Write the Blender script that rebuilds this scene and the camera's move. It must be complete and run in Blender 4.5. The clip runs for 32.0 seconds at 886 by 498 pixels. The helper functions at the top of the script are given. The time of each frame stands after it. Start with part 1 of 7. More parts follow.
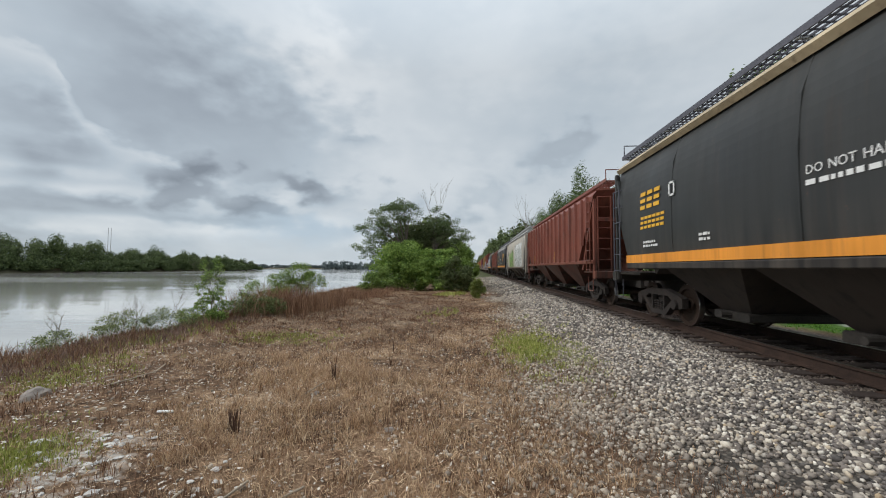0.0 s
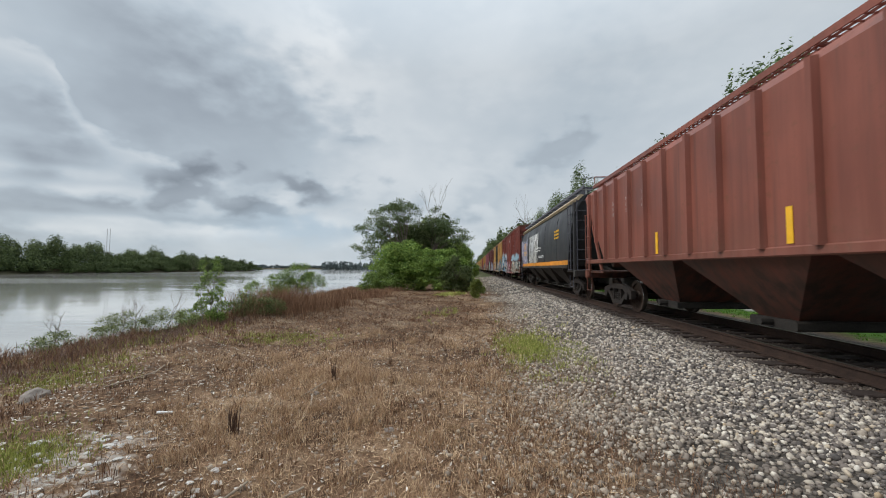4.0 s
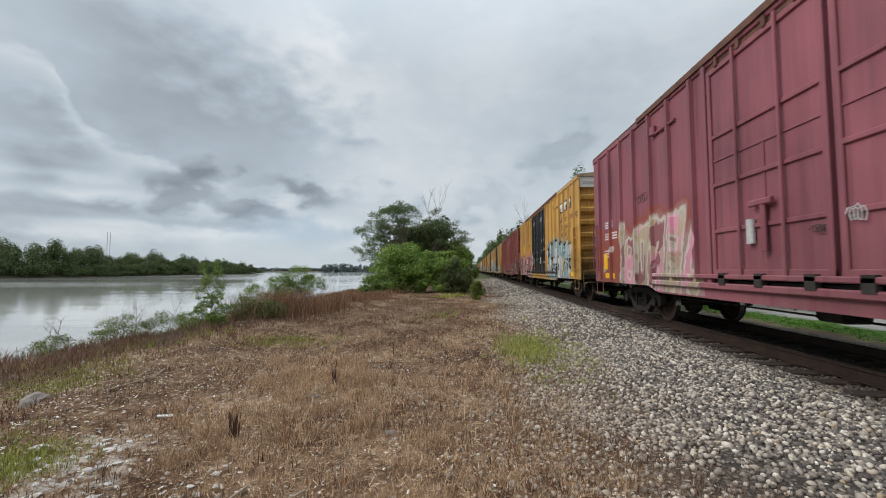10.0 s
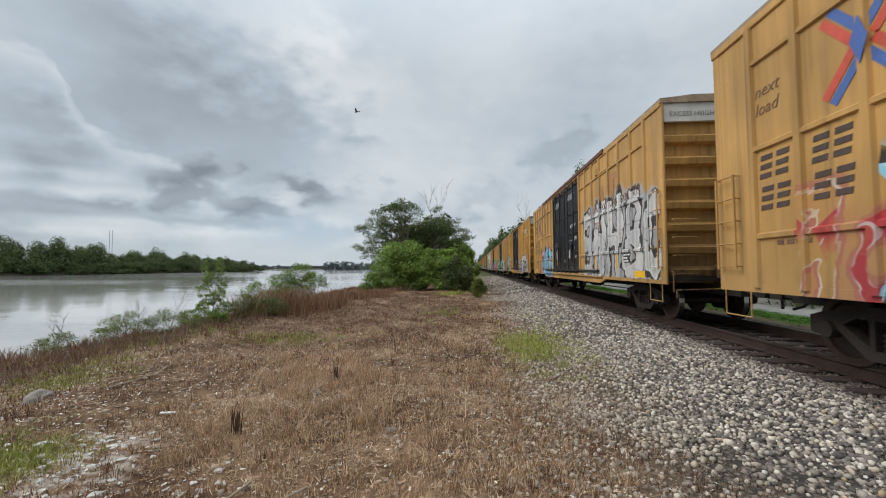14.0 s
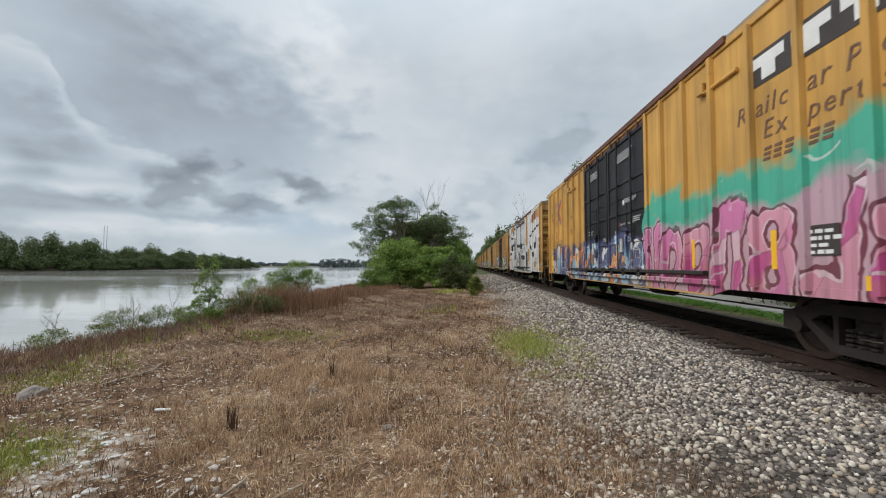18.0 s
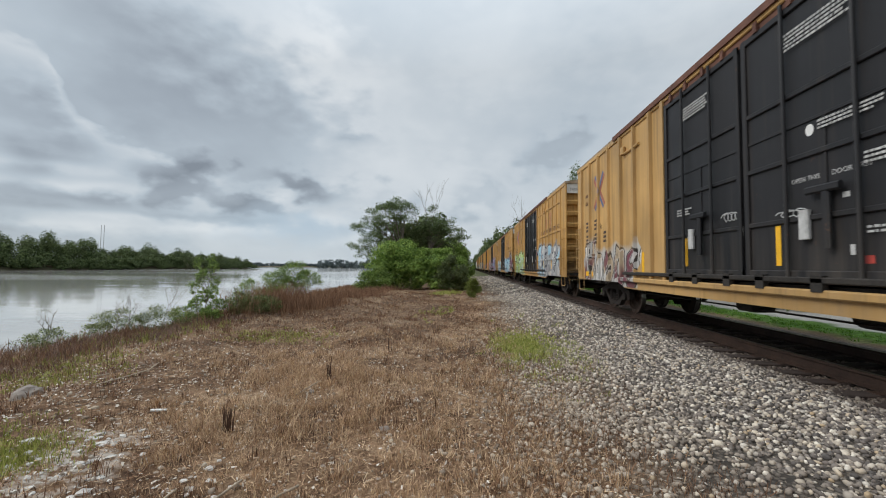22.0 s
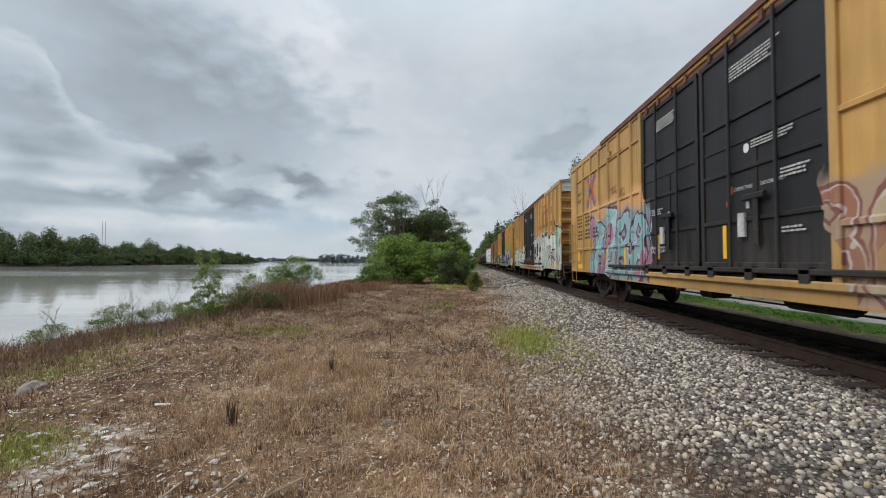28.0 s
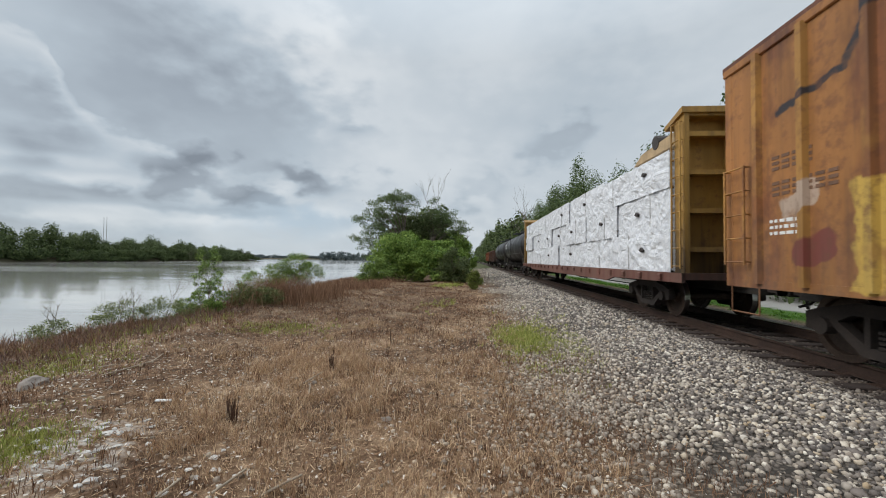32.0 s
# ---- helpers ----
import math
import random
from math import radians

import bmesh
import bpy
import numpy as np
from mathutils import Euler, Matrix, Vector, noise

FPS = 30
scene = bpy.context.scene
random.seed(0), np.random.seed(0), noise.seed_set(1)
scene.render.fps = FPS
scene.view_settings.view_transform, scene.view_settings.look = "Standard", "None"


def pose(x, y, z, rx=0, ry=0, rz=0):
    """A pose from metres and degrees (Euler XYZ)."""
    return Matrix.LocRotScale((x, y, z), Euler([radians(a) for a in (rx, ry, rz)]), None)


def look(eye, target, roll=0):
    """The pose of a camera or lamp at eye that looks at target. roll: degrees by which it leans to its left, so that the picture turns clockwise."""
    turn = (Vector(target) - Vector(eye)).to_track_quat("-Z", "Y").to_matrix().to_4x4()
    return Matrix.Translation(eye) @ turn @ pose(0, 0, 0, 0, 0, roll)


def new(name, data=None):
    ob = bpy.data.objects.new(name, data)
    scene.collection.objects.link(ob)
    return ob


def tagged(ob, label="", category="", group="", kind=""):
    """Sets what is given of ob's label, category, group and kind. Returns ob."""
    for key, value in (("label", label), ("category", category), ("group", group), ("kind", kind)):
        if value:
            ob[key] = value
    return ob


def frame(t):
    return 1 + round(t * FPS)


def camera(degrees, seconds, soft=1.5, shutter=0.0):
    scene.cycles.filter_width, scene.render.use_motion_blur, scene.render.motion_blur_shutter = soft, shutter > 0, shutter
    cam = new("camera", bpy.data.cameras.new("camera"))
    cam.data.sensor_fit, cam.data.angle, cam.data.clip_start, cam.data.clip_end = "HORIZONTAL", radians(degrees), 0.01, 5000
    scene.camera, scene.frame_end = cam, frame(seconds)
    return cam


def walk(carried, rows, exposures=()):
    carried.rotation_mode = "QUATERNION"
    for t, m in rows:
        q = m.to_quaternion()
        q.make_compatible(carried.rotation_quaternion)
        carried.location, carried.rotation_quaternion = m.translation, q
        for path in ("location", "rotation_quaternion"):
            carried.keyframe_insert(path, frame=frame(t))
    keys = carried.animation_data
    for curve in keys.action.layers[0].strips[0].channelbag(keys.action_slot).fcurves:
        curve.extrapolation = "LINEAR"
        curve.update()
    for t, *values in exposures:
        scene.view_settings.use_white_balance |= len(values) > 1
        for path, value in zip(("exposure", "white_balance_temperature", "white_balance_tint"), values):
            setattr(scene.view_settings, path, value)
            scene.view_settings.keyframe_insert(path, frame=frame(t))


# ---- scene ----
# Metres; z = 0 is the top of the rail, +y runs down the track away from the camera.
EYE = (0.0, 0.0, 1.295)
TRACK = 5.855          # x of the track's centre line
SPEED = 17.07          # the train, towards -y
SECONDS = 32.0

cam = camera(96.48, SECONDS, soft=1.05, shutter=0.05)
TURNS = (
    (0, 92.760, -0.221, 4.127),
    (0.5, 92.747, -0.140, 4.175),
    (1, 92.732, -0.009, 4.253),
    (1.5, 92.737, -0.026, 4.285),
    (2, 92.754, 0.005, 4.248),
    (2.5, 92.856, -0.092, 4.171),
    (3, 92.857, -0.108, 4.089),
    (3.5, 92.799, -0.075, 4.072),
    (5.5, 92.751, -0.190, 3.947),
    (6, 92.865, -0.018, 4.075),
    (6.5, 92.928, 0.074, 4.113),
    (7, 93.000, 0.061, 4.062),
    (7.5, 93.059, 0.145, 4.003),
    (8, 93.109, 0.142, 3.991),
    (8.5, 93.166, 0.165, 4.015),
    (9, 93.212, 0.127, 4.066),
    (9.5, 93.178, 0.187, 4.066),
    (10, 93.059, 0.177, 4.074),
    (10.5, 92.867, 0.159, 4.071),
    (11, 92.813, 0.146, 4.088),
    (11.5, 92.813, 0.079, 4.141),
    (12, 92.806, 0.068, 4.160),
    (12.5, 92.768, -0.015, 4.203),
    (13, 92.740, -0.000, 4.165),
    (13.5, 92.779, 0.062, 4.216),
    (14, 92.714, 0.206, 4.271),
    (14.5, 92.642, 0.226, 4.265),
    (16.5, 92.571, 0.012, 4.118),
    (17, 92.457, -0.097, 3.916),
    (17.5, 92.432, -0.153, 3.809),
    (18, 92.394, -0.091, 3.800),
    (18.5, 92.467, -0.163, 3.765),
    (19, 92.474, -0.189, 3.749),
    (19.5, 92.477, -0.315, 3.756),
    (20, 92.458, -0.327, 3.757),
    (20.5, 92.512, -0.302, 3.749),
    (21, 92.623, -0.296, 3.680),
    (21.5, 92.652, -0.334, 3.585),
    (22, 92.628, -0.476, 3.523),
    (22.5, 92.536, -0.527, 3.498),
    (23, 92.437, -0.557, 3.578),
    (23.5, 92.298, -0.538, 3.650),
    (24, 92.226, -0.634, 3.721),
    (24.5, 92.140, -0.681, 3.705),
    (25, 92.126, -0.704, 3.654),
    (25.5, 92.062, -0.584, 3.628),
    (27.5, 91.810, -0.253, 3.552),
    (28, 91.758, -0.137, 3.683),
    (28.5, 91.694, -0.191, 3.791),
    (29, 91.622, -0.334, 3.833),
    (29.5, 91.635, -0.512, 3.864),
    (30, 91.657, -0.566, 3.846),
    (30.5, 91.658, -0.609, 3.831),
    (31, 91.541, -0.584, 3.779),
    (31.5, 91.487, -0.536, 3.770),
    (32, 91.507, -0.532, 3.771),
)
walk(cam, [(t, pose(*EYE, rx, ry, rz)) for t, rx, ry, rz in TURNS])


# ---------------------------------------------------------------- node helpers
def put(nt, socket, value):
    if isinstance(value, bpy.types.NodeSocket):
        nt.links.new(value, socket)
    elif value is not None:
        if isinstance(value, (tuple, list)) and len(value) == 3 and len(socket.default_value) == 4:
            value = (*value, 1.0)
        socket.default_value = value


def calc(nt, op, a, b=None, c=None):
    n = nt.nodes.new("ShaderNodeMath")
    n.operation = op
    for s, v in zip(n.inputs, (a, b, c)):
        put(nt, s, v)
    return n.outputs[0]


def blend(nt, fac, a, b, how="MIX"):
    n = nt.nodes.new("ShaderNodeMix")
    n.data_type, n.blend_type, n.clamp_factor = "RGBA", how, True
    put(nt, n.inputs[0], fac)
    put(nt, n.inputs[6], a)
    put(nt, n.inputs[7], b)
    return n.outputs[2]


def fuzz(nt, vec, scale, detail=3.0, rough=0.55, warp=0.0, colour=False):
    n = nt.nodes.new("ShaderNodeTexNoise")
    put(nt, n.inputs["Vector"], vec)
    n.inputs["Scale"].default_value = scale
    n.inputs["Detail"].default_value = detail
    n.inputs["Roughness"].default_value = rough
    n.inputs["Distortion"].default_value = warp
    return n.outputs["Color" if colour else "Fac"]


def cells(nt, vec, scale, feature="F1", rand=1.0):
    n = nt.nodes.new("ShaderNodeTexVoronoi")
    n.feature = feature
    put(nt, n.inputs["Vector"], vec)
    n.inputs["Scale"].default_value = scale
    n.inputs["Randomness"].default_value = rand
    return n


def ramp(nt, fac, stops, how="LINEAR"):
    n = nt.nodes.new("ShaderNodeValToRGB")
    n.color_ramp.interpolation = how
    els = n.color_ramp.elements
    while len(els) < len(stops):
        els.new(0.5)
    for e, (p, c) in zip(els, stops):
        e.position = p
        e.color = (*c, 1.0) if isinstance(c, (tuple, list)) else (c, c, c, 1.0)
    put(nt, n.inputs[0], fac)
    return n.outputs[0]


def span(nt, v, a, b, lo=0.0, hi=1.0):
    n = nt.nodes.new("ShaderNodeMapRange")
    for s, x in zip(n.inputs, (v, a, b, lo, hi)):
        put(nt, s, x)
    return n.outputs[0]


def stretch(nt, vec, scale, shift=(0, 0, 0)):
    n = nt.nodes.new("ShaderNodeMapping")
    put(nt, n.inputs["Vector"], vec)
    n.inputs["Scale"].default_value = scale
    n.inputs["Location"].default_value = shift
    return n.outputs[0]


def coords(nt, which="Object"):
    return nt.nodes.new("ShaderNodeTexCoord").outputs[which]


def axes(nt, vec):
    n = nt.nodes.new("ShaderNodeSeparateXYZ")
    put(nt, n.inputs[0], vec)
    return n.outputs


def vector(nt, x, y, z):
    n = nt.nodes.new("ShaderNodeCombineXYZ")
    for s, v in zip(n.inputs, (x, y, z)):
        put(nt, s, v)
    return n.outputs[0]


def surface(name):
    m = bpy.data.materials.new(name)
    m.use_nodes = True
    nt = m.node_tree
    return m, nt, nt.nodes["Principled BSDF"]


def relief(nt, bsdf, height, strength=0.3, distance=0.01):
    n = nt.nodes.new("ShaderNodeBump")
    n.inputs["Strength"].default_value = strength
    n.inputs["Distance"].default_value = distance
    put(nt, n.inputs["Height"], height)
    put(nt, bsdf.inputs["Normal"], n.outputs[0])


# ---------------------------------------------------------------- sky and light
world = bpy.data.worlds.new("overcast_sky")
scene.world = world
world.use_nodes = True
wt = world.node_tree
wt.nodes.clear()
SUN_EL, SUN_AZ = radians(43), radians(-82)
sky = wt.nodes.new("ShaderNodeTexSky")
sky.sky_type, sky.sun_disc = "NISHITA", False
sky.sun_elevation, sky.sun_rotation = SUN_EL, SUN_AZ
way = coords(wt, "Generated")
dx, dy, dz = axes(wt, way)
azim = calc(wt, "ARCTAN2", dx, dy)
elev = calc(wt, "ARCSINE", dz)
low = calc(wt, "ADD", calc(wt, "MAXIMUM", dz, 0.0), 0.30)
plane = vector(wt, calc(wt, "DIVIDE", dx, low), calc(wt, "DIVIDE", dy, low), 0.0)
broad = fuzz(wt, stretch(wt, plane, (1, 1, 1), (3.1, 1.7, 0)), 0.9, 5, 0.5, 0.15)
fine = fuzz(wt, stretch(wt, plane, (1, 0.9, 1), (7.3, 2.2, 0)), 2.4, 6, 0.5, 0.1)
puffy = fuzz(wt, stretch(wt, way, (1, 1, 1.6), (1.3, 0.4, 2.0)), 8.0, 2.5, 0.5)
curl = fuzz(wt, stretch(wt, way, (1, 1, 1.8), (4.3, 2.4, 0.6)), 19.0, 3, 0.45)
DEG = 57.29578
AZ, EL = calc(wt, "MULTIPLY", azim, DEG), calc(wt, "MULTIPLY", elev, DEG)
puffy, curl = calc(wt, "SUBTRACT", puffy, 0.5), calc(wt, "SUBTRACT", curl, 0.5)


def total(*terms):
    s = terms[0]
    for q in terms[1:]:
        s = calc(wt, "ADD", s, q)
    return s


def times(*terms):
    s = terms[0]
    for q in terms[1:]:
        s = calc(wt, "MULTIPLY", s, q)
    return s


def bank(a, e, wa, we, torn=1.0):
    """A soft mass of cloud at an azimuth and elevation, in degrees."""
    u = calc(wt, "DIVIDE", calc(wt, "SUBTRACT", AZ, a), wa)
    v = calc(wt, "DIVIDE", calc(wt, "SUBTRACT", EL, e), we)
    u = total(u, times(puffy, 5.5 * torn), times(curl, 2.5 * torn))
    v = total(v, times(curl, 5.0 * torn), times(puffy, 4.0 * torn))
    return calc(wt, "EXPONENT", times(total(times(u, u), times(v, v)), -1.0))


shade = total(0.60, times(calc(wt, "SUBTRACT", broad, 0.5), 0.34), times(calc(wt, "SUBTRACT", fine, 0.5), 0.16), times(curl, 0.10))
# the tall heaped cloud over the river: bright along its top edge, grey inside
ridge = ramp(wt, span(wt, total(AZ, times(puffy, 3.0), times(curl, 3.5)), -56.0, -32.0),
             [(0.0, .87), (0.16, .865), (0.24, .85), (0.29, .805), (0.32, .72), (0.37, .63), (0.46, .567), (0.59, .537), (0.70, .515), (0.79, .48), (1.0, .40)])
depth = calc(wt, "SUBTRACT", total(times(ridge, 25.0), times(puffy, 2.2), times(curl, 5.0)), EL)
here = times(span(wt, AZ, -33.0, -40.0), span(wt, AZ, -80.0, -58.0))
inside = times(span(wt, depth, -0.45, 0.75), here)
rim = times(inside, calc(wt, "EXPONENT", times(calc(wt, "MAXIMUM", depth, 0.0), -0.60)))
shade = total(shade, times(rim, 0.30), times(inside, -0.15), times(inside, curl, .22))
outside = calc(wt, "SUBTRACT", 1.0, inside)
for a, e, wa, we, k in ((-40, 19, 11, 6.5, -.26), (-27, 18, 9, 5.5, -.13), (-43, 26.5, 9, 2.2, -.14), (-33, 12, 8, 2.5, -.10)):
    shade = total(shade, times(bank(a, e, wa, we, .22), outside, k))
for a, e, wa, we, k in ((-17, 24, 6, 4, .17), (-22.5, 29, 8, 4, .24), (-11, 18, 6, 4, .12), (-3, 14, 7, 4, .10), (3, 26, 8, 5, .05), (14, 21, 10, 7, -.05),
                        (-48, 12, 3, 3, -.12), (-50.5, 9.8, 1.8, 1.5, -.20), (-51, 16.2, 2.6, 2.0, -.13), (-49.5, 9.9, 4.5, .7, .26), (-47.5, 8.3, 6, .7, .24), (-46, 7.2, 5, .5, -.12), (-48, 5.9, 6, .5, -.10), (-43, 5.4, 7, .55, .20), (-47, 4.2, 9, .8, .24), (-33, 4.6, 6, .7, .22),
                        (-34.2, 11.0, 2.4, .9, .20), (-26.0, 9.0, 1.8, 1.1, .24), (-20, 6.6, 3.4, .9, .18), (-29, 6.3, 2, .5, .10), (-40, 8.4, 4, .8, .10), (-5, 8.0, 13, 5, .17), (-14, 13.5, 5, 2.5, .10)):
    shade = total(shade, times(bank(a, e, wa, we, .38), k))
# small dark rags of cloud under it
for a, e, wa, we, k in ((-36.2, 10.2, 3.0, 1.7, .38), (-39.5, 10.9, 3.0, .9, .22), (-28.8, 7.5, 3.6, 1.1, .36), (-31.5, 8.4, 2.0, 1.0, .22), (-20.8, 10.7, 5.2, 1.3, .27), (-24.6, 11.4, 3.4, 1.1, .22), (-22.0, 9.3, 2.0, .6, .18),
                        (-33, 5.7, 4.4, .6, .22), (-16.0, 18.2, 1.9, .9, .22), (1.5, 9.6, 3.2, 2.2, .22), (-8, 8.5, 3.0, 1.2, .15), (11.5, 15.5, 3.2, 2.0, .18), (-44, 7.0, 3.4, .6, .16)):
    shade = calc(wt, "SUBTRACT", shade, times(span(wt, bank(a, e, wa * 1.25, we * 1.3, .55), 0.10, 0.80), k * .85))
cloud = ramp(wt, shade, [(0.08, (0.240, 0.275, 0.32)), (0.30, (0.345, 0.395, 0.452)), (0.50, (0.488, 0.56, 0.625)), (0.72, (0.675, 0.727, 0.77)), (0.95, (0.85, 0.88, 0.897))])
# bluer gaps low over the river, paler towards the horizon, brighter towards the zenith
cloud = blend(wt, times(bank(-24, 5.0, 9, 2.4, .4), .55), cloud, (0.43, 0.57, 0.70))
cloud = blend(wt, span(wt, dz, 0.0, 0.07, 0.45, 0.0), cloud, (0.60, 0.68, 0.74))
lift = span(wt, dz, 0.45, 0.95, 1.0, 2.2)
cloud = blend(wt, 1.0, cloud, vector(wt, lift, lift, lift), "MULTIPLY")
back = wt.nodes.new("ShaderNodeBackground")
put(wt, back.inputs["Color"], cloud)
clear = wt.nodes.new("ShaderNodeBackground")
put(wt, clear.inputs["Color"], sky.outputs[0])
clear.inputs["Strength"].default_value = 0.05
veil = wt.nodes.new("ShaderNodeMixShader")
veil.inputs[0].default_value = 0.9
wt.links.new(clear.outputs[0], veil.inputs[1])
wt.links.new(back.outputs[0], veil.inputs[2])
out = wt.nodes.new("ShaderNodeOutputWorld")
wt.links.new(veil.outputs[0], out.inputs["Surface"])

sun = new("sun", bpy.data.lights.new("sun", "SUN"))
sun.data.energy, sun.data.angle, sun.data.color = 1.9, radians(35), (1.0, 0.97, 0.93)
sun.matrix_world = look((-56, 2, 52), (0, 10, 0))


# ---------------------------------------------------------------- mesh helpers
class Solid:
    """Collects boxes, prisms and tubes into one mesh."""

    def __init__(self):
        self.v, self.f = [], []

    def add(self, verts, faces):
        n = len(self.v)
        self.v += [tuple(p) for p in verts]
        self.f += [tuple(i + n for i in f) for f in faces]
        return self

    def box(self, x0, x1, y0, y1, z0, z1):
        v = [(x, y, z) for x in (x0, x1) for y in (y0, y1) for z in (z0, z1)]
        return self.add(v, [(0, 1, 3, 2), (4, 6, 7, 5), (0, 4, 5, 1), (2, 3, 7, 6), (0, 2, 6, 4), (1, 5, 7, 3)])

    def soft(self, x0, x1, y0, y1, z0, z1, r=0.02):
        """A box with chamfered edges along its longest run."""
        d = (x1 - x0, y1 - y0, z1 - z0)
        a = d.index(max(d))
        lo, hi = (x0, y0, z0), (x1, y1, z1)
        p, q = [i for i in range(3) if i != a]
        r = min(r, d[p] * 0.45, d[q] * 0.45)
        ring = [(lo[p] + r, lo[q]), (hi[p] - r, lo[q]), (hi[p], lo[q] + r), (hi[p], hi[q] - r),
                (hi[p] - r, hi[q]), (lo[p] + r, hi[q]), (lo[p], hi[q] - r), (lo[p], lo[q] + r)]
        v = []
        for e in (lo[a], hi[a]):
            for s, t in ring:
                c = [0, 0, 0]
                c[a], c[p], c[q] = e, s, t
                v.append(tuple(c))
        f = [(i, (i + 1) % 8, 8 + (i + 1) % 8, 8 + i) for i in range(8)]
        return self.add(v, f + [tuple(range(7, -1, -1)), tuple(range(8, 16))])

    def prism(self, ring, axis, a, b):
        """A closed outline, given in the two other axes, run from a to b along axis."""
        p, q = [i for i in range(3) if i != axis]
        n, v = len(ring), []
        for e in (a, b):
            for s, t in ring:
                c = [0, 0, 0]
                c[axis], c[p], c[q] = e, s, t
                v.append(tuple(c))
        f = [(i, (i + 1) % n, n + (i + 1) % n, n + i) for i in range(n)]
        return self.add(v, f + [tuple(range(n - 1, -1, -1)), tuple(range(n, 2 * n))])

    def tube(self, p0, p1, r, n=8, r1=None):
        p0, p1 = Vector(p0), Vector(p1)
        m = (p1 - p0).to_track_quat("Z", "Y").to_matrix()
        r1 = r if r1 is None else r1
        ring = [Vector((math.cos(2 * math.pi * i / n), math.sin(2 * math.pi * i / n), 0)) for i in range(n)]
        v = [p0 + m @ (c * r) for c in ring] + [p1 + m @ (c * r1) for c in ring]
        f = [(i, (i + 1) % n, n + (i + 1) % n, n + i) for i in range(n)]
        return self.add(v, f + [tuple(range(n - 1, -1, -1)), tuple(range(n, 2 * n))])

    def rod(self, points, r, n=6):
        for a, b in zip(points, points[1:]):
            self.tube(a, b, r, n)
        return self

    def lathe(self, profile, axis_point, n=20):
        """Turns (radius, x) pairs round an axis along x."""
        ax, ay, az = axis_point
        k, v, f = len(profile), [], []
        for i in range(n):
            c, s = math.cos(2 * math.pi * i / n), math.sin(2 * math.pi * i / n)
            v += [(ax + x, ay + r * c, az + r * s) for r, x in profile]
        for i in range(n):
            j = (i + 1) % n
            f += [(i * k + m, i * k + m + 1, j * k + m + 1, j * k + m) for m in range(k - 1)]
        return self.add(v, f)

    def mesh(self, name, mat, smooth=False):
        me = bpy.data.meshes.new(name)
        me.from_pydata(self.v, [], self.f)
        me.update()
        if smooth:
            me.polygons.foreach_set("use_smooth", [True] * len(me.polygons))
        for m in mat if isinstance(mat, (list, tuple)) else [mat]:
            me.materials.append(m)
        bm = bmesh.new()
        bm.from_mesh(me)
        bmesh.ops.recalc_face_normals(bm, faces=bm.faces)
        bm.to_mesh(me)
        bm.free()
        return me


def part(name, solid, material, parent, label="", smooth=False):
    """One mesh object under a thing or under a part."""
    ob = new(name, solid if isinstance(solid, bpy.types.Mesh) else solid.mesh(name, material, smooth))
    ob.parent = parent
    return tagged(ob, label) if label else ob


def thing(name, solid, material, label, category, group="", kind="", smooth=False):
    ob = new(name, solid if isinstance(solid, bpy.types.Mesh) else solid.mesh(name, material, smooth))
    return tagged(ob, label, category, group, kind)


def holder(name, label, category, group="", at=(0, 0, 0)):
    ob = new(name)
    ob.location = at
    ob.empty_display_size = 0.3
    return tagged(ob, label, category, group)


def bulk(name, verts, faces, mats, index=None, smooth=False):
    """A big mesh from numpy arrays of points and equal-sided faces."""
    me = bpy.data.meshes.new(name)
    co, idx = np.asarray(verts, dtype=np.float32).reshape(-1, 3), np.asarray(faces, dtype=np.int32)
    me.vertices.add(len(co))
    me.vertices.foreach_set("co", co.ravel())
    me.loops.add(idx.size)
    me.loops.foreach_set("vertex_index", idx.ravel())
    me.polygons.add(len(idx))
    me.polygons.foreach_set("loop_start", np.arange(len(idx), dtype=np.int32) * idx.shape[1])
    for m in mats:
        me.materials.append(m)
    if index is not None:
        me.polygons.foreach_set("material_index", np.asarray(index, dtype=np.int32))
    if smooth:
        me.polygons.foreach_set("use_smooth", [True] * len(me.polygons))
    me.update()
    return me



def cut_glyphs(sets):
    """Outlines of the built-in font, a metre high, for each text and slant."""
    made = {}
    for lean, texts in sets:
        for text in texts:
            cu = bpy.data.curves.new("lettering", "FONT")
            cu.body, cu.size, cu.extrude, cu.shear, cu.resolution_u = text, 1.0, .008, lean, 2
            made[(text, lean)] = new("lettering", cu)
    deps = bpy.context.evaluated_depsgraph_get()
    cut = {}
    for key, ob in made.items():
        cut[key] = bpy.data.meshes.new_from_object(ob.evaluated_get(deps))
        cut[key].materials.clear()
    for ob in made.values():
        cu = ob.data
        bpy.data.objects.remove(ob)
        bpy.data.curves.remove(cu)
    return cut


GLYPHS = cut_glyphs(((0.0, sorted(set("RAILCARPOOLINGEXPERTSDONOTHAMMERONCAR")) + ["OPEN THIS", "DOOR FIRST", "EXCESS HEIGHT CAR", "EXCESS HEIGHT", "EXCESSIVE HEIGHT"]),
                     (0.2, sorted(set("RailcarPoolingExperts"))), (0.25, ["next", "load"])))


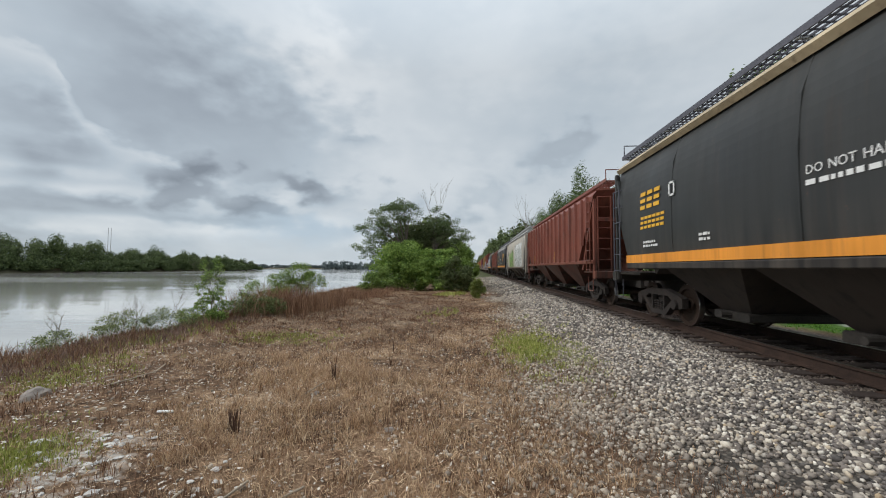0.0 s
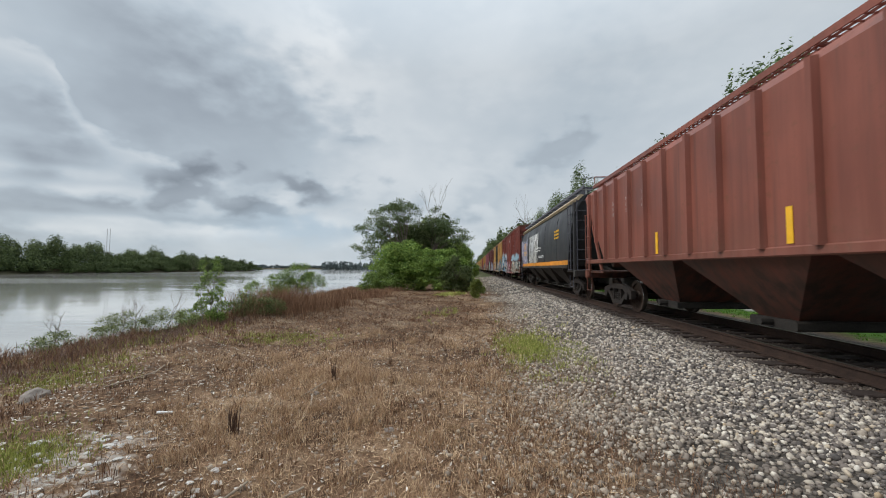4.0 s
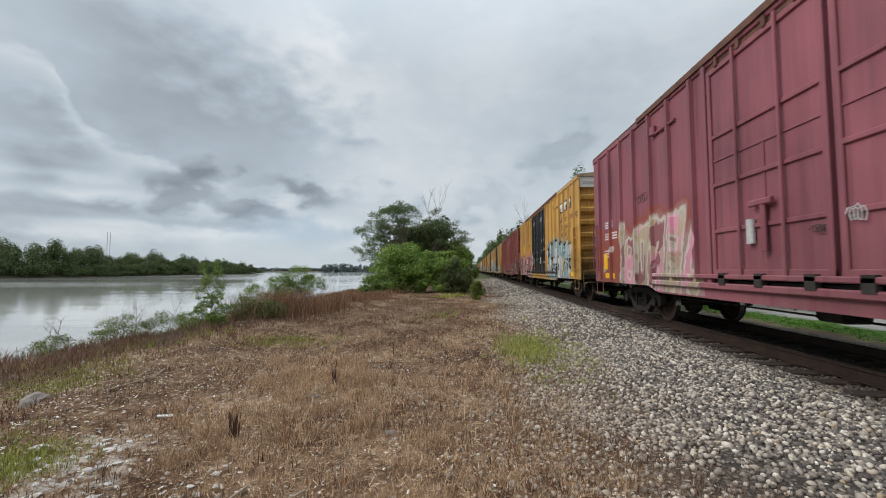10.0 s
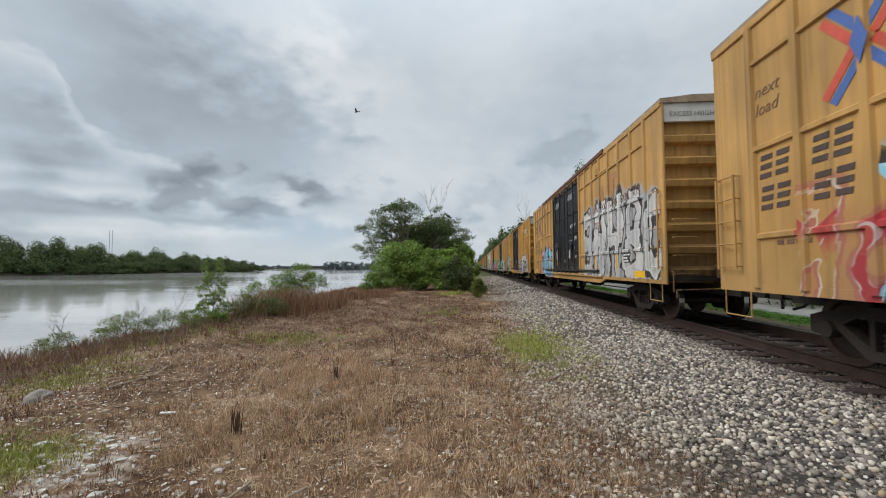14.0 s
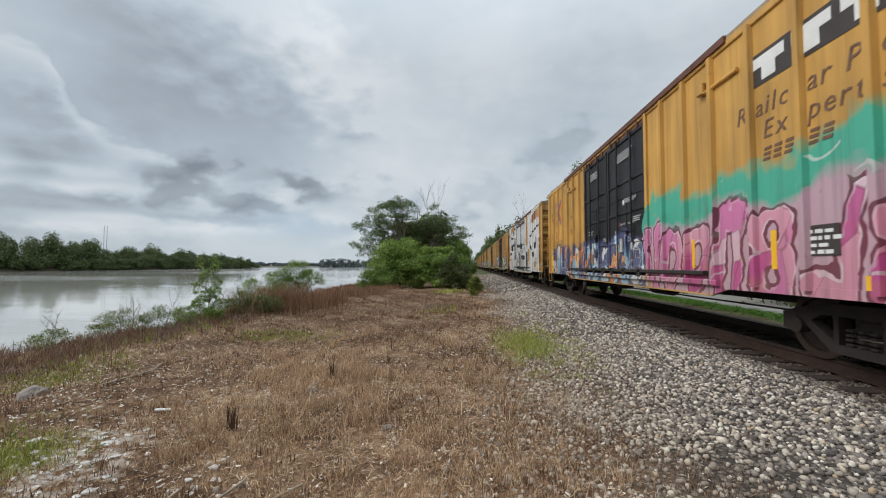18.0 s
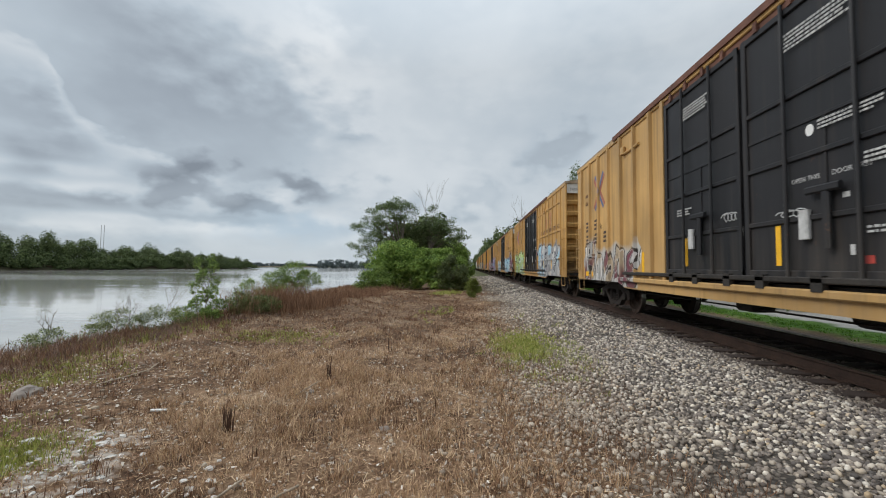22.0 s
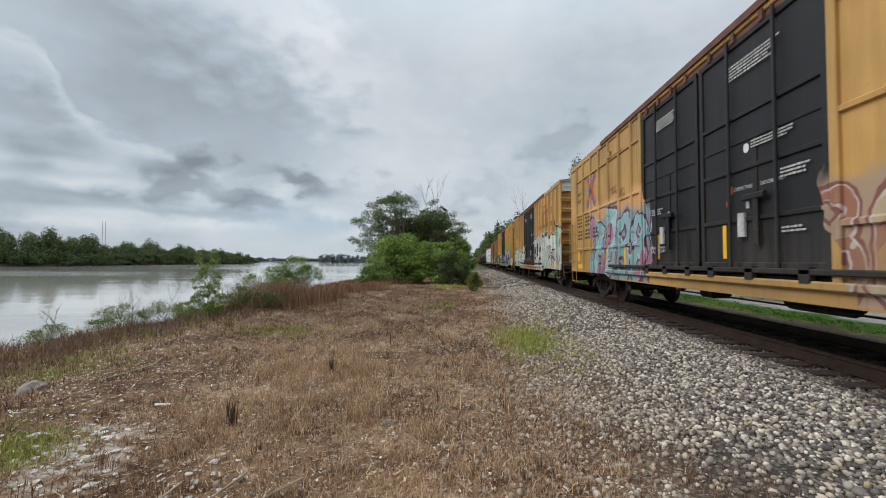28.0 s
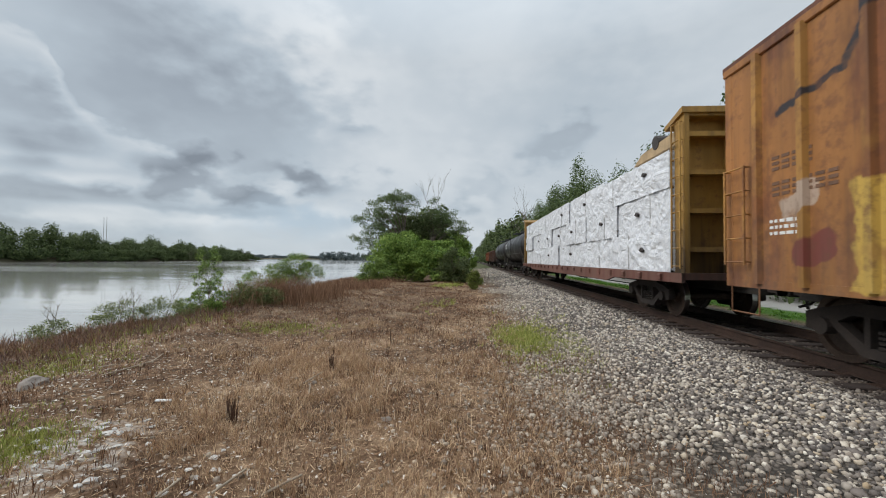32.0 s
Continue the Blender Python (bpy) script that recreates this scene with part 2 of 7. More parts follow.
# ---------------------------------------------------------------- materials
def plain(name, colour, rough=0.6, metal=0.0, vary=0.25, scale=6.0, bump=0.15):
    """A surface with a little unevenness at two scales."""
    m, nt, b = surface(name)
    p = coords(nt)
    n1, n2 = fuzz(nt, p, scale, 4), fuzz(nt, p, scale * 9, 3)
    k = calc(nt, "ADD", calc(nt, "MULTIPLY", n1, 0.7), calc(nt, "MULTIPLY", n2, 0.3))
    dark = tuple(c * (1 - vary) for c in colour)
    light = tuple(min(1, c * (1 + vary)) for c in colour)
    put(nt, b.inputs["Base Color"], ramp(nt, k, [(0.3, dark), (0.7, light)]))
    b.inputs["Roughness"].default_value = rough
    b.inputs["Metallic"].default_value = metal
    if bump:
        relief(nt, b, n2, bump, 0.005)
    return m


def dice(nt, x, y, z):
    """Three random numbers for a cell."""
    n = nt.nodes.new("ShaderNodeTexWhiteNoise")
    n.noise_dimensions = "3D"
    put(nt, n.inputs["Vector"], vector(nt, x, y, z))
    return axes(nt, n.outputs["Color"])


def spray(nt, p, colour, pieces):
    """Lays sprayed, unreadable block letters over a colour: for each piece its stretch of the side, fills, outline and letter width."""
    ax, ay, az = axes(nt, p)
    low = fuzz(nt, p, 0.9, 2, colour=True)
    high = fuzz(nt, p, 2.6, 2, colour=True)
    lx, ly, lz = axes(nt, low)
    hx, hy, hz = axes(nt, high)

    def off(v, k):
        return calc(nt, "MULTIPLY", calc(nt, "SUBTRACT", v, 0.5), k)

    def bar(c, at_, half):
        return calc(nt, "SUBTRACT", calc(nt, "ABSOLUTE", calc(nt, "SUBTRACT", c, at_)), half)

    def absent(d, test, below, limit):
        return calc(nt, "ADD", d, calc(nt, "LESS_THAN" if below else "GREATER_THAN", test, limit))

    for k, (y0, y1, z0, z1, fills, line, width) in enumerate(pieces):
        seed = 3.7 * k + y0 * 1.3 + z1 * 2.1
        wl = 0.75 * width + 0.25
        s = calc(nt, "ADD", calc(nt, "MULTIPLY", ay, 1.0 / wl), calc(nt, "ADD", calc(nt, "MULTIPLY", az, 0.14 / wl), off(lx, 0.5)))
        i = calc(nt, "FLOOR", s)
        r1, r2, r3 = dice(nt, i, seed, 1.0)
        u = calc(nt, "ADD", calc(nt, "SUBTRACT", calc(nt, "SUBTRACT", s, i), 0.5), off(hx, 0.24))
        top = calc(nt, "ADD", calc(nt, "ADD", z1, off(r3, 0.45)), calc(nt, "ADD", off(ly, 0.8), off(hy, 0.35)))
        v = calc(nt, "ADD", calc(nt, "DIVIDE", calc(nt, "SUBTRACT", az, z0), calc(nt, "MAXIMUM", calc(nt, "SUBTRACT", top, z0), 0.3)), off(hz, 0.26))
        wide = bar(u, 0.0, 0.40)
        def loop(cu, cv, ru, rv, k, half):
            eu = calc(nt, "DIVIDE", calc(nt, "SUBTRACT", u, cu), ru)
            ev = calc(nt, "DIVIDE", calc(nt, "SUBTRACT", v, cv), rv)
            e = calc(nt, "SQRT", calc(nt, "ADD", calc(nt, "MULTIPLY", eu, eu), calc(nt, "MULTIPLY", ev, ev)))
            return calc(nt, "SUBTRACT", calc(nt, "MULTIPLY", calc(nt, "ABSOLUTE", calc(nt, "SUBTRACT", e, 1.0)), k), half)

        round_ = loop(0.0, 0.48, 0.30, 0.36, 0.30, 0.125)
        bowls = calc(nt, "MINIMUM", loop(0.02, 0.68, 0.28, 0.20, 0.24, 0.10), loop(-0.02, 0.26, 0.32, 0.20, 0.24, 0.11))
        d = bar(u, -0.24, 0.13)
        d = calc(nt, "MINIMUM", d, absent(bar(u, 0.25, 0.12), r1, True, 0.3))
        d = calc(nt, "MINIMUM", d, absent(calc(nt, "MAXIMUM", bar(v, 0.82, 0.11), wide), r2, True, 0.25))
        d = calc(nt, "MINIMUM", d, absent(calc(nt, "MAXIMUM", bar(v, 0.48, 0.09), wide), r3, True, 0.70))
        d = calc(nt, "MINIMUM", d, absent(calc(nt, "MAXIMUM", bar(v, 0.13, 0.11), wide), r1, False, 0.62))
        slant = calc(nt, "ADD", u, calc(nt, "MULTIPLY", calc(nt, "SUBTRACT", v, 0.5), 0.55))
        d = calc(nt, "MINIMUM", d, absent(bar(slant, 0.0, 0.10), r2, True, 0.55))
        # some signs are round, some have two bowls, the rest are built of straight bars
        d = calc(nt, "ADD", d, calc(nt, "LESS_THAN", r3, 0.58))
        d = calc(nt, "MINIMUM", d, absent(round_, r3, False, 0.26))
        d = calc(nt, "MINIMUM", d, absent(absent(bowls, r3, True, 0.26), r3, False, 0.58))
        d = calc(nt, "MAXIMUM", d, calc(nt, "SUBTRACT", v, 0.95))
        n = len(fills)
        body = ramp(nt, r2, [(q / n, c) for q, c in enumerate(fills)], "CONSTANT") if n > 1 else blend(nt, 0.0, fills[0], fills[0])
        other = ramp(nt, r1, [(q / n, c) for q, c in enumerate(reversed(fills))], "CONSTANT") if n > 1 else body
        body = blend(nt, span(nt, calc(nt, "ADD", v, off(hx, 0.8)), 0.35, 0.75), body, other)
        # facets of other colours and thin cuts inside the letters
        shear = vector(nt, calc(nt, "ADD", calc(nt, "MULTIPLY", ay, 1.5 / wl), calc(nt, "MULTIPLY", az, 0.7)), calc(nt, "MULTIPLY", az, 1.35), seed)
        facet = cells(nt, shear, 1.0)
        q1, q2, q3 = axes(nt, facet.outputs["Color"])
        if n > 1:
            body = blend(nt, calc(nt, "MULTIPLY", calc(nt, "GREATER_THAN", q1, 0.48), 0.9), body, ramp(nt, q2, [(q / n, c) for q, c in enumerate(fills)], "CONSTANT"))
        cut = cells(nt, shear, 1.0, "DISTANCE_TO_EDGE").outputs["Distance"]
        body = blend(nt, calc(nt, "MULTIPLY", calc(nt, "LESS_THAN", cut, 0.02), calc(nt, "GREATER_THAN", q3, 0.45)), body, blend(nt, 0.45, body, line))
        glint = calc(nt, "MULTIPLY", calc(nt, "LESS_THAN", calc(nt, "ABSOLUTE", calc(nt, "SUBTRACT", facet.outputs["Distance"], 0.34)), 0.022), calc(nt, "GREATER_THAN", q3, 0.62))
        body = blend(nt, calc(nt, "MULTIPLY", glint, 0.6), body, (0.72, 0.72, 0.70))
        fade = span(nt, az, z0, z1, 0.82, 1.0)
        body = blend(nt, 1.0, body, vector(nt, fade, fade, fade), "MULTIPLY")
        # a paler rim inside the outline, the outline, then the cloud behind the letters
        if n > 1:
            body = blend(nt, calc(nt, "MULTIPLY", calc(nt, "GREATER_THAN", d, -0.03), span(nt, hx, 0.40, 0.60, 0.0, 0.5)), body, (0.75, 0.75, 0.74))
        cloud_ = blend(nt, 0.35, fills[-1], line)
        c = blend(nt, calc(nt, "GREATER_THAN", d, 0.0), body, line)
        c = blend(nt, calc(nt, "GREATER_THAN", d, 0.055), c, cloud_)
        ends = calc(nt, "ADD", ay, off(lz, 1.4))
        inside = calc(nt, "MULTIPLY", calc(nt, "GREATER_THAN", ends, y0), calc(nt, "LESS_THAN", ends, y1))
        inside = calc(nt, "MULTIPLY", inside, calc(nt, "MULTIPLY", calc(nt, "GREATER_THAN", az, z0), calc(nt, "LESS_THAN", ax, -1.535)))
        haze = calc(nt, "MULTIPLY", inside, span(nt, calc(nt, "SUBTRACT", top, az), -0.12, 0.06))
        c = blend(nt, span(nt, hz, 0.62, 0.75, 0.0, 0.3), c, colour)
        colour = blend(nt, calc(nt, "MULTIPLY", haze, 0.96), colour, c)
    return colour


def brushed(nt, p, colour, strokes):
    """Broad brushed strokes: from (y, z) to (y, z), half width, colour."""
    ax, ay, az = axes(nt, p)
    hx, hy, hz = axes(nt, fuzz(nt, p, 2.2, 4, colour=True))
    py = calc(nt, "ADD", ay, calc(nt, "MULTIPLY", calc(nt, "SUBTRACT", hx, 0.5), 0.30))
    pz = calc(nt, "ADD", az, calc(nt, "MULTIPLY", calc(nt, "SUBTRACT", hz, 0.5), 0.30))
    for ya, za, yb, zb, half, c in strokes:
        dy, dz = yb - ya, zb - za
        n2 = dy * dy + dz * dz
        qy, qz = calc(nt, "SUBTRACT", py, ya), calc(nt, "SUBTRACT", pz, za)
        k = calc(nt, "ADD", calc(nt, "MULTIPLY", qy, dy / n2), calc(nt, "MULTIPLY", qz, dz / n2))
        k = calc(nt, "MINIMUM", calc(nt, "MAXIMUM", k, 0.0), 1.0)
        ey = calc(nt, "ABSOLUTE", calc(nt, "SUBTRACT", qy, calc(nt, "MULTIPLY", k, dy)))
        ez = calc(nt, "ABSOLUTE", calc(nt, "SUBTRACT", qz, calc(nt, "MULTIPLY", k, dz)))
        d = calc(nt, "MAXIMUM", ey, ez) if half > 0 else calc(nt, "SQRT", calc(nt, "ADD", calc(nt, "MULTIPLY", ey, ey), calc(nt, "MULTIPLY", ez, ez)))
        half = abs(half)
        colour = blend(nt, calc(nt, "MULTIPLY", span(nt, d, half + .015, half - .015), calc(nt, "MULTIPLY", calc(nt, "LESS_THAN", ax, -1.535), span(nt, hy, 0.30, 0.42, 0.35, 0.97))), colour, c)
    return colour


def car_paint(name, base, pieces=(), rust=0.35, rough=0.5, dust=0.5, patches=0.0, gloss=0.4, strokes=()):
    """Weathered freight car paint: faded sheets, rain streaks, rust specks, road dust low down, sprayed lettering."""
    m, nt, b = surface(name)
    p = coords(nt)
    ax, ay, az = axes(nt, p)
    big = fuzz(nt, p, 0.55, 3)
    streak = fuzz(nt, stretch(nt, p, (3.0, 3.0, 0.22)), 1.6, 4, 0.6)
    specks = fuzz(nt, p, 7.0, 5, 0.7)
    # without a base colour the paint takes the colour of the part it lies on
    base = nt.nodes.new("ShaderNodeObjectInfo").outputs["Color"] if base is None else (*base, 1.0)
    tone = span(nt, calc(nt, "ADD", calc(nt, "MULTIPLY", big, 0.55), calc(nt, "MULTIPLY", streak, 0.45)), 0.34, 0.66, 0.68, 1.30)
    col = blend(nt, 1.0, base, vector(nt, tone, tone, tone), "MULTIPLY")
    if patches:
        worn = fuzz(nt, stretch(nt, p, (1.0, 1.0, 0.55), (4.2, 1.1, 0)), 0.9, 5, 0.6)
        old = ramp(nt, streak, [(0.35, (0.10, 0.042, 0.028)), (0.65, (0.24, 0.088, 0.040))])
        col = blend(nt, calc(nt, "MULTIPLY", span(nt, worn, 0.47, 0.58), patches), col, old)
    col = brushed(nt, p, spray(nt, p, col, pieces), strokes)
    grime = fuzz(nt, stretch(nt, p, (5.0, 5.0, 0.16), (2.0, 7.0, 0)), 1.3, 5, 0.65)
    col = blend(nt, span(nt, grime, 0.54, 0.72, 0.0, 0.42), col, (0.055, 0.042, 0.034))
    rusty = ramp(nt, specks, [(0.3, (0.07, 0.03, 0.018)), (0.7, (0.17, 0.075, 0.04))])
    mask = calc(nt, "ADD", specks, calc(nt, "MULTIPLY", streak, 0.55))
    mask = span(nt, mask, 1.06 - 0.28 * rust, 1.2 - 0.2 * rust)
    col = blend(nt, calc(nt, "MULTIPLY", mask, 0.75), col, rusty)
    soil = calc(nt, "MULTIPLY", span(nt, az, 2.2, 0.7), calc(nt, "MULTIPLY", span(nt, streak, 0.35, 0.75), dust))
    col = blend(nt, soil, col, (0.14, 0.115, 0.09))
    # wheel spray and brake soot thrown up the ends
    soot = calc(nt, "MULTIPLY", calc(nt, "GREATER_THAN", ax, -1.535), calc(nt, "MULTIPLY", span(nt, calc(nt, "ADD", az, calc(nt, "MULTIPLY", big, 1.6)), 3.3, 1.9), span(nt, streak, 0.30, 0.62, 0.25, 0.9)))
    col = blend(nt, soot, col, (0.030, 0.022, 0.018))
    put(nt, b.inputs["Base Color"], col)
    put(nt, b.inputs["Roughness"], span(nt, big, 0.3, 0.7, rough - 0.08, rough + 0.2))
    b.inputs["Specular IOR Level"].default_value = gloss
    relief(nt, b, calc(nt, "ADD", calc(nt, "MULTIPLY", big, 1.0), calc(nt, "MULTIPLY", specks, 0.12)), 0.35, 0.02)
    return m


def leaf_paint(name, dark, mid, light, glow=0.3):
    m, nt, b = surface(name)
    rnd = nt.nodes.new("ShaderNodeNewGeometry").outputs["Random Per Island"]
    patch = fuzz(nt, coords(nt), 0.6, 2)
    k = calc(nt, "ADD", calc(nt, "MULTIPLY", rnd, 0.6), calc(nt, "MULTIPLY", patch, 0.4))
    col = ramp(nt, k, [(0.2, dark), (0.5, mid), (0.8, light)])
    put(nt, b.inputs["Base Color"], col)
    b.inputs["Roughness"].default_value = 0.6
    b.inputs["Specular IOR Level"].default_value = 0.25
    thru = nt.nodes.new("ShaderNodeBsdfTranslucent")
    put(nt, thru.inputs["Color"], col)
    mix = nt.nodes.new("ShaderNodeMixShader")
    mix.inputs[0].default_value = glow
    nt.links.new(b.outputs[0], mix.inputs[1])
    nt.links.new(thru.outputs[0], mix.inputs[2])
    nt.links.new(mix.outputs[0], nt.nodes["Material Output"].inputs["Surface"])
    return m


def blade_paint(name, stops, rough=0.8):
    m, nt, b = surface(name)
    rnd = nt.nodes.new("ShaderNodeNewGeometry").outputs["Random Per Island"]
    patch = fuzz(nt, coords(nt), 1.1, 2)
    put(nt, b.inputs["Base Color"], ramp(nt, calc(nt, "ADD", calc(nt, "MULTIPLY", rnd, 0.75), calc(nt, "MULTIPLY", patch, 0.25)), stops))
    b.inputs["Roughness"].default_value = rough
    b.inputs["Specular IOR Level"].default_value = 0.2
    return m


def stone_paint():
    m, nt, b = surface("ballast_stone")
    rnd = nt.nodes.new("ShaderNodeNewGeometry").outputs["Random Per Island"]
    obj = nt.nodes.new("ShaderNodeObjectInfo").outputs["Random"]
    k = calc(nt, "FRACT", calc(nt, "ADD", rnd, calc(nt, "MULTIPLY", obj, 3.7)))
    col = ramp(nt, k, [(0.0, (0.05, 0.045, 0.043)), (0.20, (0.12, 0.102, 0.092)), (0.38, (0.21, 0.178, 0.152)), (0.52, (0.37, 0.31, 0.245)),
                       (0.66, (0.62, 0.55, 0.455)), (0.78, (0.16, 0.132, 0.118)), (0.90, (0.84, 0.775, 0.67)), (1.0, (0.44, 0.32, 0.19))])
    p = coords(nt)
    n = fuzz(nt, p, 45, 4)
    col = blend(nt, span(nt, n, 0.35, 0.75, 0.0, 0.45), col, (0.17, 0.15, 0.135))
    # brake dust and rust between and beside the rails, plus painted train shade
    stain_and_shade = span(nt, axes(nt, nt.nodes.new("ShaderNodeNewGeometry").outputs["Position"])[0], 4.0, 4.7, 0.0, 0.82)
    col = blend(nt, stain_and_shade, col, ramp(nt, n, [(0.3, (0.024, 0.016, 0.012)), (0.7, (0.075, 0.048, 0.037))]))
    dusty = span(nt, axes(nt, nt.nodes.new("ShaderNodeNewGeometry").outputs["Position"])[0], 2.8, 0.9, 0.0, 0.42)
    col = blend(nt, dusty, col, ramp(nt, n, [(0.3, (0.24, 0.175, 0.115)), (0.7, (0.42, 0.335, 0.235))]))
    put(nt, b.inputs["Base Color"], col)
    b.inputs["Roughness"].default_value = 0.85
    relief(nt, b, n, 0.4, 0.004)
    return m


def vcalc_len(nt, a, b):
    n = nt.nodes.new("ShaderNodeVectorMath")
    n.operation = "DISTANCE"
    put(nt, n.inputs[0], a)
    put(nt, n.inputs[1], b)
    return n.outputs["Value"]


def ground_paint():
    m, nt, b = surface("bank_soil")
    p = coords(nt)
    ax, ay, az = axes(nt, p)
    n1, n2, n3 = fuzz(nt, p, 0.7, 4), fuzz(nt, p, 7, 5, 0.65), fuzz(nt, p, 38, 4, 0.7)
    mixd = calc(nt, "ADD", calc(nt, "MULTIPLY", n1, 0.4), calc(nt, "ADD", calc(nt, "MULTIPLY", n2, 0.35), calc(nt, "MULTIPLY", n3, 0.25)))
    soil = ramp(nt, mixd, [(0.40, (0.052, 0.030, 0.018)), (0.47, (0.135, 0.080, 0.046)), (0.54, (0.262, 0.172, 0.104)), (0.62, (0.53, 0.405, 0.275))])
    humus = span(nt, fuzz(nt, stretch(nt, p, (1, 1, 1), (5.1, 2.7, 0)), 0.45, 3), 0.46, 0.60, 0.0, 0.45)
    trampled = calc(nt, "MULTIPLY", calc(nt, "MULTIPLY", span(nt, ay, 7.5, 11.5, 0.0, 0.75), span(nt, ay, 27, 22)), span(nt, calc(nt, "ADD", ax, calc(nt, "MULTIPLY", n1, 2.0)), 1.2, -0.4))
    humus = calc(nt, "MAXIMUM", humus, trampled)
    soil = blend(nt, calc(nt, "MULTIPLY", humus, span(nt, n3, 0.35, 0.6, 1.0, 0.3)), soil, (0.052, 0.031, 0.021))
    grit = cells(nt, p, 26)
    grey = ramp(nt, axes(nt, grit.outputs["Color"])[1], [(0.0, (0.045, 0.038, 0.032)), (0.5, (0.10, 0.085, 0.072)), (1.0, (0.26, 0.225, 0.185))])
    grey = blend(nt, span(nt, grit.outputs["Distance"], 0.35, 0.75), grey, (0.05, 0.045, 0.04))
    edge = calc(nt, "ADD", ax, calc(nt, "MULTIPLY", calc(nt, "SUBTRACT", n1, 0.5), 2.4))
    onrock = calc(nt, "MULTIPLY", span(nt, edge, 0.8, 2.1), span(nt, ax, 10.4, 9.6))
    col = blend(nt, onrock, soil, grey)
    # scattered pale stones in the soil
    chips = cells(nt, p, 9)
    pale = calc(nt, "MULTIPLY", calc(nt, "LESS_THAN", chips.outputs["Distance"], 0.2), calc(nt, "GREATER_THAN", axes(nt, chips.outputs["Color"])[0], 0.72))
    col = blend(nt, calc(nt, "MULTIPLY", pale, 0.7), col, (0.42, 0.385, 0.34))
    for spot, far_, near_ in (((-3.42, 3.5, -.36), .62, .12), ((-3.2, 2.95, -.36), .55, .1)):
        ash = calc(nt, "MULTIPLY", span(nt, vcalc_len(nt, p, spot), far_, near_), span(nt, n2, 0.46, 0.58))
        col = blend(nt, calc(nt, "MULTIPLY", ash, 0.75), col, (0.50, 0.475, 0.435))
    # turf beyond the track, a pale gravel lane along it
    turf = ramp(nt, n2, [(0.35, (0.035, 0.075, 0.014)), (0.65, (0.10, 0.19, 0.035))])
    col = blend(nt, span(nt, edge, 10.0, 10.8), col, turf)
    lane = calc(nt, "MULTIPLY", span(nt, edge, 12.0, 12.5), span(nt, edge, 17.5, 16.5))
    col = blend(nt, lane, col, ramp(nt, n3, [(0.3, (0.26, 0.25, 0.235)), (0.7, (0.46, 0.44, 0.41))]))
    # far land is wooded green
    col = blend(nt, span(nt, ay, 45, 70), col, ramp(nt, n1, [(0.35, (0.05, 0.065, 0.025)), (0.65, (0.12, 0.12, 0.06))]))
    col = blend(nt, span(nt, ax, -150, -250), col, ramp(nt, fuzz(nt, p, 0.02, 3), [(0.42, (0.12, 0.085, 0.055)), (0.55, (0.05, 0.062, 0.028))]))
    mud = calc(nt, "MULTIPLY", span(nt, az, -0.7, -1.6), span(nt, ax, 0.0, -5.0))
    col = blend(nt, mud, col, ramp(nt, n2, [(0.35, (0.05, 0.055, 0.025)), (0.65, (0.12, 0.10, 0.07))]))
    put(nt, b.inputs["Base Color"], col)
    b.inputs["Roughness"].default_value = 0.95
    b.inputs["Specular IOR Level"].default_value = 0.15
    relief(nt, b, calc(nt, "ADD", n2, calc(nt, "MULTIPLY", n3, 0.5)), 0.7, 0.03)
    return m


def water_paint():
    m, nt, b = surface("river_water")
    p = coords(nt)
    b.inputs["Base Color"].default_value = (0.46, 0.45, 0.42, 1)
    b.inputs["Roughness"].default_value = 0.07
    b.inputs["IOR"].default_value = 1.55
    calm = fuzz(nt, stretch(nt, p, (0.006, 0.02, 1)), 1.0, 3)
    rip = fuzz(nt, stretch(nt, p, (0.35, 0.9, 1)), 1.0, 5, 0.6)
    swell = fuzz(nt, stretch(nt, p, (0.03, 0.09, 1)), 1.0, 3)
    h = calc(nt, "ADD", calc(nt, "MULTIPLY", rip, calc(nt, "ADD", 0.15, span(nt, calm, 0.4, 0.6, 0.0, 0.6))), calc(nt, "MULTIPLY", swell, 2.0))
    relief(nt, b, h, 0.21, 0.2)
    put(nt, b.inputs["Roughness"], span(nt, calm, 0.4, 0.62, 0.03, 0.13))
    return m


def rust_metal(name, dark, light, rough=0.75, metal=0.3):
    m, nt, b = surface(name)
    p = coords(nt)
    n1, n2 = fuzz(nt, p, 3.0, 4), fuzz(nt, p, 30.0, 4, 0.7)
    put(nt, b.inputs["Base Color"], ramp(nt, calc(nt, "ADD", calc(nt, "MULTIPLY", n1, 0.5), calc(nt, "MULTIPLY", n2, 0.5)), [(0.35, dark), (0.65, light)]))
    b.inputs["Roughness"].default_value = rough
    b.inputs["Metallic"].default_value = metal
    relief(nt, b, n2, 0.3, 0.004)
    return m


SOIL, WATER, STONE = ground_paint(), water_paint(), stone_paint()
RAIL_SIDE = rust_metal("rusty_rail", (0.026, 0.015, 0.011), (0.070, 0.040, 0.028))
RAIL_TOP = plain("worn_rail_head", (0.30, 0.27, 0.25), 0.35, 0.9, 0.15)
TIE_WOOD = plain("creosoted_timber", (0.040, 0.027, 0.022), 0.9, 0, 0.45, 5.0, 0.5)
TRUCK_STEEL = rust_metal("grimy_cast_steel", (0.010, 0.008, 0.007), (0.034, 0.024, 0.019), 0.9, 0.0)
WHEEL_STEEL = rust_metal("brown_wheel_steel", (0.030, 0.020, 0.015), (0.085, 0.055, 0.040), 0.6, 0.5)
TREAD_STEEL = plain("bright_wheel_tread", (0.42, 0.40, 0.38), 0.3, 1.0, 0.1)
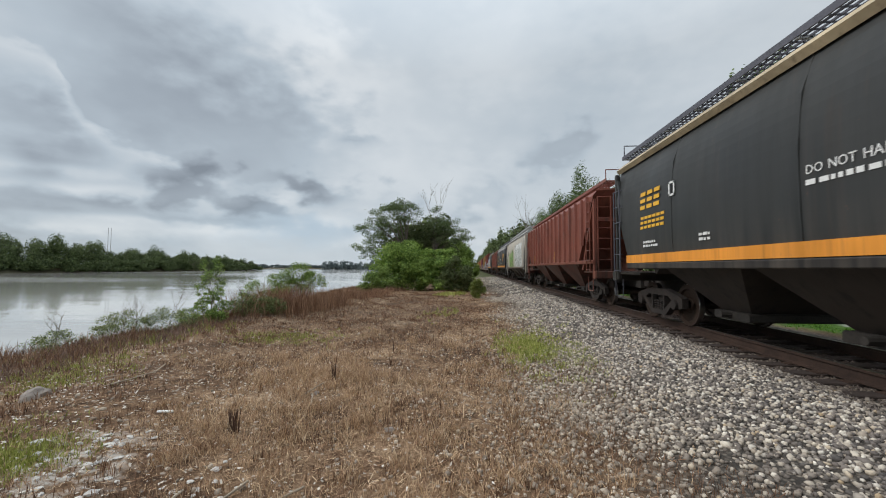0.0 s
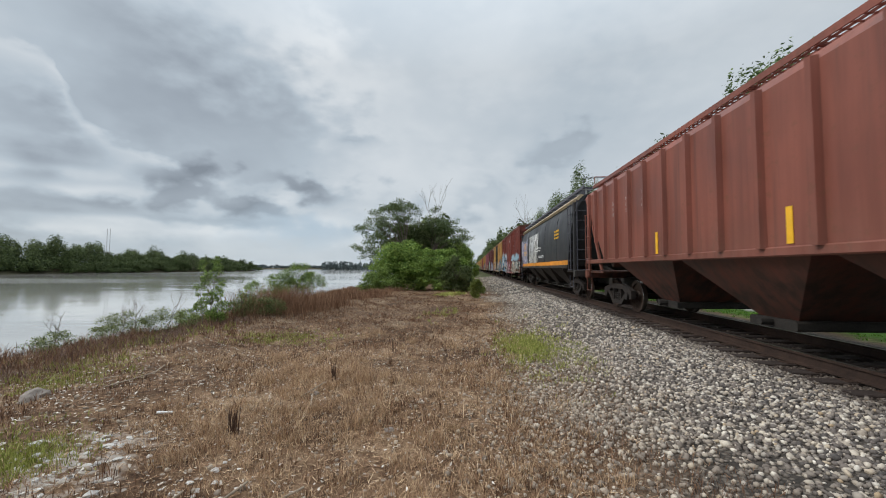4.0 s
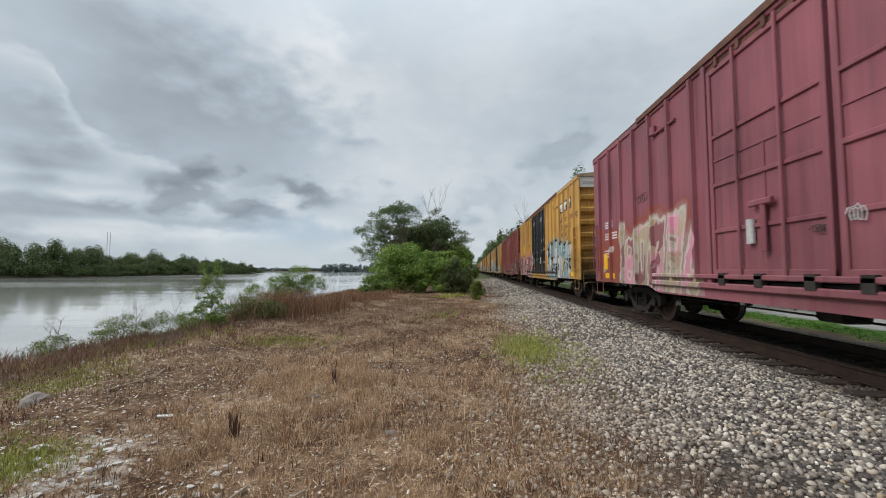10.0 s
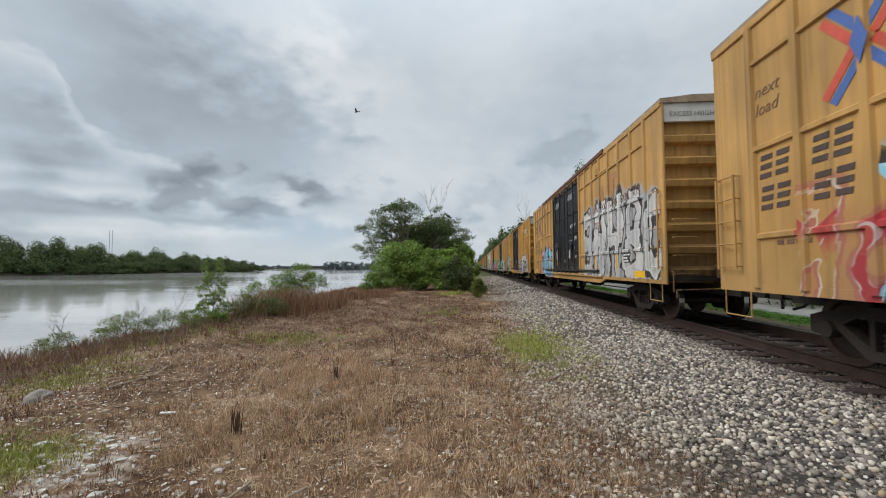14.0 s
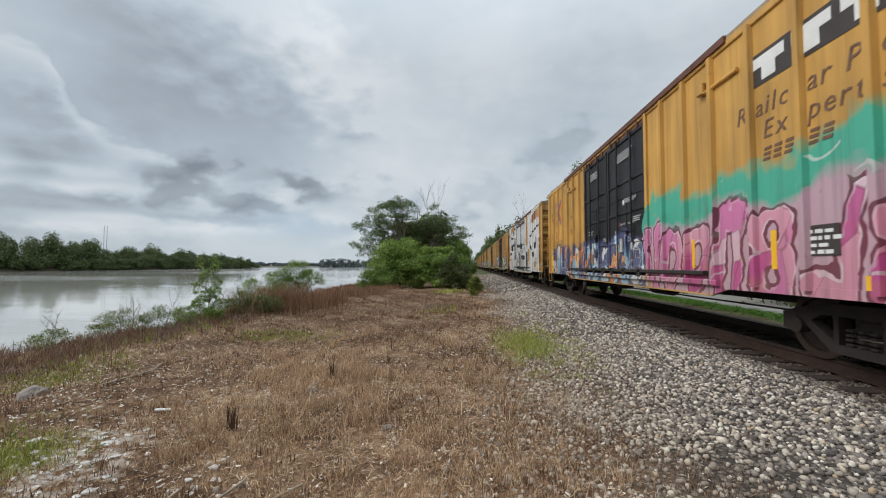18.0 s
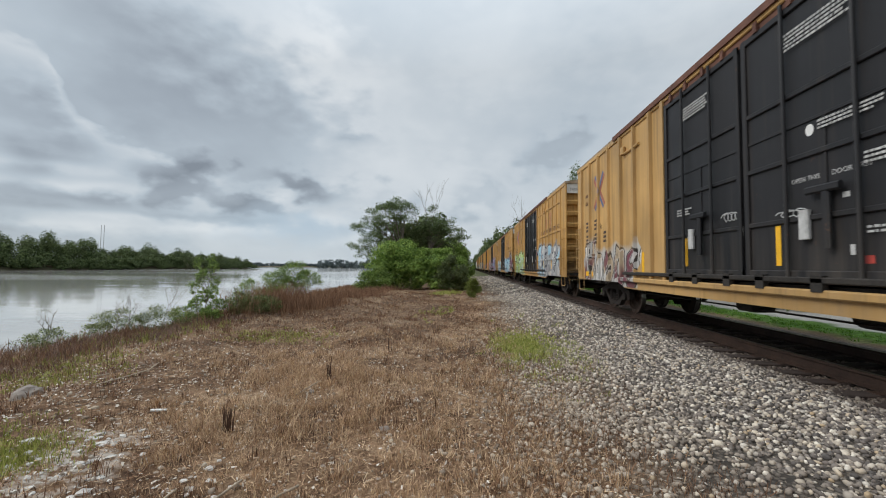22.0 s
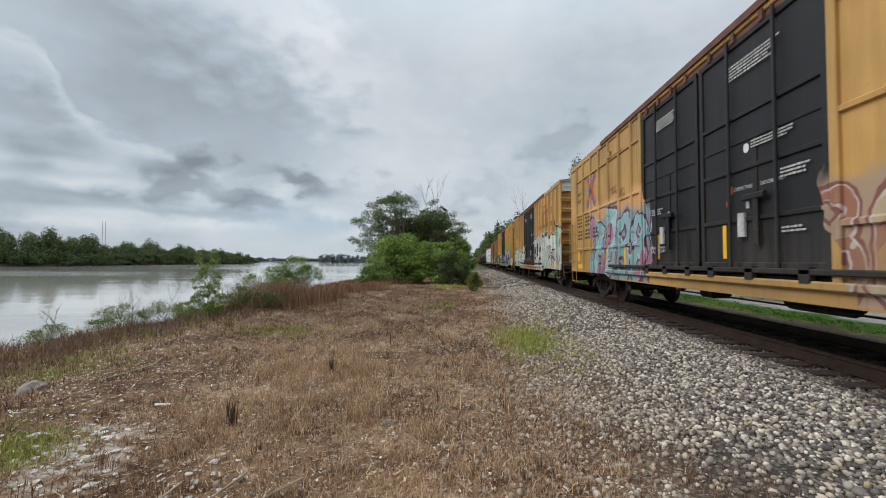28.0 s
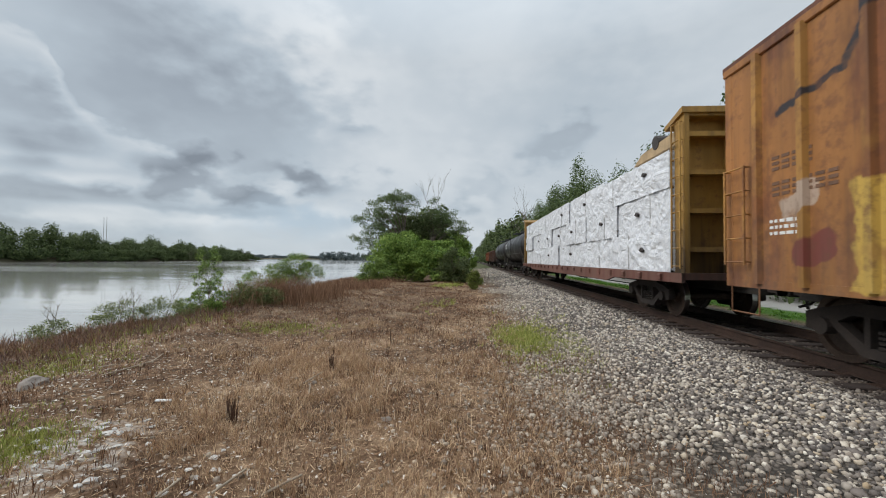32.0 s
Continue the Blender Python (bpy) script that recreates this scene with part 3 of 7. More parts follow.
UNDER_BLACK = rust_metal("sooty_underframe", (0.012, 0.011, 0.010), (0.045, 0.038, 0.032), 0.85, 0.1)
WHITE_PAINT = plain("white_stencil_paint", (0.74, 0.74, 0.72), 0.6, 0, 0.12, 4)
BLACK_PAINT = plain("black_stencil_paint", (0.045, 0.036, 0.032), 0.6, 0, 0.3, 4)
YELLOW_TAPE = plain("yellow_reflective_tape", (0.86, 0.47, 0.02), 0.4, 0, 0.12, 6)
RED_PAINT = plain("red_stencil_paint", (0.42, 0.06, 0.045), 0.55, 0, 0.25, 4)
GALVANISED = plain("galvanised_walkway", (0.42, 0.42, 0.41), 0.5, 0.6, 0.2)
LEAF_BUSH = leaf_paint("bush_leaves", (0.060, 0.112, 0.024), (0.185, 0.290, 0.058), (0.38, 0.50, 0.115))
LEAF_TREE = leaf_paint("tree_leaves", (0.050, 0.078, 0.028), (0.115, 0.160, 0.062), (0.20, 0.26, 0.105))
LEAF_LIME = leaf_paint("young_leaves", (0.060, 0.100, 0.026), (0.160, 0.240, 0.055), (0.32, 0.43, 0.11))
LEAF_SAGE = leaf_paint("dusty_weed_leaves", (0.066, 0.082, 0.030), (0.150, 0.178, 0.066), (0.28, 0.315, 0.125))
LEAF_BROOM = leaf_paint("yellow_green_sprigs", (0.075, 0.098, 0.020), (0.155, 0.190, 0.040), (0.26, 0.30, 0.075))
LEAF_OLIVE = leaf_paint("olive_leaves", (0.055, 0.076, 0.028), (0.115, 0.145, 0.055), (0.19, 0.225, 0.09))
LEAF_FAR = leaf_paint("far_wood_leaves", (0.042, 0.062, 0.024), (0.086, 0.120, 0.042), (0.160, 0.198, 0.075), 0.25)
# distance haze is mixed into this flat blue-grey leaf colour
LEAF_HAZE_TINT = leaf_paint("haze_tinted_leaves", (0.10, 0.125, 0.13), (0.12, 0.15, 0.15), (0.14, 0.17, 0.17), 0.1)
BARK = plain("grey_bark", (0.14, 0.115, 0.09), 0.95, 0, 0.4, 4.0, 0.6)
STRAW = blade_paint("straw", [(0.1, (0.24, 0.148, 0.095)), (0.45, (0.46, 0.305, 0.185)), (0.75, (0.66, 0.48, 0.300)), (0.95, (0.86, 0.69, 0.49))])
CHIP = blade_paint("bleached_chips", [(0.1, (0.34, 0.30, 0.25)), (0.6, (0.58, 0.53, 0.46)), (0.95, (0.80, 0.77, 0.71))])
DEAD = blade_paint("dead_weed", [(0.1, (0.055, 0.030, 0.019)), (0.5, (0.175, 0.096, 0.057)), (0.9, (0.38, 0.225, 0.135))])
RUSSET = blade_paint("russet_weed", [(0.1, (0.105, 0.055, 0.034)), (0.5, (0.235, 0.130, 0.077)), (0.9, (0.41, 0.255, 0.155))])
MAUVE = blade_paint("dark_mauve_weed", [(0.1, (0.085, 0.052, 0.045)), (0.5, (0.200, 0.130, 0.105)), (0.9, (0.40, 0.29, 0.23))])
TURF = blade_paint("green_turf", [(0.1, (0.05, 0.13, 0.018)), (0.5, (0.12, 0.25, 0.036)), (0.9, (0.22, 0.36, 0.07))])
GRASS = blade_paint("green_grass", [(0.1, (0.15, 0.175, 0.035)), (0.5, (0.31, 0.345, 0.075)), (0.9, (0.52, 0.50, 0.19))])


# ---------------------------------------------------------------- the lie of the land
def smooth(a, b, v):
    k = np.clip((np.asarray(v, dtype=float) - a) / (b - a), 0, 1)
    return k * k * (3 - 2 * k)


WATER_Z = -3.1


def bank_edge(y):
    return -8.25 - 0.9 * smooth(11, 27, y) - 0.25 * np.sin(np.asarray(y) * 0.55)


def height(x, y):
    x, y = np.asarray(x, dtype=float), np.asarray(y, dtype=float)
    rough = 0.035 * np.sin(x * 1.7 + 0.6 * y) + 0.03 * np.sin(y * 1.1 - x * 0.7) + 0.02 * np.sin(3.1 * x + 2.3 * y)
    z = -0.36 + rough * smooth(3.0, 0.5, x)
    z = z + 0.17 * smooth(1.0, 3.9, x) - 0.045 * smooth(4.2, 4.7, x) * smooth(7.7, 7.2, x) - 0.36 * smooth(7.6, 9.8, x)
    edge = bank_edge(y)
    z = z - 4.2 * smooth(0.0, 5.0, edge - x)
    # the land across the river, and the land far down it
    far = np.maximum(smooth(-288, -296, x) * smooth(548, 515, y), smooth(1380, 1420, y))
    far = np.maximum(far, smooth(870, 905, y) * smooth(-372, -350, x) * smooth(-100, -120, -x))
    return z + 4.6 * far * smooth(-9, -30, x)


def grid(xs, ys):
    X, Y = np.meshgrid(xs, ys)
    v = np.stack([X, Y, height(X, Y)], -1).reshape(-1, 3)
    n, m = len(xs), len(ys)
    i = (np.arange(m - 1)[:, None] * n + np.arange(n - 1)[None, :]).reshape(-1)
    return v, np.stack([i, i + 1, i + n + 1, i + n], -1)


xs = np.concatenate([[-3000, -1500, -700, -400, -330], np.arange(-310, -280, 3.0), [-250, -150, -60, -30], np.arange(-18, 12, 0.25), [13, 15, 18, 24, 40, 90, 300, 1000, 3000]])
ys = np.concatenate([[-600, -200, -60, -20, -8], np.arange(-4, 32, 0.3), np.arange(33, 60, 1.5), np.arange(65, 200, 15), np.arange(220, 1500, 40), [1700, 2200, 3000, 4500]])
tagged(new("ground", bulk("ground", *grid(xs, ys), [SOIL], smooth=True)), "brown weedy river bank with stony soil", "ground", kind="structure")

wv = [(-3000, -600, WATER_Z), (-8.0, -600, WATER_Z), (-8.0, 4500, WATER_Z), (-3000, 4500, WATER_Z)]
tagged(new("water", bulk("water", wv, [(0, 1, 2, 3)], [WATER])), "wide calm grey-brown river reflecting the clouds", "river", kind="structure")

# ---------------------------------------------------------------- the track
RAILS = (TRACK - 0.7525, TRACK + 0.7525)
for rx in RAILS:
    ring = [(rx - .07, -.185), (rx + .07, -.185), (rx + .07, -.172), (rx + .012, -.150), (rx + .012, -.045), (rx + .036, -.035), (rx + .036, -.004),
            (rx + .028, 0), (rx - .028, 0), (rx - .036, -.004), (rx - .036, -.035), (rx - .012, -.045), (rx - .012, -.150), (rx - .07, -.172)]
    s = Solid()
    s.prism(ring, 1, -60, 700)
    me = s.mesh("rail", [RAIL_SIDE, RAIL_TOP])
    for p in me.polygons:
        if p.normal.z > 0.9 and p.center.z > -0.01:
            p.material_index = 1
    tagged(new("rail", me), "rust-brown steel rail with a worn top", "rail", "rails of the track", "structure")

rng = np.random.default_rng(4)
tie_base = Solid().soft(-1.3, 1.3, -0.114, 0.114, -0.36, -0.186, 0.012).mesh("tie", TIE_WOOD)
plate_mesh = Solid().box(-0.19, 0.19, -0.09, 0.09, -0.192, -0.178).mesh("tie_plate", RAIL_SIDE)
for k in range(86):
    y = -3.0 + 0.51 * k
    tie = new("tie", tie_base)
    tie.location = (TRACK + rng.uniform(-.06, .06), y + rng.uniform(-.03, .03), rng.uniform(-.008, .004))
    tie.rotation_euler = (0, 0, rng.uniform(-.015, .015))
    tagged(tie, "dark creosoted wooden railway tie", "railway tie", "ties of the track", "structure")
    if k < 40:
        part("tie_plate", plate_mesh, None, tie).location = (RAILS[0] - tie.location[0], 0, 0)
s = Solid()
for k in range(900):
    y = 41.0 + 0.51 * k
    s.box(TRACK - 1.3, TRACK + 1.3, y - .11, y + .11, -.36, -.187)
tagged(new("far_ties", s.mesh("far_ties", TIE_WOOD)), "dark wooden ties running down the track", "railway ties", kind="stuff")

# ---------------------------------------------------------------- ballast stones
def ico():
    g = (1 + 5 ** 0.5) / 2
    v = np.array([(-1, g, 0), (1, g, 0), (-1, -g, 0), (1, -g, 0), (0, -1, g), (0, 1, g), (0, -1, -g), (0, 1, -g), (g, 0, -1), (g, 0, 1), (-g, 0, -1), (-g, 0, 1)]) / 1.9
    f = np.array([(0, 11, 5), (0, 5, 1), (0, 1, 7), (0, 7, 10), (0, 10, 11), (1, 5, 9), (5, 11, 4), (11, 10, 2), (10, 7, 6), (7, 1, 8),
                  (3, 9, 4), (3, 4, 2), (3, 2, 6), (3, 6, 8), (3, 8, 9), (4, 9, 5), (2, 4, 11), (6, 2, 10), (8, 6, 7), (9, 8, 1)])
    return v, f


def turn_z(v, a):
    c, s = np.cos(a)[:, None], np.sin(a)[:, None]
    return np.stack([v[..., 0] * c - v[..., 1] * s, v[..., 0] * s + v[..., 1] * c, v[..., 2]], -1)


def pebbles(x, y, z, size, seed):
    """Angular stones, one for each place: points and triangles."""
    g = np.random.default_rng(seed)
    v, f = ico()
    n = len(x)
    p = v[None] * (1 + g.uniform(-.20, .20, (n, 12, 1)))
    p = p * (size[:, None] * g.uniform(.65, 1.25, (n, 3)))[:, None, :] * np.array([1.1, 1.0, .9])
    tilt = g.uniform(-.9, .9, (n, 1))
    p = np.stack([p[..., 0], p[..., 1] * np.cos(tilt) - p[..., 2] * np.sin(tilt), p[..., 1] * np.sin(tilt) + p[..., 2] * np.cos(tilt)], -1)
    p = turn_z(p, g.uniform(0, 6.28, n)) + np.stack([x, y, z], -1)[:, None, :]
    return p.reshape(-1, 3), (f[None] + (np.arange(n) * 12)[:, None, None]).reshape(-1, 3)


def ballast_spots(n, y0, y1, seed, x0=0.5, x1=6.3):
    g = np.random.default_rng(seed)
    x, y = g.uniform(x0, x1, n), g.uniform(y0, y1, n)
    edge = 1.35 + 0.55 * np.sin(y * 0.8) + 0.35 * np.sin(y * 2.1 + 1) + .45 * smooth(5.5, 2.8, y) + g.normal(0, .48, n)
    keep = (x > edge)
    x, y = x[keep], y[keep]
    return x, y, height(x, y)


# the stones closest to the path stand one by one, the rest of the bed as one mass
bed = Solid().box(TRACK - 1.55, TRACK + 1.55, -60, 700, -0.5, -0.30)
ballast = tagged(new("ballast", bed.mesh("ballast", STONE)), "grey and white crushed stone ballast bed", "ballast", kind="structure")
g = np.random.default_rng(11)
protos = []
for k in range(14):
    v, f = pebbles(np.zeros(1), np.zeros(1), np.zeros(1), np.array([0.026]), 50 + k)
    protos.append(bulk("stone", v, f, [STONE]))
sx, sy, sz = ballast_spots(900, 1.6, 4.4, 21, 0.9, 4.3)
for k in range(min(300, len(sx))):
    ob = part("stone", protos[k % 14], None, ballast)
    ob.location, ob.rotation_euler = (sx[k], sy[k], sz[k] + 0.012), (0, 0, k * 1.3)
    ob.scale = [g.uniform(.75, 1.35)] * 3
V, F, base = [], [], 0
for n, y0, y1, sc, seed in ((40000, 1.0, 9.0, .0195, 31), (24000, 9.0, 24.0, .026, 32), (9000, 24, 70, .05, 33), (22000, -9.0, 1.0, .022, 34)):
    x, y, z = ballast_spots(n, y0, y1, seed)
    size = np.abs(g.normal(sc, sc * .3, len(x))).clip(.009, .08)
    v, f = pebbles(x, y, z + size * g.uniform(-.1, .55, len(x)), size, seed)
    V.append(v), F.append(f + base)
    base += len(v)
# strays out in the weeds
x, y = g.uniform(-8, 1.6, 9000), 1.2 + 15 * g.random(9000) ** 1.5
size = np.abs(g.normal(.008, .009, 9000)).clip(.004, .045)
v, f = pebbles(x, y, height(x, y) + size * .2, size, 35)
V.append(v), F.append(f + base)
base += len(v)
x, y = g.normal(1.0, .55, 4200), 1.2 + 9 * g.random(4200) ** 1.4
size = np.abs(g.normal(.017, .007, 4200)).clip(.006, .04)
v, f = pebbles(x, y, height(x, y) + size * .25, size, 37)
V.append(v), F.append(f + base)
tagged(part("stone_mass", bulk("stone_mass", np.concatenate(V), np.concatenate(F), [STONE]), None, ballast), "crushed grey and white stones", kind="stuff")


# ---------------------------------------------------------------- weeds and grass
def blades(x, y, tall, wide, lean, seed):
    """Thin bent blades, two triangles each, from the ground up."""
    g = np.random.default_rng(seed)
    n = len(x)
    a = g.uniform(0, 6.28, n)
    side = np.stack([np.cos(a), np.sin(a), np.zeros(n)], -1) * wide[:, None]
    b = g.uniform(0, 6.28, n)
    tip = np.stack([np.cos(b) * lean * tall, np.sin(b) * lean * tall, tall], -1)
    foot = np.stack([x, y, height(x, y) - 0.01], -1)
    mid = foot + tip * np.array([.35, .35, .6])
    v = np.stack([foot - side, foot + side, mid + side * .8, mid - side * .8, foot + tip], 1)
    k = (np.arange(n) * 5)[:, None]
    return v.reshape(-1, 3), np.concatenate([k + np.array([[0, 1, 2]]), k + np.array([[0, 2, 3]]), k + np.array([[3, 2, 4]])], 1).reshape(-1, 3)


def patchy(x, y, s, k):
    return 0.5 + 0.5 * np.sin(x * s + k) * np.sin(y * s * 0.8 + 2 * k) + 0.3 * np.sin(2.3 * s * x + 1.7 * s * y + k)


def sward(name, label, mat, n, y0, y1, x0, x1, tall, wide, lean, seed, want, clump=0.10, per=7):
    g = np.random.default_rng(seed)
    m = n // per
    cx, cy = g.uniform(x0, x1, m), y0 + (y1 - y0) * g.random(m) ** (1.6 if y0 > 0 else .8)
    keep = g.random(m) < want(cx, cy)
    cx, cy = cx[keep], cy[keep]
    x = (cx[:, None] + g.normal(0, clump, (len(cx), per))).reshape(-1)
    y = (cy[:, None] + g.normal(0, clump, (len(cx), per))).reshape(-1)
    h = np.repeat(g.uniform(.45, 1.15, len(cx)), per) * tall * g.uniform(.5, 1.2, len(x))
    w = wide * (1 + np.maximum(y, 0) / 9.0) * g.uniform(.6, 1.4, len(x))
    v, f = blades(x, y, h, w, lean * g.uniform(.2, 1.4, len(x)), seed + 1)
    tagged(new(name, bulk(name, v, f, [mat])), label, "dry weeds" if mat is not GRASS else "grass", kind="stuff")


def open_soil(x, y):
    return np.exp(-((x + 3.6) ** 2 / 1.2 + (y - 3.6) ** 2 / 0.8))


def off_track(x, y):
    return smooth(1.9, 0.3, x + 0.5 * np.sin(y)) * (x > bank_edge(y) - 0.4)


def strawy(x, y):
    """Where the pale dry grass grows thick."""
    k = 0
    for cx, cy, rx, ry, w in ((-3.0, 6.7, 1.5, 1.1, 1.0), (-1.3, 4.2, 1.7, 1.4, .95), (-2.9, 4.2, .7, .6, .9), (-.2, 2.9, 1.5, 1.3, .8), (.1, 6.2, 1.0, 2.0, .6), (-1.5, 9.5, 2.0, 1.5, .35), (.8, 13, .8, 5, .4), (-6.8, 6.6, .5, .6, .4)):
        k = k + w * np.exp(-((x - cx) / rx) ** 2 - ((y - cy) / ry) ** 2)
    return np.clip(k, 0, 1)


sward("straw_grass", "dry straw-coloured grass on the bank", STRAW, 150000, 1.0, 22, -8.6, 2.2, 0.095, .0017, .75, 101,
      lambda x, y: off_track(x, y) * np.clip((.06 + .94 * strawy(x, y)) * np.clip(1.5 * patchy(x, y, 2.3, 1.3) - .25, .05, 1) - .9 * open_soil(x, y), .015, 1))
sward("dead_weeds", "dead dark brown weed stalks on the bank", DEAD, 115000, 1.0, 30, -9.0, 2.0, 0.10, .0022, .40, 103,
      lambda x, y: off_track(x, y) * np.clip(1.2 * patchy(x, y, 1.7, 4.1) - .2 - .6 * open_soil(x, y) - .35 * strawy(x, y), .12, 1), .07, 5)
sward("straw_grass", "dry straw-coloured grass on the bank", STRAW, 60000, -9.0, 1.05, -8.6, 2.0, 0.12, .0022, .55, 111,
      lambda x, y: off_track(x, y) * np.clip(.9 * patchy(x, y, 1.5, 2.3) - .1, .05, 1))
sward("dead_weeds", "dead dark brown weed stalks on the bank", DEAD, 36000, -9.0, 1.05, -9.0, 2.0, 0.11, .0024, .35, 113,
      lambda x, y: off_track(x, y) * np.clip(patchy(x, y, 1.7, 4.1), .12, 1), .07, 5)
sward("gravel_weeds", "thin dark weeds growing through the edge of the ballast", DEAD, 34000, 1.0, 7.5, .2, 2.7, 0.085, .0016, .6, 104,
      lambda x, y: np.clip(patchy(x, y, 2.1, .4) - .1, 0, 1) * smooth(2.7, 1.2, x), .09, 9)
sward("russet_weeds", "reddish brown dead weeds along the bank's edge", RUSSET, 80000, 2.5, 34, -9.8, -5.0, 0.28, .0022, .55, 105,
      lambda x, y: np.exp(-((x - bank_edge(y) - .1) / .8) ** 2) * np.clip(patchy(x, y, 2.3, 2.2) + .25, .1, 1), .16, 7)
sward("mauve_weeds", "dark mauve dead weeds massed along the bank's edge", MAUVE, 26000, 4.6, 12, -9.6, -6.2, 0.22, .0019, .7, 145,
      lambda x, y: np.exp(-((x - bank_edge(y) - .35) / .75) ** 2) * np.clip(patchy(x, y, 3.1, .7) + .3, .1, 1), .13, 9)
def lying(name, label, mat, n, seed, length, wide):
    """Broken stalks lying on the soil."""
    g = np.random.default_rng(seed)
    x, y = g.uniform(-8.4, 2.4, n), 1.0 + 17 * g.random(n) ** 1.6
    near_straw = .2 + .8 * strawy(x, y) if mat is STRAW else smooth(11, 5, y) * (.35 + .65 * smooth(-1.5, -3.5, x)) if mat is CHIP else 1.0
    keep = g.random(n) < smooth(2.6, .6, x) * near_straw
    x, y = x[keep], y[keep]
    n = len(x)
    a, ln = g.uniform(0, 6.28, n), length * g.uniform(.3, 1.5, n)
    d = np.stack([np.cos(a) * ln, np.sin(a) * ln, g.normal(.0, .22, n) * ln], -1)
    w = np.stack([-np.sin(a), np.cos(a), g.uniform(-.5, .5, n)], -1) * (wide * (1 + y / 9) * g.uniform(.6, 1.5, n))[:, None]
    c = np.stack([x, y, height(x, y) + .012 + np.abs(d[:, 2])], -1)
    v = np.stack([c - d - w, c + d - w * .6, c + d + w * .6, c - d + w], 1).reshape(-1, 3)
    tagged(new(name, bulk(name, v, np.arange(4 * n).reshape(-1, 4), [mat])), label, "dry straw", kind="stuff")


def tufts(name, label, mat, patches, tall, wide, lean, seed):
    g = np.random.default_rng(seed)
    X, Y, H = [], [], []
    for x, y, rx, ry, n, k in patches:
        m = max(1, n // 9)
        cx, cy = g.normal(x, rx, m), g.normal(y, ry, m)
        X.append((cx[:, None] + g.normal(0, .05, (m, 9))).reshape(-1))
        Y.append((cy[:, None] + g.normal(0, .05, (m, 9))).reshape(-1))
        H.append(np.repeat(g.uniform(.5, 1.2, m), 9) * tall * k * g.uniform(.5, 1.2, m * 9))
    x, y, h = np.concatenate(X), np.concatenate(Y), np.concatenate(H)
    v, f = blades(x, y, h, wide * (1 + y / 9) * g.uniform(.6, 1.4, len(x)), lean * g.uniform(.2, 1.4, len(x)), seed + 1)
    tagged(new(name, bulk(name, v, f, [mat])), label, "grass", kind="stuff")


gg = np.random.default_rng(141)
clumps = []
while len(clumps) < 230:
    px, py = gg.uniform(-5.5, 1.2), 1.5 + 8.5 * gg.random() ** 1.3
    if gg.random() < strawy(px, py):
        clumps.append((px, py, .05, .05, 70, gg.uniform(.7, 1.35)))
clumps += [(gg.normal(-2.0, .6), gg.normal(5.6, .5), .07, .07, 110, gg.uniform(.8, 1.3)) for _ in range(60)]
clumps += [(gg.normal(-2.4, .35), gg.normal(3.9, .3), .06, .06, 80, gg.uniform(.6, 1.1)) for _ in range(26)]
tufts("straw_tufts", "fluffy tufts of pale dry grass", STRAW, clumps, .135, .0015, .7, 143)
gs = np.random.default_rng(157)
stubs = [(gs.uniform(-7.5, .9), 2.6 + 11 * gs.random() ** 1.2, .02, .02, 18, gs.uniform(.5, 1.3)) for _ in range(360)]
tufts("weed_stubs", "small dark upright dead weed stubs", DEAD, stubs, .11, .0022, .25, 159)
lying("fallen_straw", "pale broken straw lying on the soil", STRAW, 90000, 131, .030, .0014)
lying("fallen_stalks", "dark broken stalks lying on the soil", DEAD, 50000, 133, .034, .0018)
lying("pale_chips", "small bleached chips of wood and bark", CHIP, 24000, 135, .014, .0052)


tufts("green_grass", "fresh green grass tufts among the dead weeds", GRASS,
      [(1.05, 8.3, .24, .75, 6500, .60), (1.3, 7.7, .42, .9, 3200, .5), (1.7, 8.6, .35, 1.2, 700, .5), (-3.8, 3.05, .22, .18, 2600, .42), (-4.3, 3.4, .4, .25, 1200, .36),
       (-4.6, 9.1, .55, .35, 1700, .45), (-3.6, 9.2, .5, .5, 400, .5), (-6.2, 5.9, .35, .6, 1300, .42), (-5.7, 5.3, .35, .25, 500, .4), (-1.4, 24.5, .5, .6, 900, 1.2), (-7.0, 6.2, .4, .9, 1300, .5), (-6.2, 5.4, .5, .5, 600, .4),
       (-1.0, 14.5, .35, .8, 420, .8), (1.8, 10.5, .4, 1.5, 300, .8), (-7.2, 8.5, .5, 1.2, 900, .9)], .17, .0026, .45, 107)
tufts("yard_grass", "green turf beyond the track", TURF, [(11.1, 8 + 4 * k, .45, 2.2, 1100, .6) for k in range(9)], .13, .004, .4, 117)


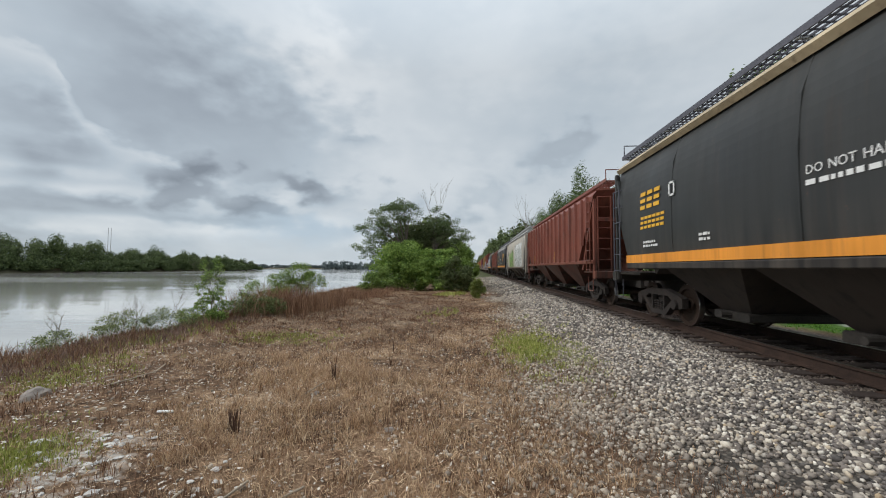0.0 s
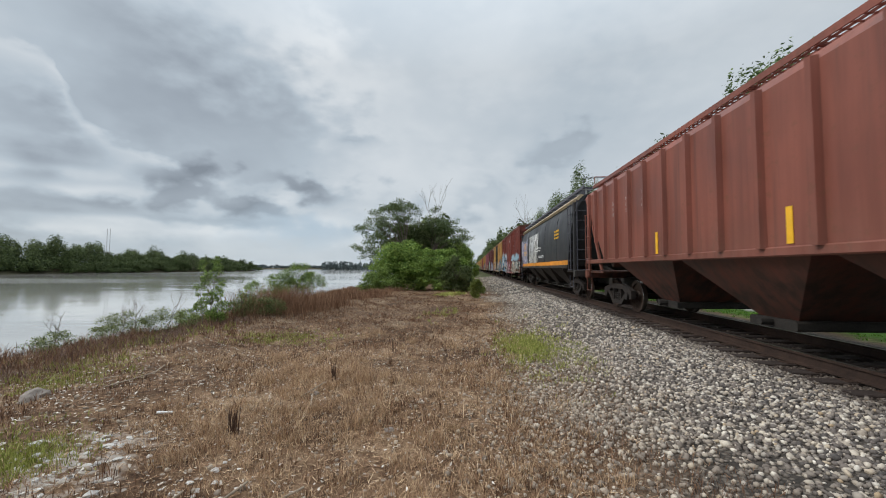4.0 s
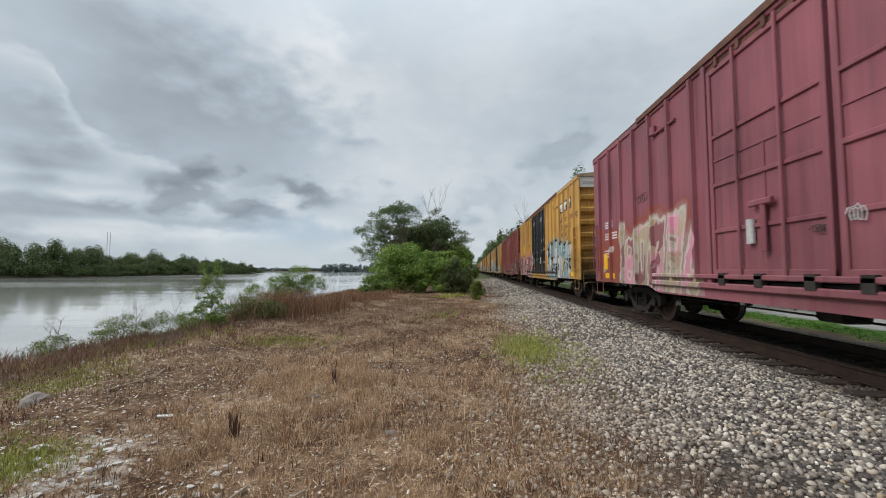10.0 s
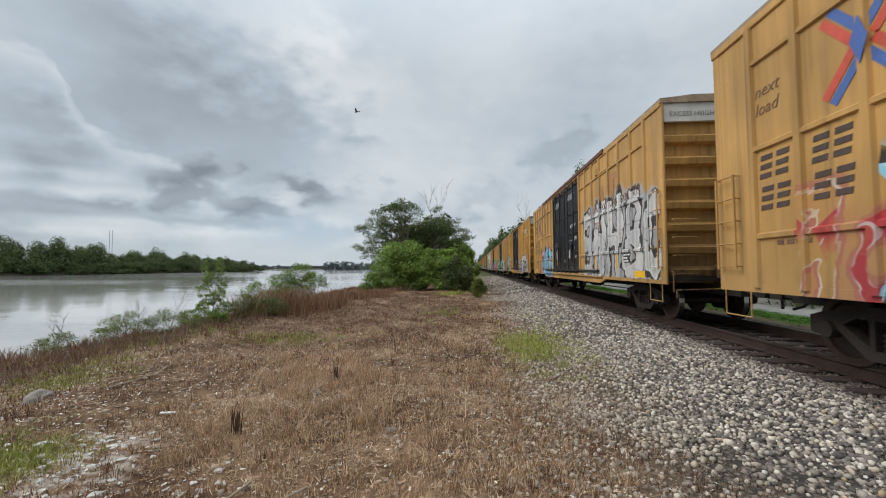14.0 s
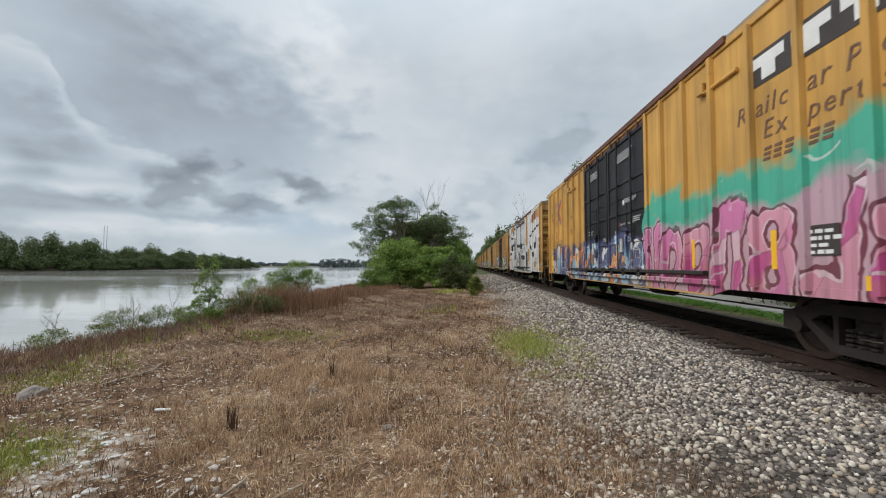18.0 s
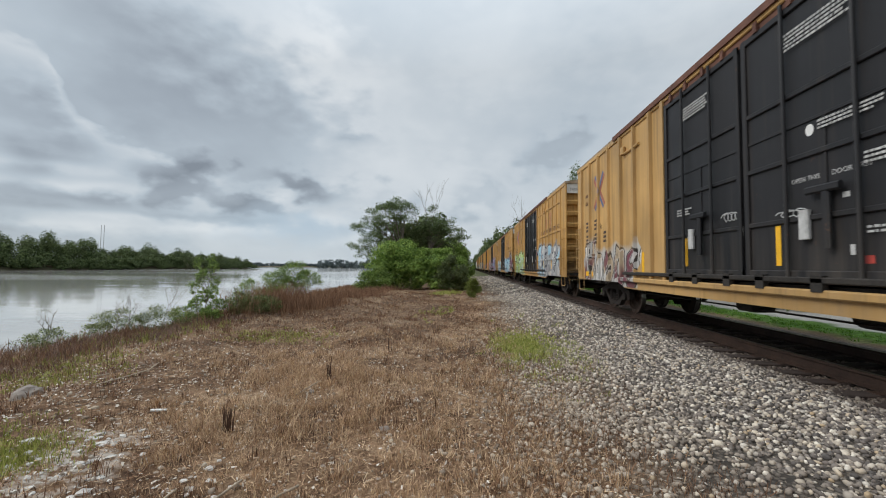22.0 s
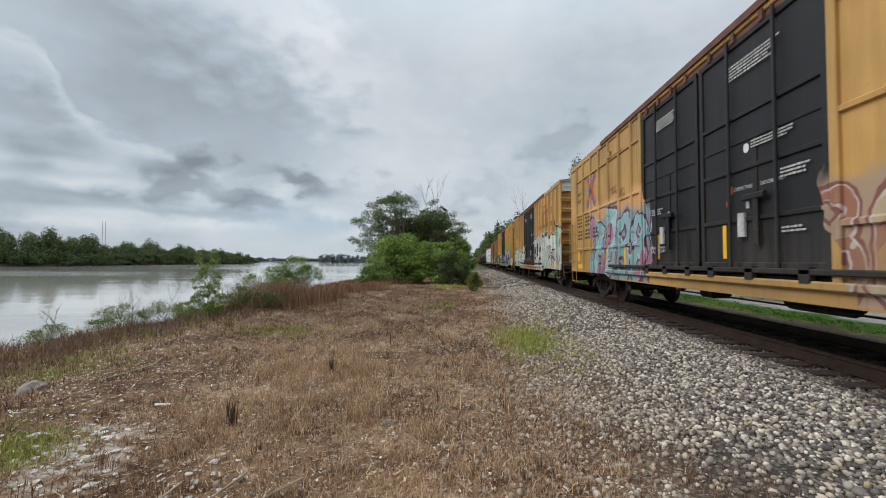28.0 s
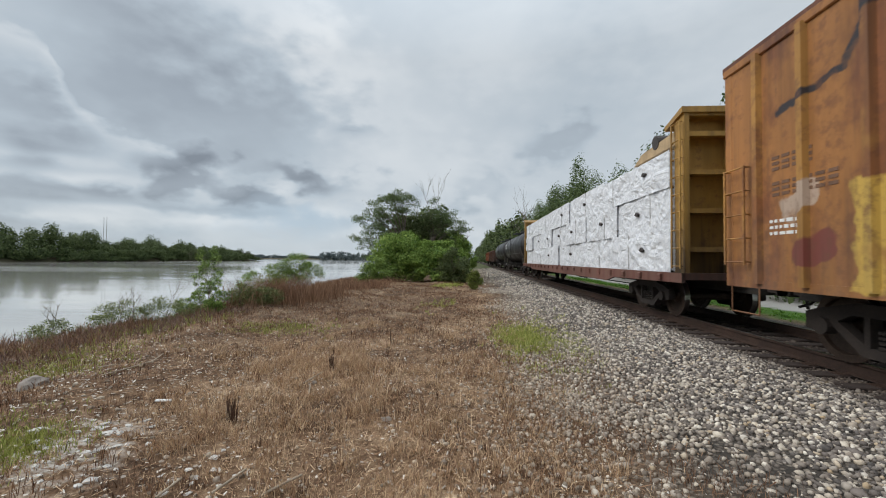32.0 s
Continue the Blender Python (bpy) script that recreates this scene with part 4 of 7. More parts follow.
# ---------------------------------------------------------------- trees and bushes
def leaf_cloud(lumps, n, size, seed, flat=0.5, fill=0.35, wavy=1.0):
    """Leaves as small kites scattered through lumpy masses."""
    g = np.random.default_rng(seed)
    c = np.array([l[:3] for l in lumps], dtype=float)
    r = np.array([l[3:6] for l in lumps], dtype=float)
    w = (r[:, 0] * r[:, 1] + r[:, 1] * r[:, 2] + r[:, 0] * r[:, 2])
    k = g.choice(len(lumps), n, p=w / w.sum())
    d = g.normal(size=(n, 3))
    d /= np.linalg.norm(d, axis=1, keepdims=True)
    wave = 1 + wavy * (.22 * np.sin(5 * d[:, 0] + k) * np.sin(4 * d[:, 2] + 2 * k) + .16 * np.sin(11 * d[:, 1] + 9 * d[:, 2] + k))
    reach = np.where(g.random(n) < fill, g.uniform(.45, .95, n), g.normal(.98, .09, n)) * wave
    p = c[k] + d * r[k] * reach[:, None]
    nrm = d + g.normal(0, flat, (n, 3)) + np.array([0, 0, .3])
    nrm /= np.linalg.norm(nrm, axis=1, keepdims=True)
    t = np.cross(nrm, g.normal(size=(n, 3)))
    t /= np.linalg.norm(t, axis=1, keepdims=True)
    s = np.cross(nrm, t)
    a = (size * g.uniform(.6, 1.4, n))[:, None]
    v = np.stack([p - t * a, p + s * a * .55, p + t * a, p - s * a * .55], 1).reshape(-1, 3)
    return v, np.arange(n * 4).reshape(-1, 4)


def clumped(lumps, seed, k=20, share=.33):
    """Breaks big leafy masses into a core with many small clumps over it."""
    g = random.Random(seed)
    out_ = []
    for x, y, z, rx, ry, rz in lumps:
        out_.append((x, y, z, rx * .66, ry * .66, rz * .66))
        for _ in range(k):
            d = Vector((g.gauss(0, 1), g.gauss(0, 1), g.gauss(.25, 1))).normalized()
            s = share * g.uniform(.6, 1.25)
            out_.append((x + d.x * rx * .80, y + d.y * ry * .80, z + d.z * rz * .84, rx * s, ry * s, rz * s * .75))
    return out_


def limbs(base, tall, r, seed, levels=3, spread=0.5, lean=(0, 0), kids=4):
    """A tapered, forking trunk; returns the wood and the twig ends."""
    g = random.Random(seed)
    s, ends = Solid(), []

    def grow(p, d, length, rad, lev):
        steps = 3
        for i in range(steps):
            d2 = (d + Vector((g.uniform(-.16, .16), g.uniform(-.16, .16), g.uniform(-.02, .1)))).normalized()
            q = p + d2 * (length / steps)
            s.tube(p, q, rad * (1 - .22 * i), 7 if lev == levels else 5, rad * (1 - .22 * (i + 1)))
            p, d = q, d2
            if lev > 0 and i > 0:
                for _ in range(kids // 2):
                    a = Vector((g.uniform(-1, 1), g.uniform(-1, 1), g.uniform(.1, .9))).normalized()
                    grow(p, (d * (1 - spread) + a * spread).normalized(), length * g.uniform(.5, .75), rad * .5, lev - 1)
        ends.append(p)

    grow(Vector(base), Vector((lean[0], lean[1], 1)).normalized(), tall, r, levels)
    return s, ends


def crown_tree(name, label, base, tall, r, leaf_mat, seed, n, size, lumps=None, levels=3, spread=.5, lean=(0, 0), group="", puff=.9, kids=4):
    wood, ends = limbs(base, tall, r, seed, levels, spread, lean, kids)
    root = holder(name, label, "tree" if "tree" in name else "bush", group, base)
    inv = Matrix.Translation(-Vector(base))
    t = part("trunk", wood, BARK, root)
    t.data.transform(inv)
    g = random.Random(seed + 5)
    if lumps is None:
        lumps = [(*e, g.uniform(.6, 1.2) * puff, g.uniform(.6, 1.2) * puff, g.uniform(.5, .9) * puff) for e in ends]
    else:
        lumps = clumped(lumps, seed)
    v, f = leaf_cloud(lumps, int(n * 1.25), size * .92, seed + 9, .7, .4, .6)
    c = part("crown", bulk("crown", v - np.array(base), f, [leaf_mat]), None, root)
    return root


def at(px, y):
    """x of a place y metres down the track, seen px to the right of the track's vanishing point."""
    return px / 700.0 * y


def gz(x, y):
    return float(height(x, y))


# the thicket at the head of the bank: front bushes, the spreading tree behind, and its neighbours
crown_tree("bush", "dense bright green bush on the bank", (-5.2, 29.5, gz(-5.2, 29.5)), 1.6, .09, LEAF_BUSH, 201, 21000, .07,
           [(-5.3, 29.5, 1.5, 1.9, 1.5, 1.8), (-6.4, 29.0, .8, 1.3, 1.1, 1.2), (-4.0, 29.3, 1.0, 1.6, 1.2, 1.4), (-4.9, 30.2, 2.4, 1.3, 1.2, 1.0)], 2)
crown_tree("bush", "broad leafy green bush beside the track", (-2.4, 29.0, gz(-2.4, 29)), 1.4, .08, LEAF_BUSH, 211, 21000, .07,
           [(-2.5, 29.0, .9, 1.9, 1.4, 1.3), (-1.2, 29.4, .9, 1.3, 1.2, 1.4), (-3.4, 29.6, 1.6, 1.2, 1.1, 1.1), (-1.9, 30, 1.9, 1.2, 1.0, .9)], 2)
crown_tree("bush", "grey-green bush beside the ballast", (-1.0, 28.2, gz(-1.0, 28.2)), 1.0, .06, LEAF_OLIVE, 221, 8000, .06,
           [(-1.0, 28.2, .9, .95, 1.0, 1.2), (-1.8, 28.2, .5, .8, .8, .9), (-.35, 28.6, .3, .45, .6, .7)], 2)
crown_tree("bush", "low yellow-green bush at the water side", (-7.1, 27.6, gz(-7.1, 27.6)), .7, .04, LEAF_LIME, 231, 5000, .055,
           [(-7.0, 27.6, .2, .9, .7, .75), (-6.1, 27.5, .5, .8, .7, .9), (-7.7, 27.9, -.1, .5, .5, .45)], 2)
def spread_tree(label, base, fork, tips, leaf_mat, n, size, seed, r=.15):
    """A trunk whose limbs reach out to given leaf clumps."""
    g = random.Random(seed)
    root = holder("tree", label, "tree", "", base)
    base, fork, wood = Vector(base), Vector(fork), Solid()
    wood.tube(base, base.lerp(fork, .5) + Vector((.1, 0, 0)), r, 9, r * .85).tube(base.lerp(fork, .5) + Vector((.1, 0, 0)), fork, r * .85, 9, r * .7)
    lumps = []
    for x, y, z, s in tips:
        tip = Vector((x, y, z))
        start = base.lerp(fork, g.uniform(.72, 1.0))
        mid = start.lerp(tip, .5) + Vector((0, g.uniform(-.3, .3), .45))
        wood.tube(start, mid, r * .38, 6, r * .24).tube(mid, tip, r * .24, 6, r * .06)
        for k in range(5):
            p = mid.lerp(tip, g.uniform(.25, 1.0))
            q = p + Vector((g.uniform(-.9, .9), g.uniform(-.7, .7), g.uniform(-.35, .6))) * s
            wood.tube(p, q, .018, 4, .006)
            lumps.append((*q, s * g.uniform(.45, .8), s * g.uniform(.45, .8), s * g.uniform(.2, .42)))
        lumps.append((*tip, s * .55, s * .55, s * .3))
    t = part("trunk", wood, BARK, root)
    t.data.transform(Matrix.Translation(-base))
    v, f = leaf_cloud(lumps, n, size, seed + 9, .8, .5)
    part("crown", bulk("crown", v - np.array(base), f, [leaf_mat]), None, root)


spread_tree("spreading tree with feathery green leaves", (-4.9, 33.0, gz(-4.9, 33)), (-5.6, 33.0, 3.0),
            [(-9.3, 33, 4.7, .8), (-8.8, 33.4, 5.4, .8), (-8.1, 32.8, 6.0, .9), (-7.3, 33.2, 6.4, .9), (-6.5, 33, 6.7, .9), (-5.8, 33.4, 6.9, .9), (-5.1, 33, 6.6, .8),
             (-7.6, 33, 5.3, .8), (-6.4, 33.2, 5.6, .9), (-9.5, 33, 3.0, .7), (-8.9, 32.8, 3.5, .8), (-8.2, 33, 3.9, .9), (-7.4, 33.2, 4.3, .9), (-5.4, 33, 5.6, .9), (-9.2, 33, 2.2, .7), (-8.7, 33, 1.5, .8), (-8.0, 33, 2.7, .8)], LEAF_TREE, 16500, .052, 246)
spread_tree("ragged tree with thin leaves", (-3.2, 33.8, gz(-3.2, 33.8)), (-3.1, 33.8, 3.2),
            [(-3.7, 34, 5.3, .7), (-2.9, 34, 5.6, .7), (-2.2, 34, 5.1, .8), (-1.75, 34, 4.4, .7), (-3.0, 34, 4.6, .8), (-2.4, 34, 4.3, .8), (-4.1, 34, 4.8, .6), (-3.3, 34, 6.3, .7), (-2.5, 34, 5.9, .8), (-1.8, 34, 5.3, .8), (-1.1, 34, 4.6, .8), (-.5, 34, 3.9, .8), (-1.2, 34, 3.6, .9)], LEAF_TREE, 8000, .052, 267, .11)
crown_tree("tree", "rounded dark green tree behind the bushes", (-4.0, 34.8, gz(-4, 34.8)), 2.4, .15, LEAF_OLIVE, 252, 42000, .07,
           [(-5.2, 34.8, 3.1, 1.9, 1.4, 1.7), (-3.7, 34.9, 3.0, 1.8, 1.4, 1.8), (-6.2, 34.5, 2.2, 1.5, 1.3, 1.4), (-2.5, 35, 2.0, 1.4, 1.3, 1.6), (-5.9, 34.8, 4.0, 1.4, 1.3, 1.3), (-4.3, 34.8, 4.2, 1.6, 1.3, 1.35), (-2.9, 35, 3.5, 1.3, 1.2, 1.3)], 3)
crown_tree("tree", "small leafy tree beside the track", (-1.2, 37.0, gz(-1.2, 37)), 2.2, .12, LEAF_BUSH, 273, 15000, .07,
           [(-1.6, 37.0, 3.0, .9, .9, 1.1), (-.8, 37.2, 2.2, 1.0, 1.0, 1.3), (-2.0, 37, 1.9, 1.0, 1.0, 1.4), (-.1, 37.3, 1.2, .8, .8, 1.2)], 3)
wood, _ = limbs((-3.3, 34.0, 1.0), 3.6, .05, 281, 3, .38, (.06, 0), 4)
thing("bare_tree", wood, BARK, "bare grey dead tree above the thicket", "tree")
wood, _ = limbs((12.6, 88.0, -.6), 7.2, .15, 295, 3, .45, (.06, 0), 4)
thing("bare_tree", wood, BARK, "bare dead tree standing at the edge of the woods", "tree")

# shrubs on the edge of the bank
crown_tree("bush", "small dense green bush beside the ballast", (.32, 22.0, gz(.32, 22)), .5, .03, LEAF_BROOM, 301, 6500, .028,
           [(.32, 22, .12, .42, .42, .5), (.25, 22, .42, .3, .3, .35)], 2)
crown_tree("bush", "leafy sapling shrub on the bank edge", (-7.95, 11.6, gz(-7.95, 11.6)), .8, .022, LEAF_LIME, 311, 7000, .026,
           [(-7.95 + (.42 - .26 * k / 13) * math.sin(2.4 * k), 11.6 + .3 * math.cos(2.4 * k), -.35 + .142 * k, .30 - .013 * k, .28 - .012 * k, .24 - .004 * k) for k in range(14)]
           + [(-8.4, 11.2, -.2, .35, .3, .25), (-7.6, 11.4, -.15, .35, .3, .25)], 2)
crown_tree("bush", "low green shrub with fine leaves", (-7.5, 12.6, gz(-7.5, 12.6)), .6, .02, LEAF_SAGE, 321, 6000, .022,
           [(-7.5, 12.6, .1, .40, .4, .40), (-7.1, 13.0, .0, .5, .4, .4), (-6.8, 13.4, -.1, .4, .4, .3)], 2)
crown_tree("bush", "pale green shrub on the bank edge", (-7.6, 16.6, gz(-7.6, 16.6)), .8, .03, LEAF_LIME, 331, 15000, .027,
           [(-8.3, 16.6, .55, .7, .6, .5), (-7.5, 16.8, .95, .75, .6, .55), (-7.9, 16.6, .3, 1.0, .7, .5), (-8.6, 15.2, .2, .6, .5, .6), (-6.9, 16.8, .65, .6, .5, .5)], 2)
crown_tree("bush", "thin weedy shrub at the water's edge", (-8.2, 9.2, gz(-8.2, 9.2)), .45, .015, LEAF_SAGE, 341, 7500, .017,
           [(-8.3, 9.0, -.08, .5, .5, .36), (-8.0, 9.7, -.08, .5, .4, .34), (-7.8, 10.4, -.1, .4, .4, .3), (-8.2, 8.3, -.2, .3, .4, .2)], 2)
crown_tree("bush", "thin weedy shrub at the water's edge", (-8.3, 7.4, gz(-8.3, 7.4)), .4, .015, LEAF_SAGE, 351, 1900, .016,
           [(-8.3, 7.4, -.2, .4, .5, .25)], 2)

for bx, by, bt, sd in ((-7.75, 9.7, .75, 371), (-7.3, 10.4, .9, 377), (-8.0, 8.6, .5, 383)):
    wood, _ = limbs((bx, by, gz(bx, by) - .05), bt, .009, sd, 3, .42, (.1, 0), 4)
    thing("bare_shrub", wood, BARK, "thin bare grey twigs on the bank edge", "shrub", "bare shrubs on the bank edge")
# tall dead weeds round the shrubs
sward("tall_russet_weeds", "tall dead reddish weeds round the shrubs", RUSSET, 60000, 12.4, 20, -9.2, -4.4, 0.92, .0021, .5, 361,
      lambda x, y: np.exp(-((x + 6.9 - .22 * (y - 14.6)) / .95) ** 2 - ((y - 14.8) / 1.3) ** 2) * np.clip(patchy(x, y, 2.7, .9) + .3, .05, 1), .22, 6)
sward("russet_verge", "low reddish dead weeds running on to the thicket", RUSSET, 40000, 15, 28, -8.6, -4.2, 0.42, .0022, .5, 367,
      lambda x, y: np.exp(-((x + 6.9 - .09 * (y - 15)) / .7) ** 2) * np.clip(patchy(x, y, 1.9, .5) + .2, .05, 1), .2, 7)


def far_wood(name, label, mat, spots, n, size, seed):
    g = np.random.default_rng(seed)
    lumps = []
    for x, y, h, w in spots:
        z = float(height(x, y))
        for _ in range(11):
            k = g.uniform(.06, .88)
            lumps.append((x + g.uniform(-.55, .55) * w, y + g.uniform(-.55, .55) * w, z + h * k, w * g.uniform(.4, .75) * (1.15 - .5 * k), w * g.uniform(.4, .75), h * g.uniform(.13, .26)))
    v, f = leaf_cloud(lumps, n, size, seed + 1, .5, .35, .35)
    tagged(new(name, bulk(name, v, f, [mat])), label, "woods", kind="stuff")


g = np.random.default_rng(77)
spots = []
for y in np.arange(-120, 528, 6.5):
    for row in range(2):
        spots.append((-300 - 11 * row + g.uniform(-4, 4), y + g.uniform(-3, 3), (17.0 + 4.5 * row) * g.uniform(.72, 1.1) * (1.22 if g.random() < .12 else 1) * (1 + .18 * smooth(310, 220, y)) * (1 - .16 * smooth(250, 390, y)) * (1 - .38 * smooth(400, 530, y)), g.uniform(4.5, 7)))
for y in np.arange(-120, 533, 5.0):
    spots.append((-293.5 + g.uniform(-1.5, 1.5), y, g.uniform(6.5, 12.5) * (1 - .4 * smooth(400, 530, y)), g.uniform(4.5, 7.5)))
far_wood("far_bank_woods", "long line of dark green trees on the far bank", LEAF_FAR, spots, 360000, .60, 401)
# the woods far down the river carry their haze in the leaf colour
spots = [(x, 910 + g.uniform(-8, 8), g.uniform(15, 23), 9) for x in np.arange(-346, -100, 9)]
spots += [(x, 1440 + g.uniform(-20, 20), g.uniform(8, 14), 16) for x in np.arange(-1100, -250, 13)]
far_wood("distant_woods", "trees far down the river, leaves tinted blue-green for haze", LEAF_HAZE_TINT, spots, 26000, 2.2, 411)
spots = []
for y in list(np.arange(8, 110, 4.5)) + list(np.arange(112, 700, 9)):
    if y > 165:
        spots.append((g.uniform(12.2, 14), y, g.uniform(15, 19), 4.2))
        spots.append((g.uniform(14, 16), y + 4, g.uniform(16, 20), 4.5))
        spots.append((g.uniform(19, 24), y, g.uniform(15, 19), 5.5))
        continue
    for row in range(2):
        spots.append((17.5 + 5.5 * row + g.uniform(-1.5, 1.5) - 3.0 * smooth(60, 200, y), y + g.uniform(-2, 2), (10.3 + 1.2 * row + 3.9 * smooth(36, 56, y) + 1.6 * smooth(60, 140, y)) * g.uniform(.8, 1.12), g.uniform(2.8, 4.2)))
spots += [(x, y, h, 3.2) for x, y, h in ((19.5, 25.0, 14.8), (20.5, 28.5, 15.6), (21.5, 21.0, 14.2))]
near = [s for s in spots if s[1] < 110]
far_wood("trackside_woods", "green trees along the far side of the track", LEAF_TREE, near, 420000, .15, 421)
far_wood("receding_woods", "green trees receding along the track", LEAF_FAR, [s for s in spots if s[1] >= 110], 200000, .55, 431)
far_wood("bank_woods", "green trees further along the bank", LEAF_FAR, [(g.uniform(-9, -2.5), y, g.uniform(6, 10), 3.0) for y in np.arange(48, 420, 7)], 40000, .35, 441)

# two thin masts beyond the far bank
for mx, my in ((-392.6, 400.0), (-389.2, 400.0)):
    s = Solid().tube((mx, my, -1), (mx, my, 43.5), .32, 6, .2)
    thing("radio_mast", s, GALVANISED, "thin pale mast above the far woods", "mast", "masts beyond the river")


# ---------------------------------------------------------------- the train
# Each car stands in its own space: y = 0 at the leading end of its body, z = 0 on the rail; its visible side is x = -1.625.
CARS = []        # (car, its place along the train)
AXLES = {-1: [], 1: []}
WHEEL_R = 0.457
SHARED = {}


def shared(key, build):
    if key not in SHARED:
        SHARED[key] = build()
    return SHARED[key]


def side_frame_mesh():
    s = Solid()
    x0, x1 = -.07, .07
    top = [(-1.18, .62), (-1.0, .68), (-.45, .80), (.45, .80), (1.0, .68), (1.18, .62), (1.18, .40), (1.02, .36), (1.0, .50), (.78, .50), (.52, .64), (-.52, .64), (-.78, .50), (-1.0, .50), (-1.02, .36), (-1.18, .40)]
    s.prism(top, 0, x0, x1)
    s.prism([(-.86, .54), (-.72, .56), (-.30, .28), (.30, .28), (.72, .56), (.86, .54), (.38, .16), (-.38, .16)], 0, x0, x1)
    for y in (-.34, .28):
        s.box(x0, x1, y, y + .07, .24, .70)
    for y in (-.15, 0, .15):
        for k in range(4):
            s.tube((-.02, y, .29 + k * .06), (-.02, y, .32 + k * .06), .062, 8)
    for y in (-.89, .89):
        s.tube((-.13, y, WHEEL_R), (.02, y, WHEEL_R), .115, 12)
    return s.mesh("side_frame", TRUCK_STEEL)


def wheelset_mesh():
    s = Solid()
    for side in (-1, 1):
        x = side * .755
        prof = [(.09, -.07), (.13, -.07), (.16, -.02), (.36, -.01), (.385, -.062), (WHEEL_R - .004, -.062), (WHEEL_R, .045), (WHEEL_R + .026, .058), (WHEEL_R + .02, .075), (.38, .075), (.36, .03), (.16, .02), (.13, .07), (.09, .07)]
        s.lathe([(r, -d * (-side)) for r, d in prof], (x, 0, 0), 28)
    s.tube((-.98, 0, 0), (.98, 0, 0), .085, 12)
    # bolts of the roller bearing caps show the turning
    for side in (-1, 1):
        for k in range(3):
            a = 2 * math.pi * k / 3
            s.box(side * .985 - .015, side * .985 + .015, .055 * math.cos(a) - .018, .055 * math.cos(a) + .018, .055 * math.sin(a) - .018, .055 * math.sin(a) + .018)
    me = s.mesh("wheelset", [WHEEL_STEEL, TREAD_STEEL])
    for p in me.polygons:
        c = p.center
        if abs(math.hypot(c.y, c.z) - WHEEL_R) < .02 and abs(p.normal.x) < .5:
            p.material_index = 1
    return me


def add_truck(root, y):
    s = Solid().soft(-1.0, 1.0, -.16, .16, .42, .66, .03).box(-.32, .32, -.24, .24, .62, .76)
    s.tube((-.7, -.55, .40), (.7, -.55, .40), .05, 8).tube((-.7, .55, .40), (.7, .55, .40), .05, 8)
    tr = part("truck", shared("truck", lambda: s.mesh("truck", TRUCK_STEEL)), None, root)
    tr.location = (0, y, 0)
    for x in (-1.03, 1.03):
        part("side_frame", shared("side_frame", side_frame_mesh), None, tr).location = (x, 0, 0)
    for k in (-1, 1):
        w = part("wheelset", shared("wheelset", wheelset_mesh), None, tr)
        w.location = (0, .89 * k, WHEEL_R)
        AXLES[k].append(w)


def coupler_mesh(sign):
    s = Solid().box(-.10, .10, -.75 * sign if sign > 0 else 0, 0 if sign > 0 else .75, .72, .90)
    s.soft(-.16, .16, *sorted((-.62 * sign, -.92 * sign)), .68, .98, .04)
    s.box(-.03, .17, *sorted((-.90 * sign, -1.0 * sign)), .70, .96)
    return s.mesh("coupler", TRUCK_STEEL)


def hose_mesh(sign):
    s = Solid().rod([(.35, -.2 * sign, .85), (.38, -.55 * sign, .78), (.30, -.72 * sign, .55), (.20, -.85 * sign, .48)], .028)
    return s.mesh("brake_hose", UNDER_BLACK)


def lettering(text, size, at_, mat, parent, name="lettering", lean=0.0, turn="side"):
    """Words in the built-in font on the car's visible side (they read towards the leading end) or on its leading end."""
    key = (text, size, mat.name, turn, lean)

    def build():
        me = GLYPHS[(text, lean)].copy()
        me.materials.append(mat)
        me.transform(Matrix.Scale(size, 4))
        m = Matrix(((0, 0, -1, 0), (-1, 0, 0, 0), (0, 1, 0, 0), (0, 0, 0, 1))) if turn == "side" else Matrix(((1, 0, 0, 0), (0, 0, -1, 0), (0, 1, 0, 0), (0, 0, 0, 1)))
        me.transform(m)
        return me

    ob = tagged(part(name, shared(key, build), None, parent), kind="stuff")
    ob.location = at_
    return ob


def scribble(parent, y, z, w, h, mat, x, seed, r=.012):
    """A loose sprayed squiggle, no more than a wandering line."""
    g = random.Random(seed)
    pts, n = [], 26
    for k in range(n):
        a = 6.28 * k / 6.2 + g.uniform(-.2, .2)
        pts.append((y - w * k / n + .22 * w * math.cos(a), z + h * (.5 + (.25 + .22 * g.random()) * math.sin(a))))
    v = []
    for k, (yk, zk) in enumerate(pts):
        (ya, za), (yb, zb_) = pts[max(k - 1, 0)], pts[min(k + 1, n - 1)]
        d = math.hypot(yb - ya, zb_ - za) or 1
        py, pz = -(zb_ - za) / d * r, (yb - ya) / d * r
        v += [(x, yk - py, zk - pz), (x, yk + py, zk + pz), (x + .003, yk + py, zk + pz), (x + .003, yk - py, zk - pz)]
    f = [(4 * k + q, 4 * k + (q + 1) % 4, 4 * k + 4 + (q + 1) % 4, 4 * k + 4 + q) for k in range(n - 1) for q in range(4)]
    s = Solid().add(v, f + [(3, 2, 1, 0), (4 * n - 4, 4 * n - 3, 4 * n - 2, 4 * n - 1)])
    return part("scribble", s, mat, parent)


